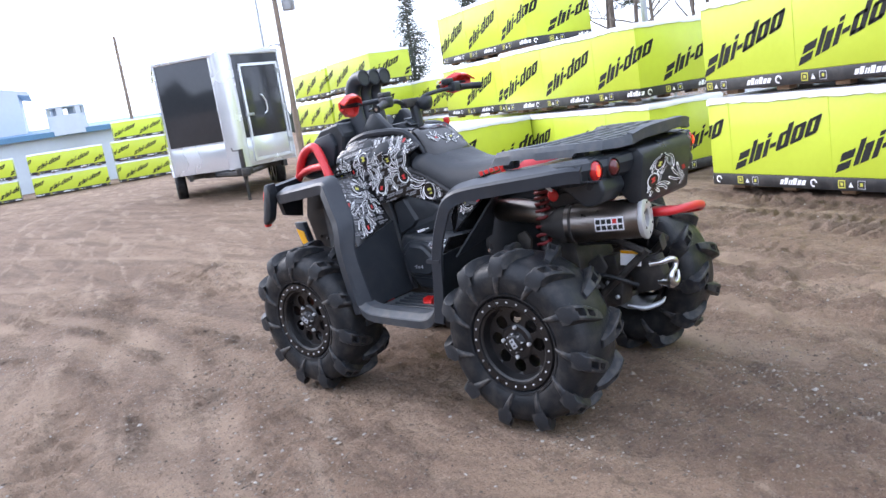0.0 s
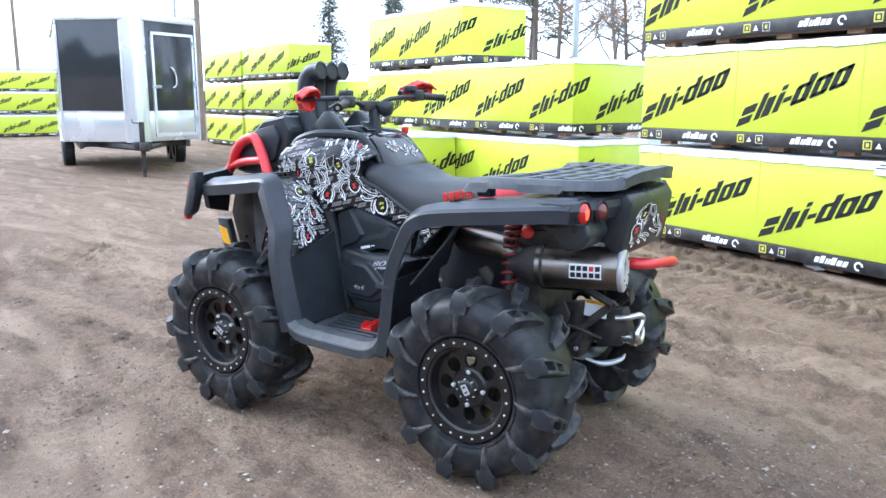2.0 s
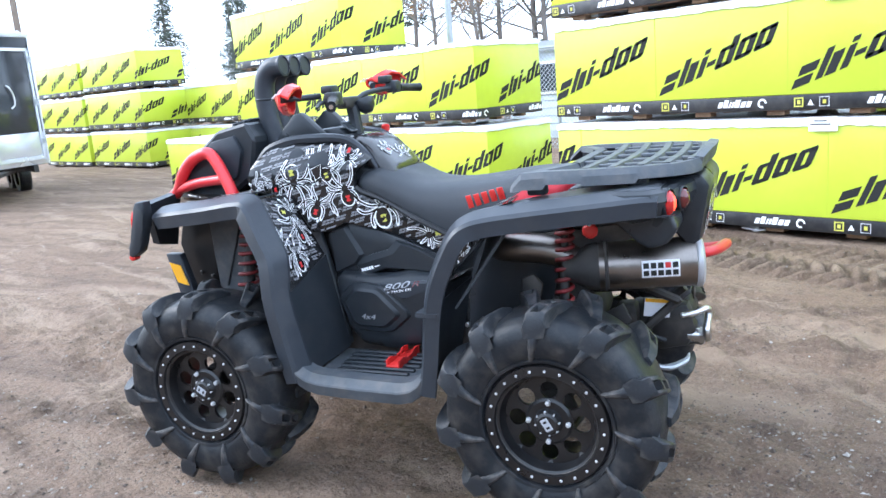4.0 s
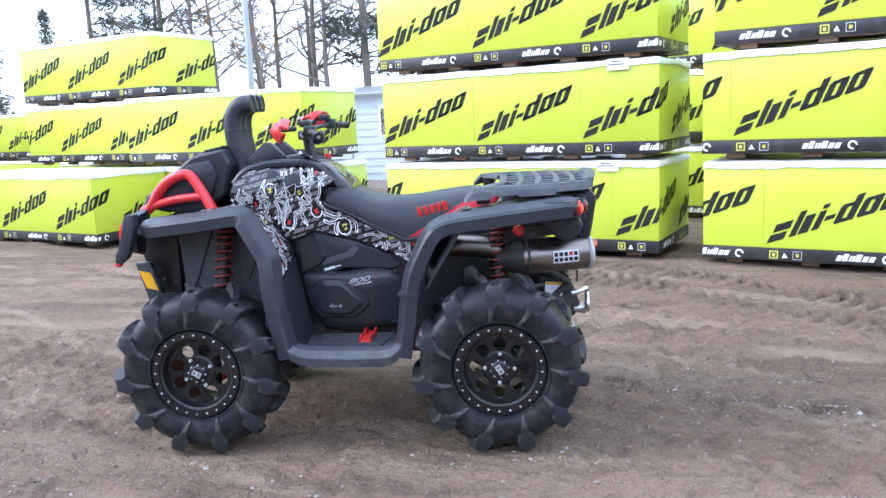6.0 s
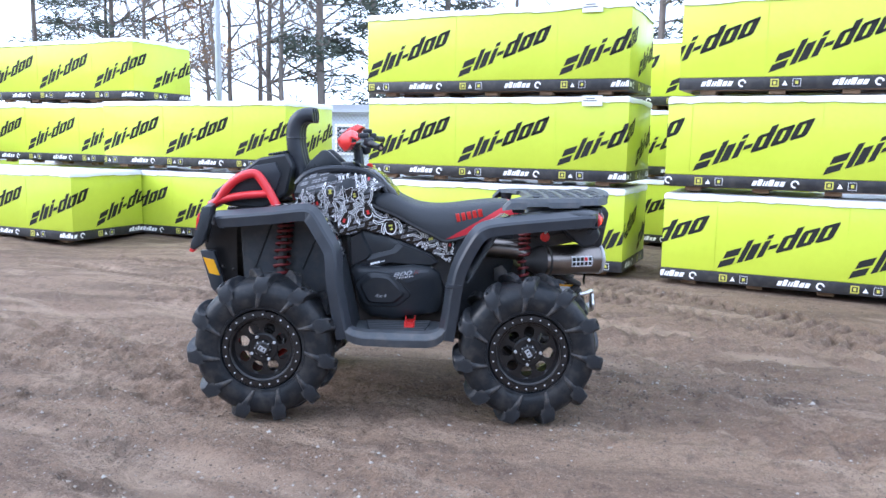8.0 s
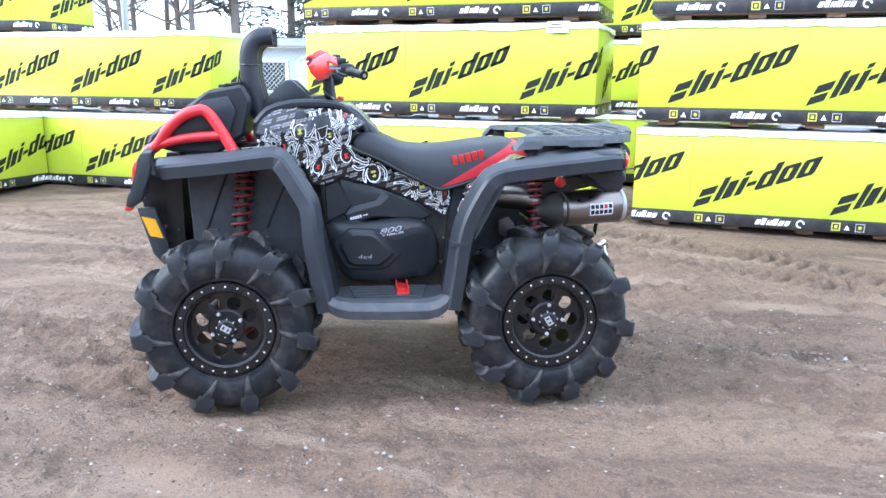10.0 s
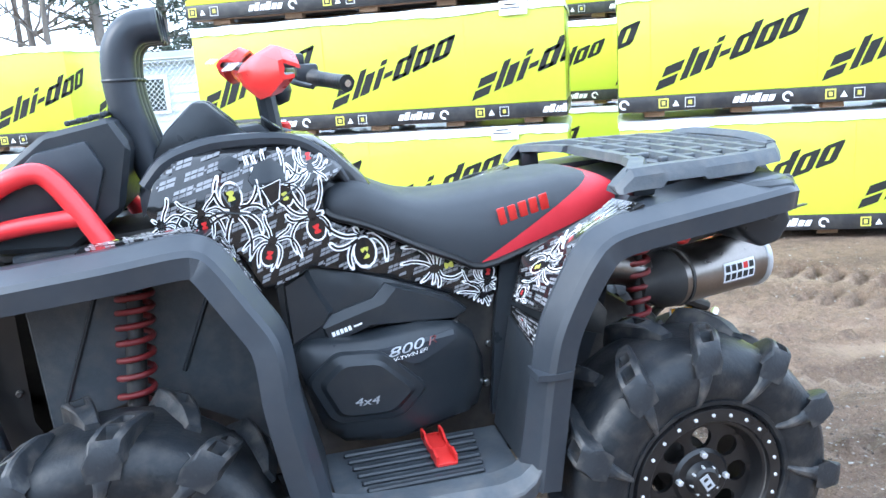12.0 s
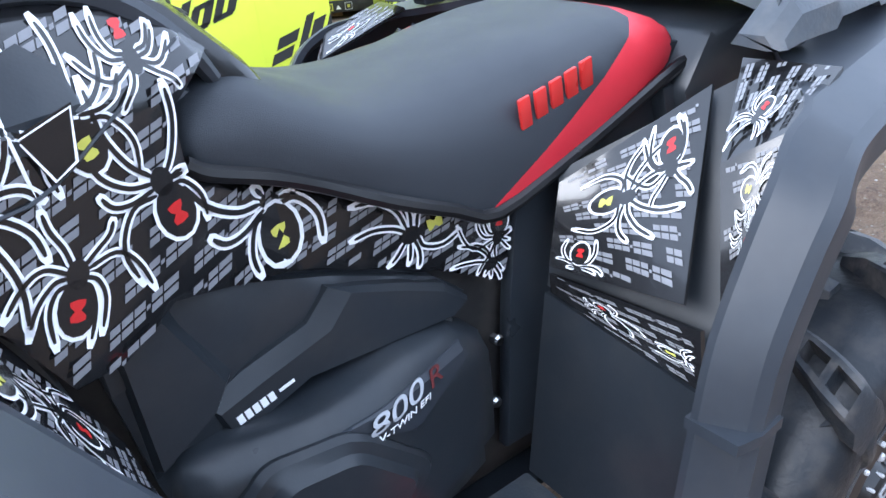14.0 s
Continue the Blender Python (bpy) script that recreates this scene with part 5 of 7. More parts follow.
# cowl over the tank, instrument pod
rings = []
for x, zt, w in ((-0.565, 1.150, 0.18), (-0.525, 1.195, 0.190), (-0.490, 1.228, 0.195), (-0.40, 1.238, 0.185), (-0.30, 1.240, 0.160), (-0.20, 1.232, 0.138), (-0.14, 1.205, 0.128), (-0.075, 1.150, 0.115), (-0.03, 1.105, 0.105)):
    rings.append([(x, w * a, zt - 0.10 * (1 - b) - 0.03) for a, b in ((-1.0, 0.55), (-0.99, 0.95), (-0.90, 1.22), (-0.60, 1.30), (0, 1.32), (0.60, 1.30), (0.90, 1.22), (0.99, 0.95), (1.0, 0.55))])
part("cowl", loft(bmesh.new(), rings), "black", atv, "black plastic cowl over the tank", smooth=45)
for s in (-1, 1):
    bm = bmesh.new()
    tube(bm, [(x, s * y, z) for x, y, z in ((-0.545, 0.222, 1.150), (-0.50, 0.216, 1.198), (-0.44, 0.208, 1.222), (-0.37, 0.192, 1.233), (-0.24, 0.155, 1.229), (-0.17, 0.148, 1.208), (-0.11, 0.150, 1.158), (-0.080, 0.146, 1.112))], [0.018, 0.020, 0.020, 0.020, 0.019, 0.017, 0.013, 0.009], 8, smooth=3)
    part("cowl_rim", bm, "flare", atv)
    bm = bmesh.new()
    prism(bm, [(-0.535, 1.20), (-0.50, 1.262), (-0.425, 1.332), (-0.395, 1.330), (-0.30, 1.240), (-0.32, 1.20)], 0.085, 0.130, Matrix.Diagonal((1, s, 1, 1)) @ SIDE, bevel=0.012)
    part("pod_fin", bm, "black", atv)
    bm = bmesh.new()
    lathe(bm, [(0.032, 0), (0.032, 0.005), (0.026, 0.008), (0.010, 0.006)], Matrix.Translation((-0.400, s * 0.226, 1.150)) @ Matrix.Rotation(radians(90 if s < 0 else -90), 4, "X"), 18)
    part("side_cap", bm, "black", atv)
bm = bmesh.new()
prism(bm, [(-0.40, 1.22), (-0.36, 1.262), (-0.27, 1.268), (-0.23, 1.22)], -0.07, 0.07, SIDE, bevel=0.014)
pod = part("instrument_pod", bm, "black", atv)
bm = bmesh.new()
box(bm, (-0.246, 0, 1.264), (0.008, 0.115, 0.060), ry(-52), bevel=0.004)
part("display", bm, "glass", pod, "dark glossy display")
rings = []
for x, zt, wd in ((-0.250, 1.226, 0.105), (-0.200, 1.236, 0.122), (-0.150, 1.231, 0.132), (-0.110, 1.206, 0.140), (-0.072, 1.166, 0.146), (-0.036, 1.127, 0.148), (-0.014, 1.098, 0.142)):
    half = [(1.0, -0.070), (1.0, -0.034), (0.95, -0.014), (0.80, -0.003), (0.45, 0.0)]
    rings.append([(x, a * wd, zt + b) for a, b in half + [(-a, b) for a, b in half[::-1]]])
slope_ = part("tank_slope", loft(bmesh.new(), rings), "gloss", atv, "glossy patterned slope ahead of the seat", smooth=40)
w, d, g, sp = bmesh.new(), bmesh.new(), bmesh.new(), (bmesh.new(), bmesh.new())
ta = [onto((-0.110, -0.110, 1.205), (-0.036, -0.110, 1.126), (-0.036, 0.110, 1.126), (-0.110, 0.110, 1.205), l) for l in (0.0035, 0.0042, 0.0050, 0.0058)]
okq = lambda p: 0.03 < p[0] < 0.97 and 0.03 < p[1] < 0.97
for u, v, size, deg, c in ((0.45, 0.25, 0.32, 20, 0), (0.55, 0.72, 0.30, 160, 1)):
    burst(w, d, sp[c], u, v, size, radians(deg), *ta[1:], rp, okq)
prints(slope_, w, d, sp, g)
bm = bmesh.new()
lathe(bm, [(0.012, 0), (0.012, 0.03), (0.017, 0.034), (0.017, 0.055), (0.010, 0.06)], Matrix.Translation((-0.20, 0.19, 1.195)), 12)
part("red_cap", bm, "red_plastic", atv, "red lever knob")
# hang tag on the panel
bm = bmesh.new()
prism(bm, [(-0.295, 1.130), (-0.245, 1.148), (-0.252, 1.098), (-0.275, 1.085)], -0.263, -0.261, SIDE)
tag = part("hang_tag", bm, "gloss", atv, "small black hang tag with white border")
bm = bmesh.new()
ribbon(bm, [(-0.292, 1.128), (-0.247, 1.145), (-0.254, 1.100), (-0.274, 1.088), (-0.291, 1.125)], 0.0028, lambda u, v: Vector((u, -0.2645, v)))
tagged(part("print_white", bm, "white", tag, smooth=0), kind="stuff")
bm = bmesh.new()
tube(bm, [(-0.300, -0.262, 1.150), (-0.297, -0.267, 1.120), (-0.292, -0.262, 1.070)], 0.0017, 6)
part("tie", bm, "white", tag)

# radiator housing and snorkels
bm = bmesh.new()
prism(bm, [(-1.005, 1.060), (-0.985, 1.105), (-0.745, 1.285), (-0.60, 1.312), (-0.565, 1.245), (-0.60, 1.10), (-0.72, 1.02), (-0.90, 1.03)], -0.205, 0.205, SIDE, bevel=0.012, seg=1)
hous = part("radiator_housing", bm, "black", atv, "angular black radiator housing", smooth=15)
for s in (-1, 1):
    bm = bmesh.new()
    prism(bm, [(-0.94, 1.09), (-0.765, 1.245), (-0.655, 1.265), (-0.625, 1.20), (-0.66, 1.10), (-0.85, 1.06)], 0.195, 0.222, Matrix.Diagonal((1, s, 1, 1)) @ SIDE, bevel=0.008)
    part("housing_side", bm, "flare", hous)
for k in range(4):
    bm = bmesh.new()
    box(bm, (-0.70 + k * 0.026, 0, 1.303 + k * 0.005), (0.012, 0.30, 0.012), ry(-10), bevel=0.003, seg=1)
    part("grille_bar", bm, "flare", hous)
for k, yy in enumerate((-0.076, 0.0, 0.076)):
    bm = bmesh.new()
    path = [(-0.520, yy * 1.1, 1.13), (-0.545, yy, 1.20), (-0.578, yy, 1.33), (-0.583, yy, 1.42), (-0.570, yy, 1.475), (-0.535, yy, 1.508), (-0.482, yy, 1.515)]
    tube(bm, path, 0.040, 16, smooth=4)
    sn = part("snorkel", bm, "flare", atv, "black plastic snorkel pipe", smooth=50)
    bm = bmesh.new()
    lathe(bm, [(0.040, -0.012), (0.042, 0.0), (0.035, 0.003), (0.034, -0.010), (0.030, -0.010)], Matrix.Translation((-0.480, yy, 1.515)) @ Matrix.Rotation(radians(86), 4, "Y"), 20)
    part("snorkel_lip", bm, "flare", sn)
    # black disc just inside the mouth, painted for the shade of the open pipe
    bm = bmesh.new()
    lathe(bm, [(0.033, -0.009), (0.030, -0.0085), (0.002, -0.0085)], Matrix.Translation((-0.4785, yy, 1.515)) @ Matrix.Rotation(radians(86), 4, "Y"), 20)
    part("snorkel_bore", bm, "rubber", sn, "black disc standing for the shade inside the pipe")
    bm = bmesh.new()
    lathe(bm, [(0.0415, -0.004), (0.043, 0), (0.0415, 0.004)], Matrix.Translation((-0.582, yy, 1.392)), 20)
    part("joint", bm, "black", sn)

# handlebar
bm = bmesh.new()
LG, RG = Vector((-0.094, -0.402, 1.351)), Vector((-0.149, 0.437, 1.391))
bar = [LG, (-0.155, -0.28, 1.368), (-0.225, -0.13, 1.372), (-0.255, -0.05, 1.352), (-0.258, 0.05, 1.352), (-0.240, 0.13, 1.385), (-0.195, 0.30, 1.398), RG]
tube(bm, bar, 0.0115, 10, smooth=4)
hb = part("handlebar", bm, "black", atv, "black handlebar", smooth=60)
bm = bmesh.new()
box(bm, (-0.256, 0, 1.355), (0.05, 0.11, 0.045), bevel=0.01)
part("bar_clamp", bm, "iron", hb)
bm = bmesh.new()
tube(bm, [(-0.235, 0.02, 1.20), (-0.25, 0.02, 1.34)], 0.026, 10)
part("steering_stem", bm, "black", atv)
bm = bmesh.new()
lathe(bm, [(0.020, -0.035), (0.042, -0.016), (0.050, 0.010), (0.046, 0.016), (0.016, 0.018)], Matrix.Translation((-0.215, 0.06, 1.345)) @ Matrix.Rotation(radians(-22), 4, "Y") @ Matrix.Diagonal((0.8, 1.05, 1.1, 1)), 18)
part("gauge", bm, "black", hb, "small black gauge bowl", smooth=50)
for s, end in ((-1, LG), (1, RG)):
    d = (Vector(bar[1] if s < 0 else bar[-2]) - end).normalized()
    bm = bmesh.new()
    tube(bm, [end - d * 0.004, end + d * 0.003, end + d * 0.06, end + d * 0.115, end + d * 0.125], [0.019, 0.0175, 0.0165, 0.0175, 0.021], 14)
    g = part("grip", bm, "rubber", hb, "black rubber grip", smooth=50)
    bm = bmesh.new()
    lathe(bm, [(0.008, 0), (0.008, 0.004)], Matrix.Translation(end - d * 0.004) @ d.to_track_quat("-Z", "Y").to_matrix().to_4x4(), 12)
    part("end_plug", bm, "steel", g)
    bm = bmesh.new()
    box(bm, end + d * 0.155 + Vector((0, 0, 0.004)), (0.052, 0.055, 0.050), bevel=0.010)
    part("switch_block", bm, "black", hb)
    bm = bmesh.new()
    tube(bm, [end + d * 0.165 + Vector((-0.03, 0, -0.002)), end + d * 0.10 + Vector((-0.055, 0, -0.004)), end + d * 0.02 + Vector((-0.060, 0, -0.006))], [0.009, 0.007, 0.006], 8, smooth=3)
    part("lever", bm, "black", hb)
    bm = bmesh.new()
    box(bm, end + d * 0.18 + Vector((-0.015, 0, 0.035)), (0.05, 0.05, 0.030), bevel=0.008)
    part("fluid_box", bm, "black", hb)
    # hand guard: a folded shield ahead of the grip; stations inward from the outer end
    rows = []
    for t, xt, zt, xn, zn, xb, zb in ((-0.098, -0.131, 0.054, -0.141, 0.037, -0.134, 0.014), (-0.050, -0.136, 0.082, -0.186, 0.038, -0.160, -0.014), (0.010, -0.148, 0.088, -0.214, 0.036, -0.180, -0.022),
                                      (0.046, -0.165, 0.074, -0.222, 0.034, -0.194, -0.010), (0.070, -0.190, 0.052, -0.220, 0.036, -0.206, 0.018)):
        ring = [(xt + 0.030, zt - 0.012), (xt, zt), ((xt + xn) / 2 - 0.006, (zt + zn) / 2 + 0.006), (xn, zn), ((xb + xn) / 2 - 0.004, (zb + zn) / 2 - 0.004), (xb, zb), (xb + 0.022, zb + 0.004)]
        ring += [(xb + 0.022, zb + 0.011), (xb + 0.006, zb + 0.009), ((xb + xn) / 2 + 0.005, (zb + zn) / 2), (xn + 0.011, zn), ((xt + xn) / 2 + 0.004, (zt + zn) / 2), (xt + 0.004, zt - 0.009), (xt + 0.030, zt - 0.020)]
        rows.append([(end.x + u, end.y - s * t, end.z + v) for u, v in ring])
    part("hand_guard", loft(bmesh.new(), rows), "red_plastic", hb, "red plastic hand guard", smooth=35)
    bm = bmesh.new()
    tube(bm, [end + Vector((-0.150, s * 0.075, 0.034)), end + Vector((-0.205, -s * 0.03, 0.034)), end + d * 0.20 + Vector((-0.06, 0, 0.012))], [0.007, 0.010, 0.012], 8, smooth=3)
    part("guard_stay", bm, "black", hb)
    x0, y0, z0 = end.x - 0.172, end.y, end.z + 0.004
    bm = bmesh.new()
    for k in range(4):
        box(bm, (x0 - 0.052 - 0.006 * k, y0 - s * (0.005 + 0.016 * k), z0 + 0.044), (0.004, 0.009, 0.022), ry(52))
    tagged(part("print_white", bm, "label", hb, "plain pale bars"), kind="stuff")

# red front tubes and bumper
for s in (-1, 1):
    bm = bmesh.new()
    tube(bm, [(x, s * y, z) for x, y, z in ((-1.00, 0.205, 1.035), (-0.955, 0.220, 1.060), (-0.905, 0.238, 1.125), (-0.845, 0.250, 1.178), (-0.775, 0.256, 1.205), (-0.735, 0.258, 1.195), (-0.690, 0.268, 1.135), (-0.645, 0.282, 1.060), (-0.628, 0.286, 1.025))], 0.0235, 12, smooth=4)
    hoop = part("guard_hoop", bm, "red", atv, "red tubular guard hoop", smooth=60)
    bm = bmesh.new()
    tube(bm, [(-0.955, s * 0.222, 1.060), (-0.83, s * 0.248, 1.090), (-0.675, s * 0.272, 1.105)], 0.0205, 12, smooth=4)
    part("cross_tube", bm, "red", hoop, smooth=60)
    bm = bmesh.new()
    box(bm, (-0.705, s * 0.262, 1.142), (0.02, 0.03, 0.012), ry(40), bevel=0.003)
    part("tab", bm, "red", hoop)
    # corner plate, bracket, lower red bar
    bm = bmesh.new()
    prism(bm, [(-0.922, 1.053), (-0.962, 1.050), (-0.980, 1.020), (-0.990, 0.930), (-0.998, 0.908), (-1.019, 0.894), (-1.028, 0.872), (-1.034, 0.838), (-1.012, 0.832), (-0.975, 0.856), (-0.957, 0.892), (-0.940, 0.950), (-0.928, 1.000)], 0.415, 0.465, Matrix.Diagonal((1, s, 1, 1)) @ SIDE, bevel=0.010)
    cp = part("bumper_corner", bm, "black", atv, "angular black bumper corner")
    bm = bmesh.new()
    prism(bm, [(-1.034, 0.842), (-1.040, 0.826), (-1.020, 0.818), (-1.006, 0.832)], 0.425, 0.458, Matrix.Diagonal((1, s, 1, 1)) @ SIDE, bevel=0.004)
    part("bumper_tip", bm, "red_plastic", cp, "worn red tip of the bumper corner")
    bm = bmesh.new()
    prism(bm, [(-0.972, 1.024), (-0.990, 1.012), (-1.000, 0.985), (-1.004, 0.930), (-1.000, 0.912), (-0.985, 0.912), (-0.978, 0.960)], 0.418, 0.460, Matrix.Diagonal((1, s, 1, 1)) @ SIDE, bevel=0.007)
    part("marker", bm, "red_plastic", cp, "red front marker strip")
    bm = bmesh.new()
    sheet(bm, (-0.955, s * 0.40, 1.03), (-0.965, s * 0.20, 1.05), (-1.02, s * 0.20, 0.83), (-0.985, s * 0.34, 0.86), 0.03, 3)
    part("nose_panel", bm, "black", atv)
    bm = bmesh.new()
    prism(bm, [(-1.050, 0.80), (-0.995, 0.60), (-0.945, 0.545), (-0.915, 0.56), (-0.935, 0.66), (-0.975, 0.80)], 0.215, 0.250, Matrix.Diagonal((1, s, 1, 1)) @ SIDE, bevel=0.006)
    st = part("bumper_strut", bm, "flare", atv)
    bm = bmesh.new()
    prism(bm, [(-1.032, 0.765), (-0.975, 0.752), (-0.945, 0.668), (-1.000, 0.680)], 0.2505, 0.258, Matrix.Diagonal((1, s, 1, 1)) @ SIDE, bevel=0.002, seg=1)
    part("reflector", bm, "reflector", st, "amber rectangular reflector")
    # inner liners; a near-black plate stands in for the shaded bay ahead
    bm = bmesh.new()
    prism(bm, [(-0.850, 1.020), (-0.42, 1.04), (-0.33, 0.92), (-0.285, 0.72), (-0.235, 0.44), (-0.32, 0.42), (-0.40, 0.55), (-0.60, 0.66), (-0.83, 0.59)], 0.175, 0.20, Matrix.Diagonal((1, s, 1, 1)) @ SIDE, bevel=0.004, seg=1)
    li = part("inner_liner", bm, "dusty", atv, "dusty black inner fender liner")
    bm = bmesh.new()
    prism(bm, [(-1.000, 1.000), (-0.780, 1.010), (-0.770, 0.57), (-0.965, 0.53), (-1.055, 0.82)], 0.125, 0.150, Matrix.Diagonal((1, s, 1, 1)) @ SIDE, bevel=0.004, seg=1)
    bay = part("lamp_bay", bm, "rim", atv, "near-black plate standing for the shaded bay behind the bumper")
    for bx, bz in ((-0.955, 0.70), (-0.90, 0.685)):
        bm = bmesh.new()
        lathe(bm, [(0.009, 0), (0.009, 0.008), (0.006, 0.011)], Matrix.Translation((bx, s * 0.150, bz)) @ Matrix.Rotation(radians(90 if s < 0 else -90), 4, "X"), 8)
        part("bay_bolt", bm, "iron", bay)
    for a, b in (((-0.79, 0.66), (-0.66, 0.99)), ((-0.52, 0.70), (-0.40, 0.98))):
        bm = bmesh.new()
        tube(bm, [(a[0], s * 0.202, a[1]), (b[0], s * 0.202, b[1])], 0.006, 6)
        part("crease", bm, "black", li)
    bm = bmesh.new()
    prism(bm, [(0.25, 0.44), (0.275, 0.70), (0.30, 0.90), (0.36, 0.99), (0.52, 1.01), (1.00, 1.03), (1.00, 0.93), (0.80, 0.90), (0.62, 0.86), (0.58, 0.66), (0.50, 0.44)], 0.165, 0.188, Matrix.Diagonal((1, s, 1, 1)) @ SIDE, bevel=0.004, seg=1)
    part("rear_liner", bm, "black", atv)
    # suspension
    for name, top, low, r in (("front_shock", (-0.592, 0.245, 0.985), (-0.632, 0.300, 0.560), 0.038), ("rear_shock", (0.650, 0.270, 0.940), (0.640, 0.300, 0.540), 0.026)):
        a, b = Vector((top[0], s * top[1], top[2])), Vector((low[0], s * low[1], low[2]))
        bm = bmesh.new()
        tube(bm, [a, a.lerp(b, 0.45)], r * 0.46, 12)
        tube(bm, [a.lerp(b, 0.4), a.lerp(b, 0.97)], r * 0.60, 12)
        tube(bm, [a.lerp(b, 0.0), a.lerp(b, 0.03)], r * 1.15, 14)
        tube(bm, [a.lerp(b, 0.80), a.lerp(b, 0.83)], r * 1.2, 14)
        sh = part(name, bm, "iron", atv, "grey damper with red coil spring", smooth=50)
        ax = (b - a).normalized()
        u = ax.orthogonal().normalized()
        v = ax.cross(u)
        turns, n = 10, 150
        bm = bmesh.new()
        tube(bm, [a.lerp(b, 0.03 + 0.77 * (k / n) ** 1.35) + r * (math.cos(turns * math.tau * k / n) * u + math.sin(turns * math.tau * k / n) * v) for k in range(n + 1)], 0.0075, 7)
        part("coil_spring", bm, "spring", sh, "red coil spring", smooth=60)
    for fx, cx in ((-0.65, -0.60), (0.65, 0.62)):
        for dz, dx in ((0.05, 0.10), (0.05, -0.10), (-0.07, 0.09), (-0.07, -0.09)):
            bm = bmesh.new()
            tube(bm, [(cx + dx * 1.6, s * 0.13, 0.43 + dz), (fx + dx * 0.35, s * 0.44, 0.36 + dz)], 0.014, 8)
            part("suspension_arm", bm, "red" if fx < 0 else "iron", atv)
        bm = bmesh.new()
        tube(bm, [(cx, s * 0.10, 0.42), (fx, s * 0.20, 0.40), (fx, s * 0.21, 0.40), (fx, s * 0.42, 0.375), (fx, s * 0.54, 0.37)], [0.045, 0.045, 0.018, 0.018, 0.045], 12)
        part("drive_shaft", bm, "iron", atv)
        bm = bmesh.new()
        box(bm, (fx, s * 0.445, 0.37), (0.09, 0.05, 0.20), bevel=0.012)
        part("knuckle", bm, "iron", atv)

# frame and engine under the covers
bm = bmesh.new()
prism(bm, [(-0.90, 0.60), (-0.80, 0.42), (-0.45, 0.36), (0.40, 0.36), (0.66, 0.42), (0.72, 0.55), (0.70, 0.68), (0.55, 0.78), (0.30, 0.86), (-0.2, 0.92), (-0.55, 1.05), (-0.90, 1.02)], -0.150, 0.150, SIDE, bevel=0.02)
part("chassis", bm, "iron", atv, "dark dusty chassis and engine")
bm = bmesh.new()
prism(bm, [(-0.86, 0.40), (-0.45, 0.335), (0.40, 0.335), (0.74, 0.385), (0.74, 0.40), (0.40, 0.352), (-0.45, 0.352), (-0.86, 0.42)], -0.20, 0.20, SIDE, bevel=0.004, seg=1)
part("skid_plate", bm, "black", atv)
bm = bmesh.new()
lathe(bm, [(0.03, -0.12), (0.085, -0.09), (0.105, -0.02), (0.105, 0.03), (0.08, 0.09), (0.03, 0.12)], Matrix.Translation((0.70, 0, 0.43)) @ Matrix.Rotation(radians(90), 4, "Y"), 20)
part("differential", bm, "iron", atv)
bm = bmesh.new()
lathe(bm, [(0.05, -0.05), (0.078, -0.03), (0.082, 0.03), (0.06, 0.05)], Matrix.Translation((0.84, 0.075, 0.50)) @ Matrix.Rotation(radians(90), 4, "Y"), 24)
part("fan_housing", bm, "iron", atv)
for a, b in (((0.74, -0.10, 0.40), (0.98, -0.05, 0.62)), ((0.74, 0.14, 0.40), (0.98, 0.10, 0.62)), ((0.60, -0.14, 0.80), (0.98, -0.08, 0.62)), ((0.60, 0.16, 0.80), (0.98, 0.14, 0.62))):
    bm = bmesh.new()
    tube(bm, [a, b], 0.016, 8)
    part("frame_tube", bm, "iron", atv)
bm = bmesh.new()
prism(bm, [(0.86, 0.56), (1.00, 0.59), (1.03, 0.50), (1.00, 0.44), (0.90, 0.42)], -0.022, 0.050, SIDE, bevel=0.008)
part("hitch", bm, "iron", atv)
bm = bmesh.new()
tube(bm, [(0.88, -0.08, 0.385), (0.94, -0.05, 0.368), (0.99, 0.0, 0.378), (1.00, 0.03, 0.395)], [0.004, 0.012, 0.010, 0.004], 8, smooth=4)
part("hitch_guard", bm, "galv", atv, "bright bent guard rod")
bm = bmesh.new()
tube(bm, [(1.00, 0.0, 0.475), (1.04, 0.0, 0.475)], 0.024, 12)
tube(bm, [(1.04, 0.0, 0.475), (1.055, 0.0, 0.475)], 0.032, 6)
part("hitch_bolt", bm, "steel", atv, "bright hitch bolt")
bm = bmesh.new()
hk = [(0.985, -0.055, 0.560), (1.03, -0.035, 0.566), (1.06, -0.006, 0.573), (1.068, 0.016, 0.558), (1.066, 0.006, 0.532), (1.064, -0.026, 0.512), (1.064, -0.026, 0.482), (1.064, 0.004, 0.466), (1.064, 0.034, 0.484), (1.064, 0.040, 0.515)]
tube(bm, hk, [0.010, 0.011, 0.012, 0.012, 0.012, 0.013, 0.014, 0.013, 0.010, 0.005], 8, smooth=4)
part("winch_hook", bm, "steel", atv, "galvanised steel tow hook", smooth=60)
bm = bmesh.new()
box(bm, (0.905, -0.056, 0.585), (0.088, 0.006, 0.066), rz(14) @ ry(6), bevel=0.002, seg=1)
wl_ = part("warning_plate", bm, "label", atv, "white warning plate with orange strip")
bm = bmesh.new()
box(bm, (0.9085, -0.0588, 0.611), (0.084, 0.004, 0.012), rz(14) @ ry(6))

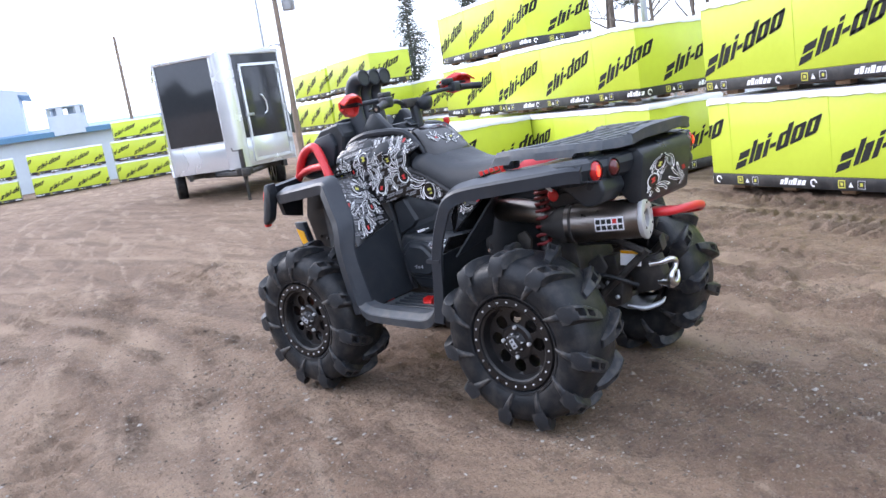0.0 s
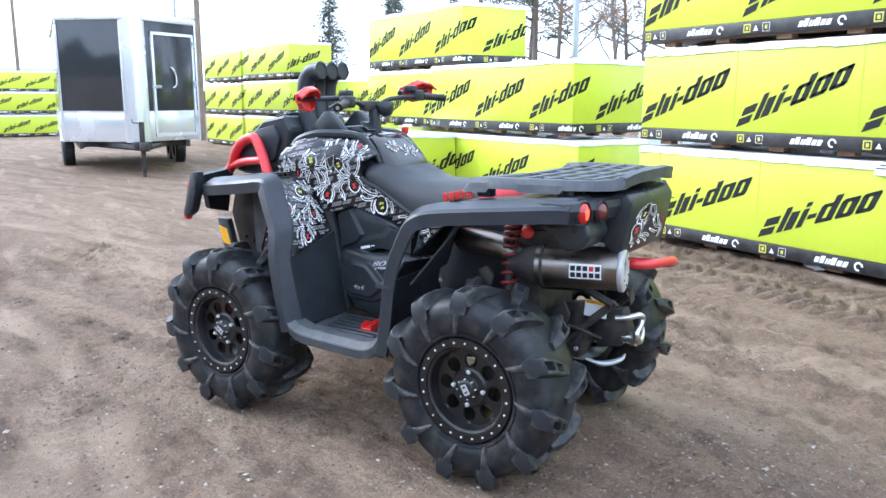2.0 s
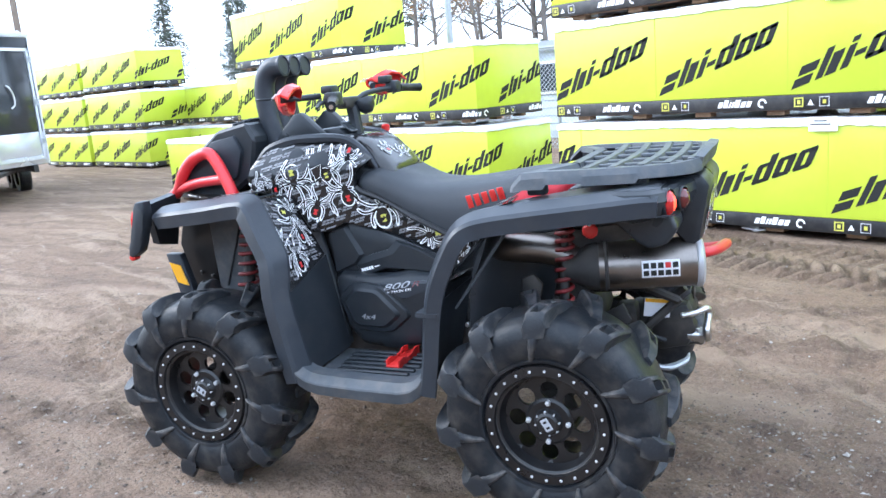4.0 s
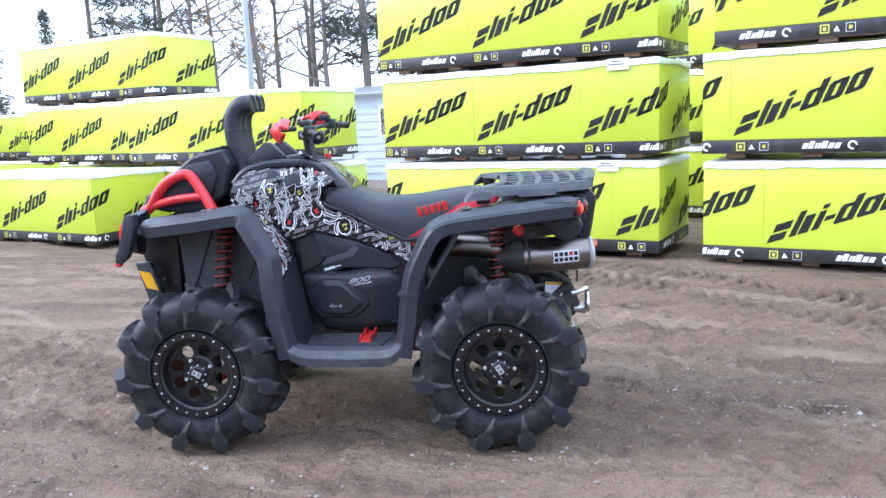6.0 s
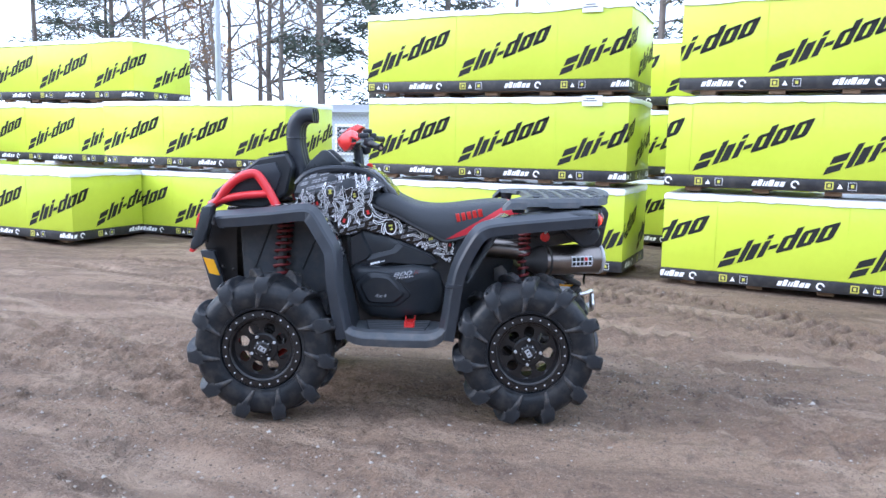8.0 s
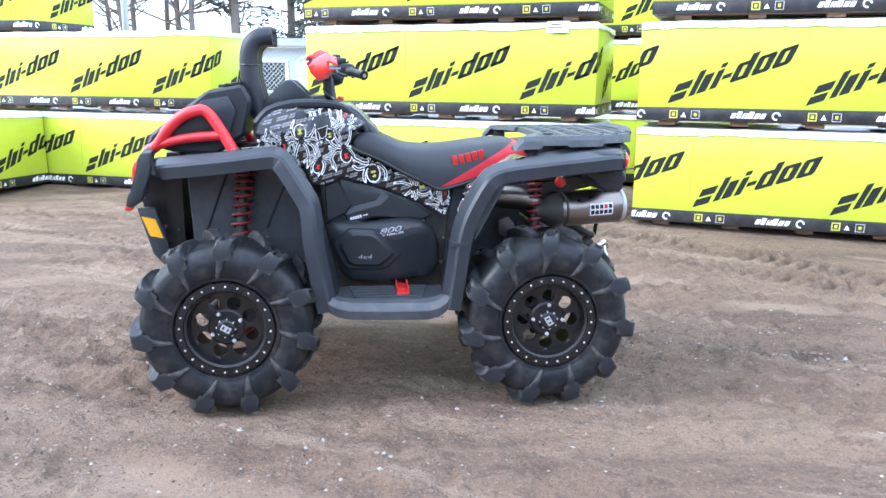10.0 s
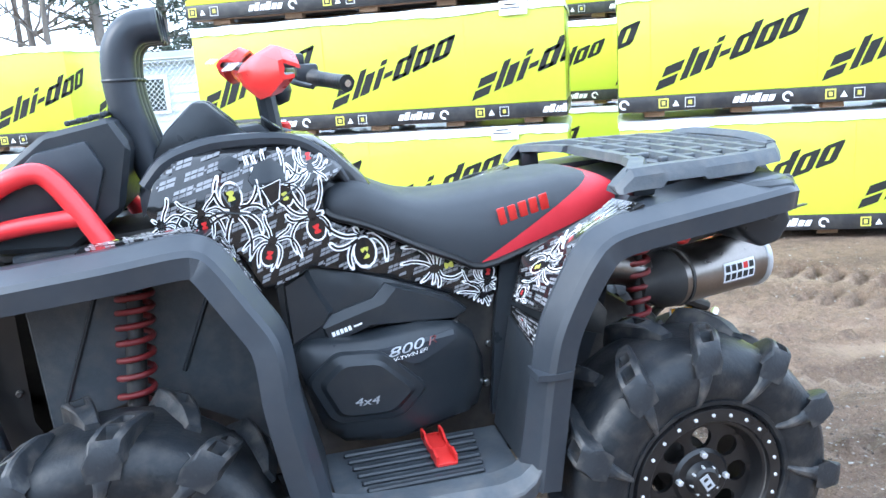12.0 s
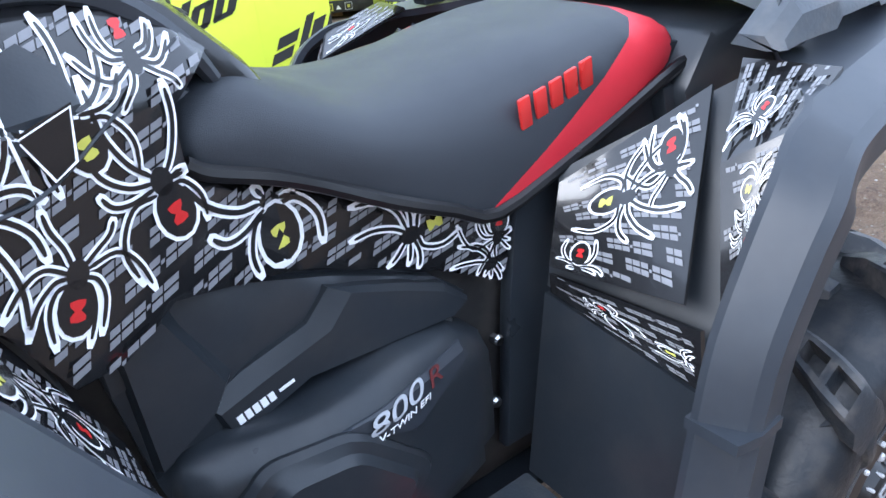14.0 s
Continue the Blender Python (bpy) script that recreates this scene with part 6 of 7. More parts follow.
part("orange_strip", bm, "reflector", wl_)
bm = bmesh.new()
tube(bm, [(0.90, 0.02, 0.772), (1.03, -0.02, 0.772), (1.085, 0.03, 0.770), (1.112, 0.12, 0.768), (1.115, 0.20, 0.758), (1.09, 0.235, 0.740), (1.02, 0.22, 0.735), (0.90, 0.20, 0.735)], 0.0185, 10, smooth=4)
part("rear_bumper_tube", bm, "red", atv, "red tubular rear bumper", smooth=60)

bm = bmesh.new()
prism(bm, [(0.58, 0.96), (1.03, 0.97), (1.035, 0.878), (0.60, 0.872)], -0.215, 0.215, SIDE, bevel=0.01)
part("tail_underbody", bm, "black", atv)
# gear case, brackets and bolts under the muffler
bm = bmesh.new()
box(bm, (0.80, -0.02, 0.44), (0.12, 0.11, 0.12), ry(12), bevel=0.02)
box(bm, (0.80, -0.01, 0.54), (0.07, 0.08, 0.10), ry(-8), bevel=0.012)
case = part("gear_case", bm, "iron", atv, "dusty cast gear case")
for x, yy, z in ((0.84, -0.08, 0.42), (0.80, -0.08, 0.48), (0.76, -0.078, 0.40), (0.86, -0.07, 0.50)):
    bm = bmesh.new()
    lathe(bm, [(0.010, 0), (0.010, 0.010), (0.006, 0.013)], Matrix.Translation((x, yy, z)) @ Matrix.Rotation(radians(90), 4, "X"), 6)
    part("case_bolt", bm, "galv", case)
bm = bmesh.new()
prism(bm, [(0.74, 0.58), (0.80, 0.62), (0.83, 0.56), (0.80, 0.51), (0.75, 0.52)], -0.13, -0.11, SIDE, bevel=0.008)
part("support_bracket", bm, "iron", atv, "dull support bracket")
for a, b, c in (((0.70, -0.12, 0.66), (0.86, -0.09, 0.66), (0.98, -0.02, 0.60)), ((0.70, -0.10, 0.50), (0.82, -0.14, 0.53), (0.93, -0.06, 0.47))):
    bm = bmesh.new()
    tube(bm, [a, b, c], 0.009, 8, smooth=4)
    part("hose", bm, "rubber", atv, smooth=60)
bm = bmesh.new()
box(bm, (1.02, 0.015, 0.640), (0.006, 0.045, 0.065), rx(20), bevel=0.003)
part("hanging_plate", bm, "iron", atv, "small dull metal plate")

# exhaust
a, b = Vector((0.690, -0.262, 0.775)), Vector((1.045, -0.178, 0.783))
ax = (b - a).normalized()
mm = Matrix.Translation(a) @ ax.to_track_quat("Z", "Y").to_matrix().to_4x4()
ln = (b - a).length
bm = bmesh.new()
lathe(bm, [(0.079, 0.062), (0.079, ln - 0.03), (0.079, ln)], mm, 36)
muf = part("muffler", bm, "muffler", atv, "brushed steel muffler can", smooth=50)
bm = bmesh.new()
lathe(bm, [(0.040, -0.05), (0.052, -0.01), (0.076, 0.03), (0.0785, 0.064)], mm, 36)
part("front_cone", bm, "iron", muf, "dull brown-grey front cone", smooth=50)
bm = bmesh.new()
lathe(bm, [(0.079, ln - 0.004), (0.084, ln + 0.002), (0.083, ln + 0.014), (0.070, ln + 0.022), (0.040, ln + 0.018), (0.036, ln + 0.016), (0.036, ln - 0.02), (0.03, ln - 0.02)], mm, 36, closed=True)
part("end_cap", bm, "cast", muf, "bright muffler end ring", smooth=50)
# black disc in the end ring gives the opening its shade
bm = bmesh.new()
lathe(bm, [(0.0355, ln - 0.012), (0.0355, ln - 0.01)], mm, 24)
part("outlet", bm, "rubber", muf, "black disc standing for the shaded exhaust opening")
for k in range(6):
    bm = bmesh.new()
    t = (k + 0.5) * math.tau / 6
    lathe(bm, [(0.006, ln + 0.018), (0.005, ln + 0.023)], mm @ Matrix.Translation((0.060 * math.cos(t), 0.060 * math.sin(t), 0)), 8)
    part("rivet", bm, "iron", muf)
for z0 in (0.085,):
    bm = bmesh.new()
    lathe(bm, [(0.079, z0 - 0.006), (0.0825, z0 - 0.004), (0.0825, z0 + 0.004), (0.079, z0 + 0.006)], mm, 36, closed=True)
    part("clamp", bm, "iron", muf)
inv = mm.to_3x3().inverted()
out = inv @ Vector((0.10, -1, 0.0))
base_a = math.atan2(out.y, out.x)


def on_can(u, t, lift):
    """A place on the can: u along it, t round it."""
    r = 0.079 + lift
    return mm @ Vector((r * math.cos(base_a + t), r * math.sin(base_a + t), u))


bm = bmesh.new()
n = 10
rows = [[bm.verts.new(on_can(uu, (k / n - 0.5) * 0.70, 0.0012)) for k in range(n + 1)] for uu in (0.192, 0.308)]
for k in range(n):
    bm.faces.new((rows[0][k], rows[0][k + 1], rows[1][k + 1], rows[1][k]))
part("muffler_badge", bm, "label", muf, "pale badge with dark and red bars")
for row, cols in ((0.16, ("mark",) * 5), (-0.14, ("mark", "mark", "mark", "ink_red", "mark"))):
    for k, c in enumerate(cols):
        bm = bmesh.new()
        u0 = 0.197 + k * 0.0222
        q = [on_can(u0 + du, row + dt, 0.0022) for du, dt in ((0, -0.11), (0.017, -0.11), (0.017, 0), (0.017, 0.11), (0, 0.11), (0, 0))]
        bm.faces.new([bm.verts.new(p) for p in q])
        part("badge_bar", bm, c, muf, smooth=0)
bm = bmesh.new()
tube(bm, [(0.72, -0.255, 0.782), (0.66, -0.250, 0.805), (0.60, -0.245, 0.828), (0.50, -0.240, 0.838), (0.42, -0.232, 0.838), (0.39, -0.20, 0.835)], [0.040, 0.044, 0.050, 0.052, 0.050, 0.040], 16, smooth=4)
part("exhaust_pipe", bm, "muffler", atv, smooth=60)
bm = bmesh.new()
prism(bm, [(0.42, 0.86), (0.95, 0.93), (0.97, 0.885), (0.78, 0.845), (0.46, 0.80)], -0.225, -0.195, SIDE, bevel=0.006)
part("heat_shield", bm, "iron", atv, "brown-grey heat shield")
bm = bmesh.new()
prism(bm, [(0.49, 0.735), (0.535, 0.752), (0.565, 0.715), (0.55, 0.65), (0.49, 0.67)], -0.27, -0.25, SIDE, bevel=0.008)
part("bracket", bm, "iron", atv, "small grey metal bracket")
# red tag ball on straps
bm = bmesh.new()
bmesh.ops.create_icosphere(bm, subdivisions=2, radius=0.026, matrix=Matrix.Translation((0.746, -0.335, 0.912)) @ Matrix.Diagonal((1, 0.45, 1, 1)))
ball = part("red_tag", bm, "red_plastic", atv, "round red tag on pale straps", smooth=60)
for dx in (-0.022, 0.026):
    bm = bmesh.new()
    tube(bm, [(0.746, -0.340, 0.930), (0.746 + dx, -0.420, 0.992)], 0.0045, 6)
    part("strap", bm, "label", ball)

# tail: lamp pods, middle panel, rack
for s in (-1, 1):
    bm = bmesh.new()
    plan = [(0.83, 0.22), (0.83, 0.478), (0.885, 0.500), (0.955, 0.490), (0.985, 0.455), (1.028, 0.315), (1.052, 0.225)]
    rings = []
    for z, push, inset in ((0.958, -0.055, 0.030), (0.980, -0.012, 0.006), (1.020, 0.004, 0.0), (1.045, 0.0, 0.006), (1.054, -0.012, 0.020)):
        rings.append([(x + (push if x > 0.9 else 0), s * (y - (inset if y > 0.25 else 0)), z - (0.010 if x < 0.9 and z < 0.99 else 0) * -1) for x, y in plan])
    loft(bm, rings)
    pod = part("lamp_pod", bm, "black", atv, "black tail lamp pod", smooth=25)
    for px, yy, r, m, lab in ((0.992, 0.412, 0.040, "lens_red", "red tail lamp lens, lit inside"), (1.022, 0.330, 0.034, "lens_dark", "dark red lens")):
        tilt = Matrix.Translation((px, s * yy, 1.010)) @ Matrix.Rotation(radians(s * 20), 4, "Z")
        bm = bmesh.new()
        lathe(bm, [(r * 1.12, -0.02), (r * 1.14, 0.006), (r * 1.02, 0.010), (r * 0.98, 0.002)], tilt @ Matrix.Diagonal((1, 0.80, 1, 1)) @ Matrix.Rotation(radians(90), 4, "Y"), 22)
        part("lamp_bezel", bm, "black", pod)
        bm = bmesh.new()
        bmesh.ops.create_uvsphere(bm, u_segments=18, v_segments=10, radius=1, matrix=tilt @ Matrix.Diagonal((0.024, r * 0.74, r * 0.95, 1)))
        lens = part("tail_lamp", bm, m, pod, lab, smooth=60)
        if m == "lens_red":
            bm = bmesh.new()
            bmesh.ops.create_uvsphere(bm, u_segments=14, v_segments=8, radius=1, matrix=tilt @ Matrix.Diagonal((0.027, r * 0.42, r * 0.80, 1)))
            part("lamp_core", bm, "lit", lens, "glowing lamp core", smooth=60)
    bm = bmesh.new()
    prism(bm, [(0.80, 0.985), (1.000, 0.985), (1.020, 0.930), (0.985, 0.880), (0.930, 0.868), (0.885, 0.900), (0.84, 0.950)], 0.235, 0.405, Matrix.Diagonal((1, s, 1, 1)) @ SIDE, bevel=0.016, seg=3)
    part("tail_skirt", bm, "black", pod, "curved black skirt below the lamp", smooth=40)
    bm = bmesh.new()
    box(bm, (0.985, s * 0.455, 0.978), (0.09, 0.012, 0.004), rz(-s * 22))
    part("pod_crease", bm, "flare", pod)
    # rack rails, drawn in towards the rear, with stepped underside and broad front foot
    bm = bmesh.new()
    loft(bm, [[(x, s * (y + a), z + b) for a, b in ((-0.046, -0.010), (-0.036, 0.004), (0.000, 0.004), (0.016, -0.014), (0.022, -low), (0.004, -low - 0.002))]
              for x, y, z, low in ((0.520, 0.408, 1.064, 0.012), (0.532, 0.412, 1.078, 0.026), (0.560, 0.416, 1.104, 0.046), (0.630, 0.420, 1.108, 0.048), (0.640, 0.420, 1.108, 0.034), (0.745, 0.414, 1.109, 0.034), (0.755, 0.413, 1.109, 0.042), (0.90, 0.385, 1.110, 0.042), (0.91, 0.382, 1.110, 0.030), (1.005, 0.345, 1.111, 0.030), (1.050, 0.290, 1.113, 0.034), (1.075, 0.235, 1.118, 0.036))])
    rail = part("rack_rail", bm, "dusty", atv, "grey plastic rack rail", smooth=25)
    for x, yy in ((0.60, 0.385), (0.90, 0.345)):
        bm = bmesh.new()
        box(bm, (x, s * yy, 1.062), (0.06, 0.045, 0.05), bevel=0.008)
        part("rack_foot", bm, "black", rail)
    # arm from the front foot inward to the cross bar
    bm = bmesh.new()
    loft(bm, [[(x + dx, s * y, z + dz) for dx, dz in ((-0.030, -0.012), (-0.022, 0.008), (0.022, 0.008), (0.034, -0.012))] for x, y, z in ((0.575, 0.405, 1.098), (0.610, 0.34, 1.102), (0.655, 0.265, 1.104), (0.672, 0.20, 1.104))])
    part("rack_arm", bm, "dusty", rail, smooth=25)
bm = bmesh.new()
loft(bm, [[(0.675 + c, y, 1.104 + b) for b, c in ((-0.016, -0.016), (0.008, -0.010), (0.008, 0.022), (-0.016, 0.026))] for y in (-0.22, 0.0, 0.22)])
rack = part("rear_rack", bm, "dusty", atv, "grey plastic lattice cargo rack")
for k, (x, half) in enumerate(((0.745, 0.385), (0.825, 0.375), (0.905, 0.355), (0.975, 0.330), (1.035, 0.270))):
    bm = bmesh.new()
    loft(bm, [[(x + 0.030 * (1 - abs(y) / 0.4) + c, y, 1.108 + 0.006 * k / 4 + b) for b, c in ((-0.016, -0.018), (0.006, -0.012), (0.006, 0.010), (-0.016, 0.020))] for y in (-half, -0.17, -0.12, 0.12, 0.17, half)])
    part("rack_slat", bm, "dusty", rack, smooth=25)
for yy in (-0.26, -0.145, 0.0, 0.145, 0.26):
    bm = bmesh.new()
    box(bm, (0.87, yy, 1.103), (0.37 if abs(yy) < 0.2 else 0.30, 0.034 if abs(yy) < 0.2 else 0.024, 0.018), ry(-1.0), bevel=0.006)
    part("rack_bar", bm, "dusty", rack)
bm = bmesh.new()
prism(bm, [(0.69, -0.21), (0.74, -0.36), (0.90, -0.34), (1.04, -0.24), (1.06, 0.0), (1.04, 0.24), (0.90, 0.34), (0.74, 0.36), (0.69, 0.21)], 1.086, 1.096)
part("rack_floor", bm, "dusty", rack)
for k, (x, y) in enumerate(((0.785, -0.20), (0.785, 0.20), (0.865, -0.20), (0.865, 0.20), (0.94, -0.19), (0.94, 0.19))):
    bm = bmesh.new()
    prism(bm, [(x - 0.03, y - 0.04), (x + 0.03, y - 0.05), (x + 0.045, y + 0.04), (x - 0.015, y + 0.05)], 1.092, 1.103)
    part("rack_gusset", bm, "dusty", rack)
bm = bmesh.new()
loft(bm, [[(1.076 + 0.026 * max(0, 1 - abs(y) / 0.25) ** 0.6 + c, y, 1.118 + 0.018 * max(0, 1 - (abs(y) / 0.25) ** 4) + b) for b, c in ((-0.040, -0.006), (0.002, 0.004), (0.006, -0.022), (-0.010, -0.040), (-0.040, -0.032))] for y in (-0.25, -0.20, -0.14, -0.06, 0.06, 0.14, 0.20, 0.25)])
part("rack_lip", bm, "dusty", rack, smooth=25)
bm = bmesh.new()
prism(bm, [(0.90, 1.062), (1.070, 1.066), (1.096, 1.03), (1.060, 0.835), (1.02, 0.825), (0.98, 0.93)], -0.222, 0.222, SIDE, bevel=0.016)
tail = part("tail_panel", bm, "black", atv, "glossy black tail panel with white curved pattern")
w, d, g, sp = bmesh.new(), bmesh.new(), bmesh.new(), (bmesh.new(), bmesh.new())
ta = [onto((1.0655, -0.20, 0.855), (1.0655, 0.20, 0.855), (1.0955, 0.20, 1.022), (1.0955, -0.20, 1.022), l) for l in (0.0015, 0.0023, 0.003, 0.0037)]
for u, v, size, deg, c in ((0.17, 0.40, 0.40, 95, 0), (0.30, 0.74, 0.34, 250, 1), (0.86, 0.45, 0.36, 110, 0)):
    burst(w, d, sp[c], u, v, size, radians(deg), *ta[1:], rp, okq)
prints(tail, w, d, sp, g)
bm = bmesh.new()
lathe(bm, [(0.028, 0.0), (0.028, 0.003), (0.016, 0.003), (0.016, 0.0)], Matrix.Translation((1.0925, -0.01, 0.985)) @ Matrix.Rotation(radians(79), 4, "Y"), 20, closed=True)
part("ring_emblem", bm, "grey_ink", tail, "plain ring emblem")


# ---- enclosed trailer ----
def trailer():
    """A vee-nosed cargo trailer: polished lower skirt, gloss black sides, silver nose and corner trims, a door in one nose face."""
    half, back, z0, z1, z2 = 1.17, 0.72, 0.62, 1.14, 2.72
    ob = thing("cargo_trailer", "black and silver enclosed vee-nosed cargo trailer on dirt", "trailer", at=pose(-10.12, 5.73, 0.0, 0, 0, 151.0))
    plan = [(0.0, 0.13), (back, half), (5.4, half), (5.4, -half), (back, -half), (0.0, -0.13)]
    bm = bmesh.new()
    prism(bm, plan, z0, z1, bevel=0.01)
    part("lower_skirt", bm, "alu", ob, "polished aluminium lower skirt")
    bm = bmesh.new()
    prism(bm, plan, z1, z2, bevel=0.01)
    part("upper_body", bm, "skin", ob, "gloss black upper panels")
    grow = lambda k: [(x - k * (x < 0.5) + k * (x > 5), y + k * (1 if y > 0 else -1)) for x, y in plan]
    bm = bmesh.new()
    prism(bm, grow(0.025), z2 - 0.03, z2 + 0.05, bevel=0.015)
    prism(bm, grow(-0.10), z2 + 0.05, z2 + 0.09, bevel=0.02)
    part("roof_cap", bm, "alu", ob, "silver roof edge")
    bm = bmesh.new()
    prism(bm, grow(0.008), z1 - 0.012, z1 + 0.016)
    part("waist_trim", bm, "alu", ob)
    # rounded nose column and corner trims
    bm = bmesh.new()
    arc = [(0.085 - 0.145 * math.cos(a), 0.215 * math.sin(a)) for a in [radians(d) for d in range(-78, 79, 12)]]
    prism(bm, arc, z0 - 0.01, z2 + 0.045)
    part("nose_column", bm, "alu", ob, "bright rounded nose column")
    for s in (-1, 1):
        bm = bmesh.new()
        prism(bm, [(back - 0.030, s * (half - 0.020)), (back - 0.01, s * (half + 0.012)), (back + 0.03, s * (half + 0.012)), (back + 0.03, s * (half - 0.03))], z0 - 0.01, z2 + 0.02)
        part("corner_trim", bm, "alu", ob)
    # door on the vee face that looks north
    u = Vector((back, -half, 0)) - Vector((0, -0.13, 0))
    ln = u.length
    u.normalize()
    nrm = Vector((u.y, -u.x, 0))
    if nrm.y > 0:
        nrm = -nrm
    f = Matrix(((u.x, 0, nrm.x, 0.0), (u.y, 0, nrm.y, -0.13), (0, 1, 0, 0), (0, 0, 0, 1)))
    a, b = 0.20, ln - 0.08
    bm = bmesh.new()
    for q in ([(a, 0.72), (a + 0.05, 0.72), (a + 0.05, 2.52), (a, 2.52)], [(b - 0.05, 0.72), (b, 0.72), (b, 2.52), (b - 0.05, 2.52)], [(a, 2.47), (b, 2.47), (b, 2.52), (a, 2.52)], [(a, 0.70), (b, 0.70), (b, 0.75), (a, 0.75)]):
        prism(bm, q, 0.0, 0.035, f)
    part("door_frame", bm, "alu", ob, "aluminium door frame")
    bm = bmesh.new()
    prism(bm, [(a + 0.06, 1.17), (b - 0.06, 1.17), (b - 0.06, 2.45), (a + 0.06, 2.45)], 0.0, 0.022, f, bevel=0.006)
    door = part("door", bm, "skin", ob, "black door with silver kick plate")
    bm = bmesh.new()
    prism(bm, [(a + 0.06, 0.77), (b - 0.06, 0.77), (b - 0.06, 1.15), (a + 0.06, 1.15)], 0.0, 0.022, f, bevel=0.006)
    part("kick_plate", bm, "alu", door)
    bm = bmesh.new()
    tube(bm, [f @ Vector(p) for p in ((a + 0.42, 1.92, 0.02), (a + 0.43, 1.90, 0.06), (a + 0.50, 1.78, 0.06), (a + 0.50, 1.62, 0.06), (a + 0.46, 1.56, 0.02))], 0.014, 8, smooth=3)
    part("grab_handle", bm, "alu", door)
    bm = bmesh.new()
    prism(bm, [(a - 0.03, 1.55), (a + 0.17, 1.55), (a + 0.17, 1.60), (a - 0.03, 1.60)], 0.02, 0.05, f, bevel=0.006)
    part("latch", bm, "galv", door)
    for hz in (0.95, 1.6, 2.3):
        bm = bmesh.new()
        prism(bm, [(b - 0.04, hz), (b + 0.03, hz), (b + 0.03, hz + 0.09), (b - 0.04, hz + 0.09)], 0.03, 0.05, f)
        part("hinge", bm, "galv", door)
    # running gear
    bm = bmesh.new()
    for y in (-0.9, 0.9):
        box(bm, (2.9, y, 0.56), (4.9, 0.07, 0.12))
    for x in (0.75, 2.0, 3.2, 4.4, 5.3):
        box(bm, (x, 0, 0.565), (0.06, 1.8, 0.10))
    for s in (-1, 1):
        tube(bm, [(1.4, s * 0.85, 0.55), (-0.62, s * 0.05, 0.55)], 0.05, 6)
    part("frame", bm, "iron", ob)
    bm = bmesh.new()
    box(bm, (-0.72, 0, 0.57), (0.30, 0.15, 0.14), bevel=0.03)
    box(bm, (-0.50, 0, 0.58), (0.22, 0.30, 0.13), bevel=0.02)
    part("coupler", bm, "iron", ob)
    bm = bmesh.new()
    tube(bm, [(-0.52, 0.0, 0.03), (-0.52, 0, 0.45)], 0.032, 10)
    tube(bm, [(-0.52, 0, 0.42), (-0.52, 0, 0.98)], 0.044, 10)
    lathe(bm, [(0.075, 0.0), (0.075, 0.02), (0.02, 0.03)], Matrix.Translation((-0.52, 0, 0.0)), 14)
    tube(bm, [(-0.52, 0, 0.96), (-0.52, 0.14, 0.97), (-0.52, 0.15, 1.03)], 0.010, 6)
    part("jack", bm, "iron", ob, "dark tongue jack standing on its foot")
    bm = bmesh.new()
    for k in range(4):
        tube(bm, [(-0.55, 0.05 - 0.03 * k, 0.62), (-0.42, 0.10 - 0.05 * k, 0.52), (-0.2, 0.12 - 0.07 * k, 0.60)], 0.012, 6, smooth=3)
    part("chain", bm, "iron", ob)
    bm = bmesh.new()
    box(bm, (0.20, 0.33, 0.56), (0.05, 0.32, 0.10), rz(-35), bevel=0.01)
    part("lamp_bar", bm, "black", ob)
    for y, m in ((0.40, "lens_red"), (0.25, "white")):
        bm = bmesh.new()
        box(bm, (0.165 + (y - 0.25) * 0.7, y, 0.56), (0.03, 0.09, 0.07), rz(-35), bevel=0.008)
        part("marker_lamp", bm, m, ob)
    for x in (2.75, 3.55):
        for s in (-1, 1):
            bm = bmesh.new()
            lathe(bm, [(0.19, -0.10), (0.30, -0.105), (0.335, -0.07), (0.34, 0), (0.335, 0.07), (0.30, 0.105), (0.19, 0.10)], Matrix.Translation((x, s * 1.06, 0.338)) @ Matrix.Rotation(radians(90), 4, "X"), 28, closed=True)
            ty = part("wheel", bm, "rubber", ob)
            bm = bmesh.new()
            lathe(bm, [(0.195, -0.05), (0.195, 0.06), (0.08, 0.03), (0.06, 0.05)], Matrix.Translation((x, s * 1.06, 0.338)) @ Matrix.Rotation(radians(90 * -s), 4, "X"), 20)
            part("rim", bm, "galv", ty)
    for s in (-1, 1):
        bm = bmesh.new()
        prism(bm, [(2.30, 0.55), (2.42, 0.76), (3.88, 0.76), (4.0, 0.55), (3.94, 0.55), (3.85, 0.72), (2.45, 0.72), (2.36, 0.55)], 0.92, 1.20, Matrix.Diagonal((1, s, 1, 1)) @ SIDE)
        part("mudguard", bm, "alu", ob)
    return ob


trailer()

# stacks farther off
stack((-11.7, 11.05), -20, (0, 2, 1), gz(-12, 11.5) + 0.0, seed=21)
stack((-14.75, 12.25), -20, (3, 0, 4), gz(-16, 13) + 0.0, seed=22)
stack((-8.4, 10.7), -22, (1, 0), gz(-9, 11) + 0.0, seed=23)
for k, (x, y, tiers) in enumerate(((-32.4, 6.95, 2), (-31.1, 10.10, 2), (-29.8, 13.10, 2), (-31.6, 14.2, 3))):
    for t in range(tiers):
        crate((k + t) % 5, x, y, gz(x, y) + 0.895 * t, 66.8)


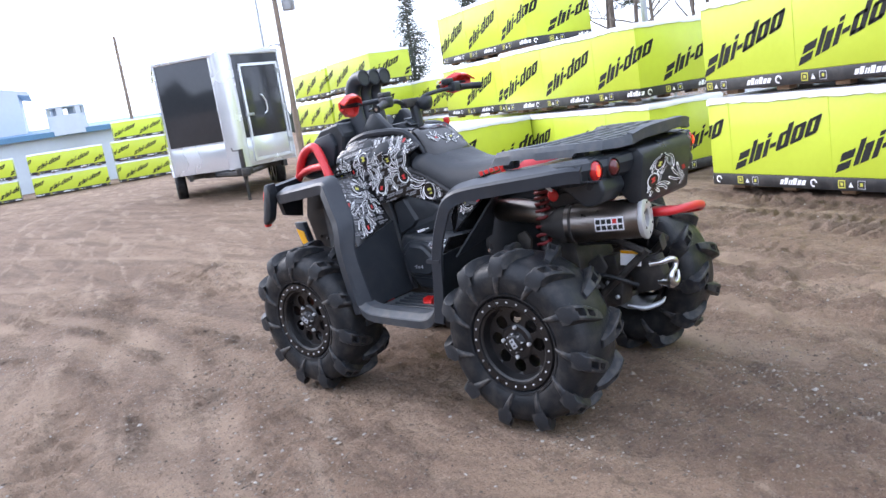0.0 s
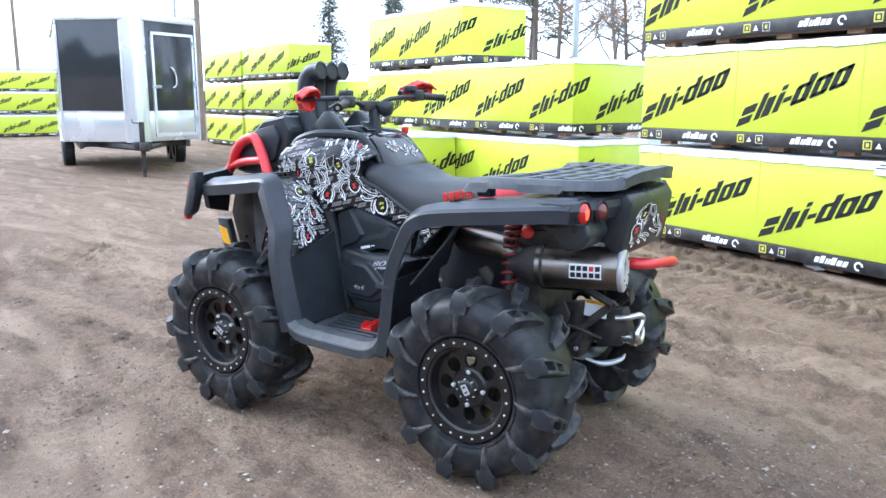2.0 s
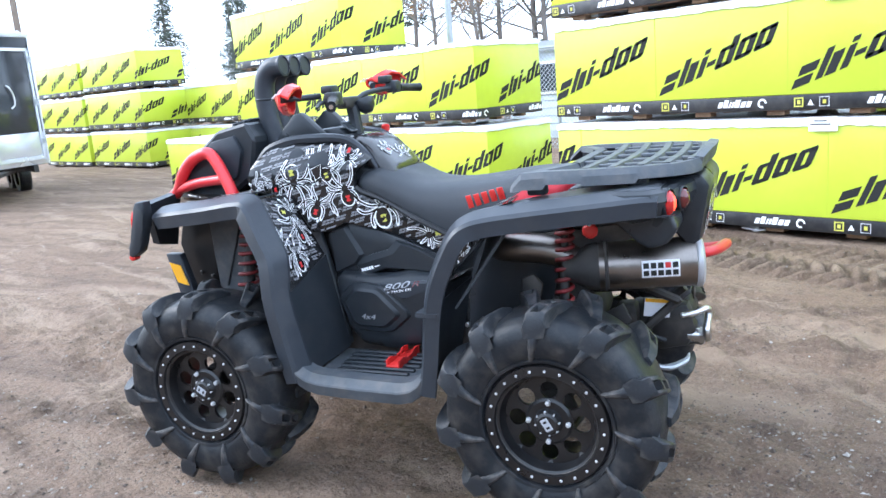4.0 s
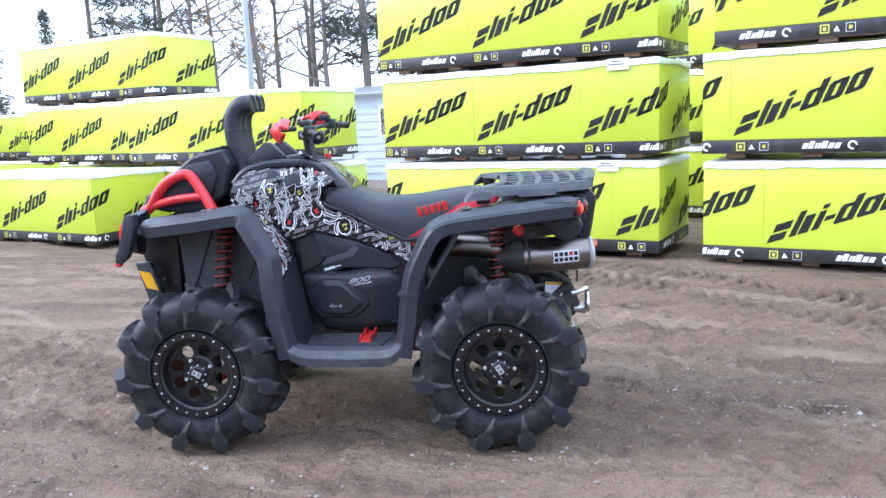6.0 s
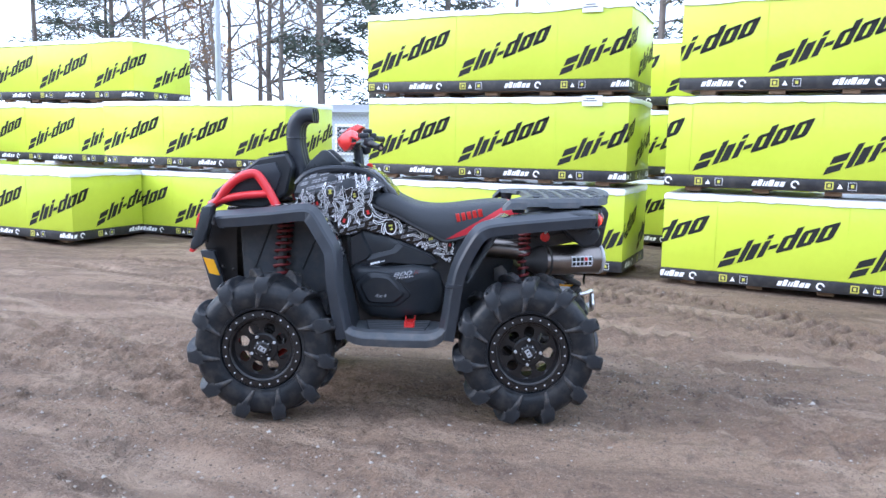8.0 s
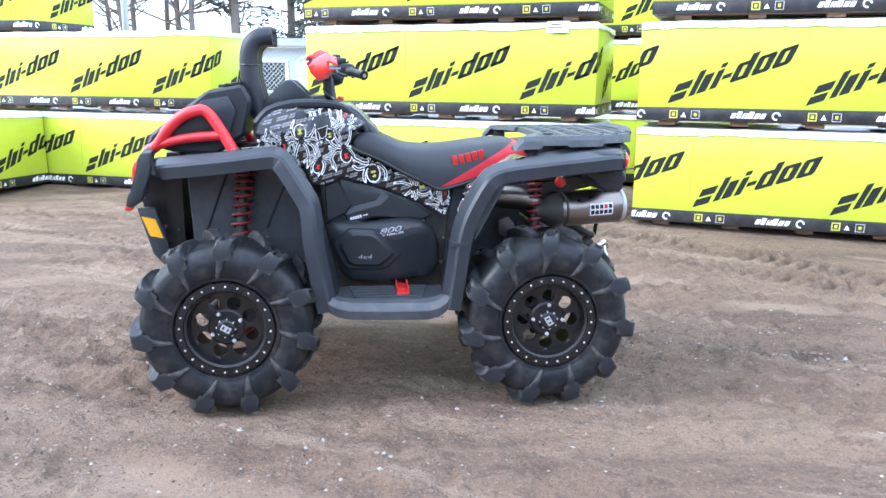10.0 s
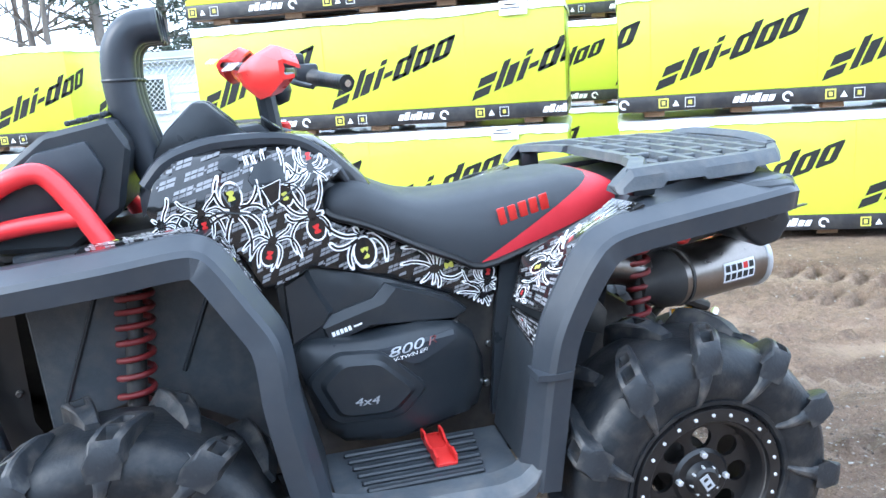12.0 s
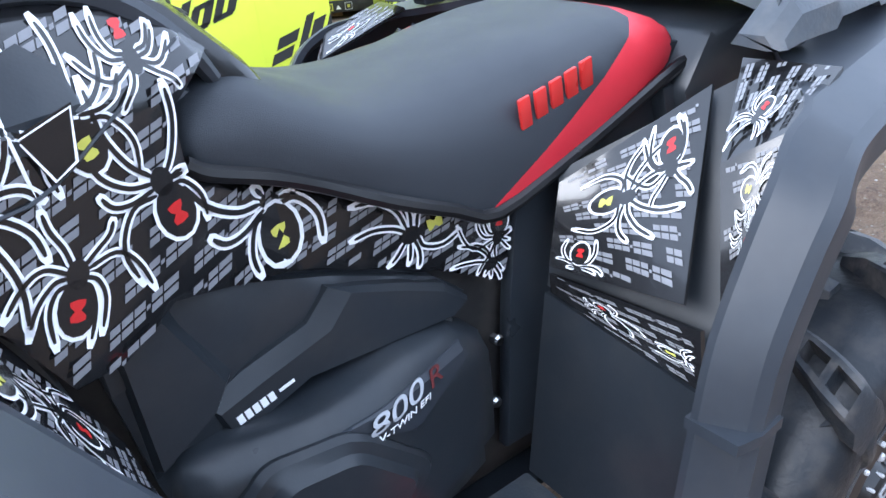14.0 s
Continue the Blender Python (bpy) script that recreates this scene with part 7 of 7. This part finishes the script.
# ---- buildings, poles, fence ----
def long_hall():
    """A low pale hall with a blue roof edge; on it a taller block and a round vent house."""
    a, b = Vector((-41.5, 8.6, 0)), Vector((-34.6, 24.5, 0))
    d = (b - a).normalized()
    deg = math.degrees(math.atan2(d.y, d.x))
    ob = thing("long_hall", "low pale blue-white hall with a blue roof edge", "building", at=pose(a.x, a.y, -0.4, 0, 0, deg))
    ln = (b - a).length
    bm = bmesh.new()
    box(bm, (ln / 2, 5, 1.45), (ln, 10, 2.9))
    wall = part("wall", bm, "plaster", ob)
    for k in range(int(ln / 0.6)):
        bm = bmesh.new()
        box(bm, (0.3 + k * 0.6, -0.012, 1.35), (0.035, 0.03, 2.7))
        part("siding_rib", bm, "plaster", wall)
    bm = bmesh.new()
    prism(bm, [(-0.35, 2.72), (10.3, 2.72), (10.3, 3.05), (5, 3.35), (-0.35, 2.98)], -0.3, ln + 0.3, Matrix(((0, 0, 1, 0), (1, 0, 0, 0), (0, 1, 0, 0), (0, 0, 0, 1))))
    part("roof", bm, "blue", ob, "blue sheet roof")
    bm = bmesh.new()
    prism(bm, [(-4.0, 3.0), (5.4, 3.0), (5.4, 5.15), (5.9, 5.05), (5.9, 5.25), (1.0, 6.3), (-4.0, 5.4)], 1.85, 6.8, SIDE)
    part("upper_block", bm, "plaster", ob)
    return ob


long_hall()
vent = thing("vent_house", "round pale vent house with open top", "vent house", at=pose(-38.75, 15.5, 2.55))
bm = bmesh.new()
lathe(bm, [(0.95, -0.2), (0.92, 0.75), (0.86, 0.78), (0.80, 0.75)], n=20)
part("drum", bm, "plaster", vent)
for k in range(6):
    bm = bmesh.new()
    a = k * math.tau / 6 + 0.3
    box(bm, (0.82 * math.cos(a), 0.82 * math.sin(a), 0.95), (0.16, 0.30, 0.42), rz(math.degrees(a)))
    part("upright", bm, "plaster", vent)
bm = bmesh.new()
lathe(bm, [(0.90, 1.14), (0.94, 1.2), (0.5, 1.34), (0.05, 1.38)], n=20)
part("cap", bm, "plaster", vent)


def pole(x, y, h, r, mat, name, label, arms=0):
    ob = thing(name, label, "pole", at=pose(x, y, gz(x, y) - 0.3, random.uniform(-0.6, 0.6), random.uniform(-0.6, 0.6), random.uniform(0, 90)))
    bm = bmesh.new()
    tube(bm, [(0, 0, 0), (0, 0, h * 0.5), (0, 0, h + 0.3)], [r, r * 0.9, r * 0.72], 12)
    part("post", bm, mat, ob, smooth=60)
    if arms:
        bm = bmesh.new()
        box(bm, (0, 0, h - 0.5), (2.2, 0.10, 0.12))
        part("cross_arm", bm, mat, ob)
        bm = bmesh.new()
        lathe(bm, [(0.2, 0), (0.22, 0.05), (0.22, 0.75), (0.15, 0.85)], Matrix.Translation((0.42, 0.1, h - 2.3)), 16)
        part("transformer", bm, "galv", ob)
        for k in (-0.9, -0.3, 0.9):
            bm = bmesh.new()
            lathe(bm, [(0.03, 0), (0.05, 0.04), (0.03, 0.10), (0.05, 0.14), (0.02, 0.2)], Matrix.Translation((k, 0, h - 0.44)), 8)
            part("insulator", bm, "white", ob)
    return ob


pole(-19.4, 14.65, 7.6, 0.105, "timber", "utility_pole", "weathered wooden utility pole", 1)
pole(-37.3, 18.2, 7.2, 0.10, "timber", "utility_pole", "slim weathered wooden pole")
pole(-3.75, 9.85, 6.2, 0.060, "galv", "metal_pole", "plain galvanised metal pole")
lamp = pole(-29.3, 21.4, 8.0, 0.08, "galv", "street_lamp", "thin street lamp with one arm")
bm = bmesh.new()
tube(bm, [(0, 0, 5.2), (0.3, 0, 5.45), (0.75, 0, 5.45)], 0.035, 6, smooth=3)
box(bm, (0.85, 0, 5.43), (0.35, 0.16, 0.10), bevel=0.03)
part("lamp_arm", bm, "galv", lamp)
bm = bmesh.new()


def site_hut():
    """A pale clapboard hut with a window behind a chain-link fence."""
    ob = thing("site_hut", "pale blue-white clapboard hut with dark window", "hut", at=pose(-4.3, 14.6, 0.05, 0, 0, -18))
    bm = bmesh.new()
    box(bm, (2.4, 1.5, 0.95), (4.8, 3.0, 1.9))
    w = part("wall", bm, "plaster", ob)
    for k in range(10):
        bm = bmesh.new()
        prism(bm, [(-0.03, 0.16 + k * 0.165), (-0.008, 0.32 + k * 0.165), (0.02, 0.32 + k * 0.165), (0.02, 0.16 + k * 0.165)], 0, 4.8, Matrix(((0, 0, 1, 0), (1, 0, 0, 0), (0, 1, 0, 0), (0, 0, 0, 1))))
        part("board", bm, "plaster", w, smooth=0)
    bm = bmesh.new()
    prism(bm, [(-0.25, 1.88), (1.5, 2.08), (3.25, 1.88), (3.25, 1.95), (1.5, 2.16), (-0.25, 1.95)], -0.25, 5.05, Matrix(((0, 0, 1, 0), (1, 0, 0, 0), (0, 1, 0, 0), (0, 0, 0, 1))))
    part("roof", bm, "galv", ob)
    for x in (1.0, 2.55, 3.9):
        bm = bmesh.new()
        box(bm, (x, -0.05, 1.30), (0.75, 0.06, 0.70), bevel=0.01)
        fr = part("window", bm, "white", ob)
        bm = bmesh.new()
        box(bm, (x, -0.085, 1.30), (0.62, 0.01, 0.58))
        part("pane", bm, "glass", fr)
    return ob


site_hut()


def fence(x0, y0, x1, y1, n):
    a, b = Vector((x0, y0, 0)), Vector((x1, y1, 0))
    ob = thing("chain_link_fence", "galvanised chain-link fence on thin posts", "fence")
    for k in range(n + 1):
        p = a.lerp(b, k / n)
        bm = bmesh.new()
        tube(bm, [p, p + Vector((0, 0, 1.95))], 0.03, 8)
        part("post", bm, "galv", ob)
    bm = bmesh.new()
    tube(bm, [a + Vector((0, 0, 1.9)), b + Vector((0, 0, 1.9))], 0.02, 6)
    part("top_rail", bm, "galv", ob)
    bm = bmesh.new()
    d = b - a
    ln = d.length
    d.normalize()
    s = -1.9
    while s < ln:
        for up in (0, 1):
            lo, hi = max(0.0, -s), min(1.85, ln - s)
            if hi > lo:
                p, q = a + d * (s + lo), a + d * (s + hi)
                tube(bm, [p + Vector((0, 0, 0.05 + (lo if up else 1.85 - lo))), q + Vector((0, 0, 0.05 + (hi if up else 1.85 - hi)))], 0.0045, 3, caps=False)
        s += 0.085
    tagged(part("mesh", bm, "galv", ob, "diamond wire mesh"), kind="stuff")


fence(-6.5, 12.9, 1.6, 10.6, 4)


# ---- trees ----
def limb(bm, p, d, ln, r, depth, rnd, tips, spread=0.7):
    """A tapered, crooked limb and its branches."""
    pts, q, dd = [p.copy()], p.copy(), d.copy()
    for k in range(3):
        dd = (dd + Vector((rnd.uniform(-1, 1), rnd.uniform(-1, 1), rnd.uniform(-0.5, 0.9))) * 0.20).normalized()
        q = q + dd * ln / 3
        pts.append(q.copy())
    tube(bm, pts, [r, r * 0.85, r * 0.68, r * 0.5], 5 if depth > 1 else 4, caps=False)
    tips.append(q)
    if depth:
        for k in range(rnd.choice((3, 4))):
            t = rnd.uniform(0.35, 1.0)
            base = pts[min(int(t * 3), 2)].lerp(pts[min(int(t * 3), 2) + 1], t * 3 - min(int(t * 3), 2))
            side = Vector((rnd.uniform(-1, 1), rnd.uniform(-1, 1), rnd.uniform(-0.1, 0.8))).normalized()
            limb(bm, base, (dd * (1 - spread) + side * spread).normalized(), ln * rnd.uniform(0.45, 0.65), r * 0.5, depth - 1, rnd, tips, spread)


def bare_tree(x, y, h, seed, leaves=0):
    rnd = random.Random(seed)
    ob = thing("bare_tree", "leafless grey-brown tree with fine crooked branches", "tree", "trees behind the crates", at=pose(x, y, gz(x, y) - 0.1))
    bm, tips = bmesh.new(), []
    q, pts = Vector((0, 0, 0)), [Vector((0, 0, 0))]
    for k in range(6):
        q = q + Vector((rnd.uniform(-0.10, 0.10), rnd.uniform(-0.10, 0.10), h / 6))
        pts.append(q.copy())
    r0 = h * 0.011
    tube(bm, pts, [r0 * (1 - 0.14 * k) for k in range(7)], 8, smooth=2)
    part("trunk", bm, "bark", ob, smooth=60)
    bm = bmesh.new()
    for k in range(16):
        t = rnd.uniform(0.28, 0.98)
        base = pts[int(t * 6)].lerp(pts[min(int(t * 6) + 1, 6)], t * 6 % 1)
        a = rnd.uniform(0, math.tau)
        limb(bm, base, Vector((math.cos(a), math.sin(a), rnd.uniform(0.15, 0.8))).normalized(), h * rnd.uniform(0.16, 0.28) * (1.15 - 0.5 * t), r0 * 0.34, 3, rnd, tips)
    tagged(part("branch_work", bm, "bark", ob, smooth=60), kind="stuff")
    if leaves:
        clumps(ob, [t for t in tips if rnd.random() < leaves], 0.10, 3, "leaves", rnd)
    return ob


def clumps(ob, places, size, each, mat, rnd, flat_=0.5):
    """Many small leaf blades scattered about places, as one crown."""
    verts, faces = [], []
    for p in places:
        for k in range(each):
            c = p + Vector((rnd.gauss(0, size * 1.3), rnd.gauss(0, size * 1.3), rnd.gauss(0, size * 0.9)))
            d = Vector((rnd.uniform(-1, 1), rnd.uniform(-1, 1), rnd.uniform(-flat_, flat_))).normalized()
            e = d.orthogonal().normalized()
            e.rotate(Matrix.Rotation(rnd.uniform(0, 6.28), 3, d))
            s = size * rnd.uniform(0.6, 1.3)
            i = len(verts)
            verts += [c - d * s, c + e * s * 0.17, c + d * s, c - e * s * 0.17]
            faces.append((i, i + 1, i + 2, i + 3))
    me = bpy.data.meshes.new("crown")
    me.from_pydata([tuple(v) for v in verts], [], faces)
    me.materials.append(M[mat])
    o = new("crown", me)
    o.parent = ob
    tagged(o, kind="stuff")


def conifer(x, y, h, seed, base=0.30, wide=0.20, open_=0.0):
    """A spruce (low, dense) or an old pine (open_, high bare trunk and uneven tiers)."""
    rnd = random.Random(seed)
    kind = ("pine_tree", "tall dark pine with bare trunk and ragged crown") if open_ else ("spruce_tree", "dark pointed spruce with drooping branches")
    ob = thing(kind[0], kind[1], "tree", "trees behind the crates", at=pose(x, y, gz(x, y) - 0.1))
    bm = bmesh.new()
    tube(bm, [(0, 0, 0), (rnd.uniform(-0.1, 0.1), 0, h * 0.5), (0, rnd.uniform(-0.1, 0.1), h)], [h * 0.011, h * 0.008, h * 0.0025], 8, smooth=3)
    part("trunk", bm, "bark", ob, smooth=60)
    bm, spots = bmesh.new(), []
    z = h * base
    while z < h * 0.985:
        k = (z / h - base) / (1 - base)
        reach = h * wide * ((1 - k) ** 0.8 + 0.03) if not open_ else h * wide * (0.5 + 0.7 * math.sin(math.pi * min(k * 0.85 + 0.12, 1)) - 0.45 * k)
        for b in range(5 if not open_ else 3):
            if open_ and rnd.random() < open_:
                continue
            a = rnd.uniform(0, math.tau)
            r = reach * rnd.uniform(0.55, 1.1)
            droop = -0.25 if not open_ else rnd.uniform(-0.05, 0.35)
            tip = Vector((math.cos(a) * r, math.sin(a) * r, z + droop * r))
            root = Vector((0, 0, z))
            tube(bm, [root, root.lerp(tip, 0.5) + Vector((0, 0, 0.06 * r)), tip], [0.022 * h / 8, 0.014 * h / 8, 0.005], 4, caps=False)
            n = max(3, int(r * (7 if not open_ else 8)))
            for q in range(n):
                t = (q + 0.6) / n if not open_ else 0.35 + 0.65 * (q + 0.5) / n
                p = root.lerp(tip, t)
                spots.append(p + Vector((rnd.gauss(0, 0.10 * r), rnd.gauss(0, 0.10 * r), rnd.gauss(0, 0.06))))
        z += h * (0.030 if not open_ else 0.042)
    tagged(part("branch_work", bm, "bark", ob, smooth=60), kind="stuff")
    clumps(ob, spots, 0.105 * h / 8, 14 if not open_ else 11, "needles", rnd)
    return ob


conifer(-13.4, 22.7, 10.0, 31, 0.42, 0.24, 0.30)
conifer(-3.1, 17.7, 11.0, 32, 0.20, 0.19, 0.40)
conifer(-1.9, 19.5, 11.5, 33, 0.16, 0.20, 0.30)
conifer(5.45, 15.2, 10.0, 34, 0.18, 0.17, 0.2)
conifer(0.3, 20.5, 11.0, 35, 0.2, 0.17, 0.2)
conifer(-24.6, 26.8, 7.6, 36, 0.12, 0.24)
conifer(-22.0, 28.2, 6.2, 37, 0.10, 0.22)
conifer(-19.5, 30.0, 7.0, 38, 0.10, 0.22)
conifer(-17.0, 22.2, 6.4, 39, 0.10, 0.20)
conifer(-9.7, 19.8, 9.5, 40, 0.36, 0.20, 0.2)
bare_tree(-6.25, 20.2, 9.0, 41, 0.10)
bare_tree(-4.7, 18.4, 9.5, 42)
bare_tree(-4.0, 17.2, 8.5, 43)
bare_tree(-7.4, 21.5, 8.0, 44, 0.10)
bare_tree(-5.3, 15.9, 6.5, 45, 0.18)
bare_tree(2.2, 18.5, 9.0, 46)
bare_tree(7.2, 18.0, 9.0, 47, 0.05)
bare_tree(-8.6, 19.2, 8.5, 48, 0.05)
bare_tree(-6.9, 17.0, 7.0, 49, 0.14)
bare_tree(-5.9, 22.4, 9.5, 50)
bare_tree(-3.6, 21.0, 9.0, 51, 0.05)
bare_tree(-10.6, 21.0, 8.5, 52)
# low brush and far wood line
bm = bmesh.new()
brush = thing("brush", "low dry orange-brown brush behind the fence", "bush")
rb_ = random.Random(8)
clumps(brush, [Vector((rb_.uniform(-9, 3), rb_.uniform(16, 21), gz(0, 18) + abs(rb_.gauss(0, 0.7)))) for k in range(420)], 0.13, 6, "leaves", rb_)
wood = tagged(new("far_wood", bpy.data.meshes.new("far_wood")), "distant dark tree line", "woods", kind="stuff")
verts, faces = [], []
for k in range(2600):
    x = rb_.uniform(-75, 70)
    y = 62 + 0.12 * x + rb_.gauss(0, 2.5)
    h = 1.9 + 0.9 * noise.noise(Vector((x * 0.11, 0, 0))) + rb_.uniform(-0.8, 0.8)
    w = rb_.uniform(0.25, 0.7)
    z = rb_.uniform(0.0, 0.9) * h
    i = len(verts)
    verts += [(x - w, y, z - 0.4), (x + w, y + 0.3, z), (x + rb_.uniform(-0.3, 0.3), y, z + rb_.uniform(0.6, 1.4)), (x - w * 0.4, y, z + 0.5)]
    faces.append((i, i + 1, i + 2, i + 3))
wood.data.from_pydata(verts, [], faces)
wood.data.materials.append(M["needles"])

# ---- small litter ----
bm = bmesh.new()
rings = []
for k in range(7):
    fat = math.sin(math.pi * (k + 0.5) / 7)
    rings.append([(1.02 + 0.030 * k, 3.93 - 0.018 * k + 0.035 * fat * math.sin(a) * (1 + 0.4 * math.sin(k * 1.7)), 0.085 + 0.020 * fat * math.cos(a) * (1 + 0.5 * math.sin(k * 2.1 + a * 2))) for a in [q * math.tau / 9 for q in range(9)]])
loft(bm, rings)
tagged(part("plastic_scrap", bm, "paper", None, smooth=0), "crumpled clear plastic scrap lying on dirt", "litter")


# woods on the south side of the yard, behind the walk
south = tagged(new("south_wood", bpy.data.meshes.new("south_wood")), "dark tree line across the yard", "woods", kind="stuff")
rs_ = random.Random(77)
verts, faces = [], []
for k in range(5200):
    x, y = rs_.uniform(-60, 60), rs_.uniform(-34, -27)
    top = 6.5 + 2.2 * math.sin(x * 0.23) + 1.6 * math.sin(x * 0.61 + 1) + rs_.uniform(-0.8, 0.8)
    c = Vector((x, y, max(rs_.random() ** 0.8 * top, 0.3)))
    d = Vector((rs_.uniform(-1, 1), rs_.uniform(-0.6, 0.6), rs_.uniform(-1, 1))).normalized()
    e = d.cross(Vector((0, 1, 0))).normalized()
    q, i = rs_.uniform(0.5, 1.1), len(verts)
    verts += [tuple(c - d * q), tuple(c + e * q * 0.6), tuple(c + d * q), tuple(c - e * q * 0.6)]
    faces.append((i, i + 1, i + 2, i + 3))
south.data.from_pydata(verts, [], faces)
south.data.materials.append(M["needles"])
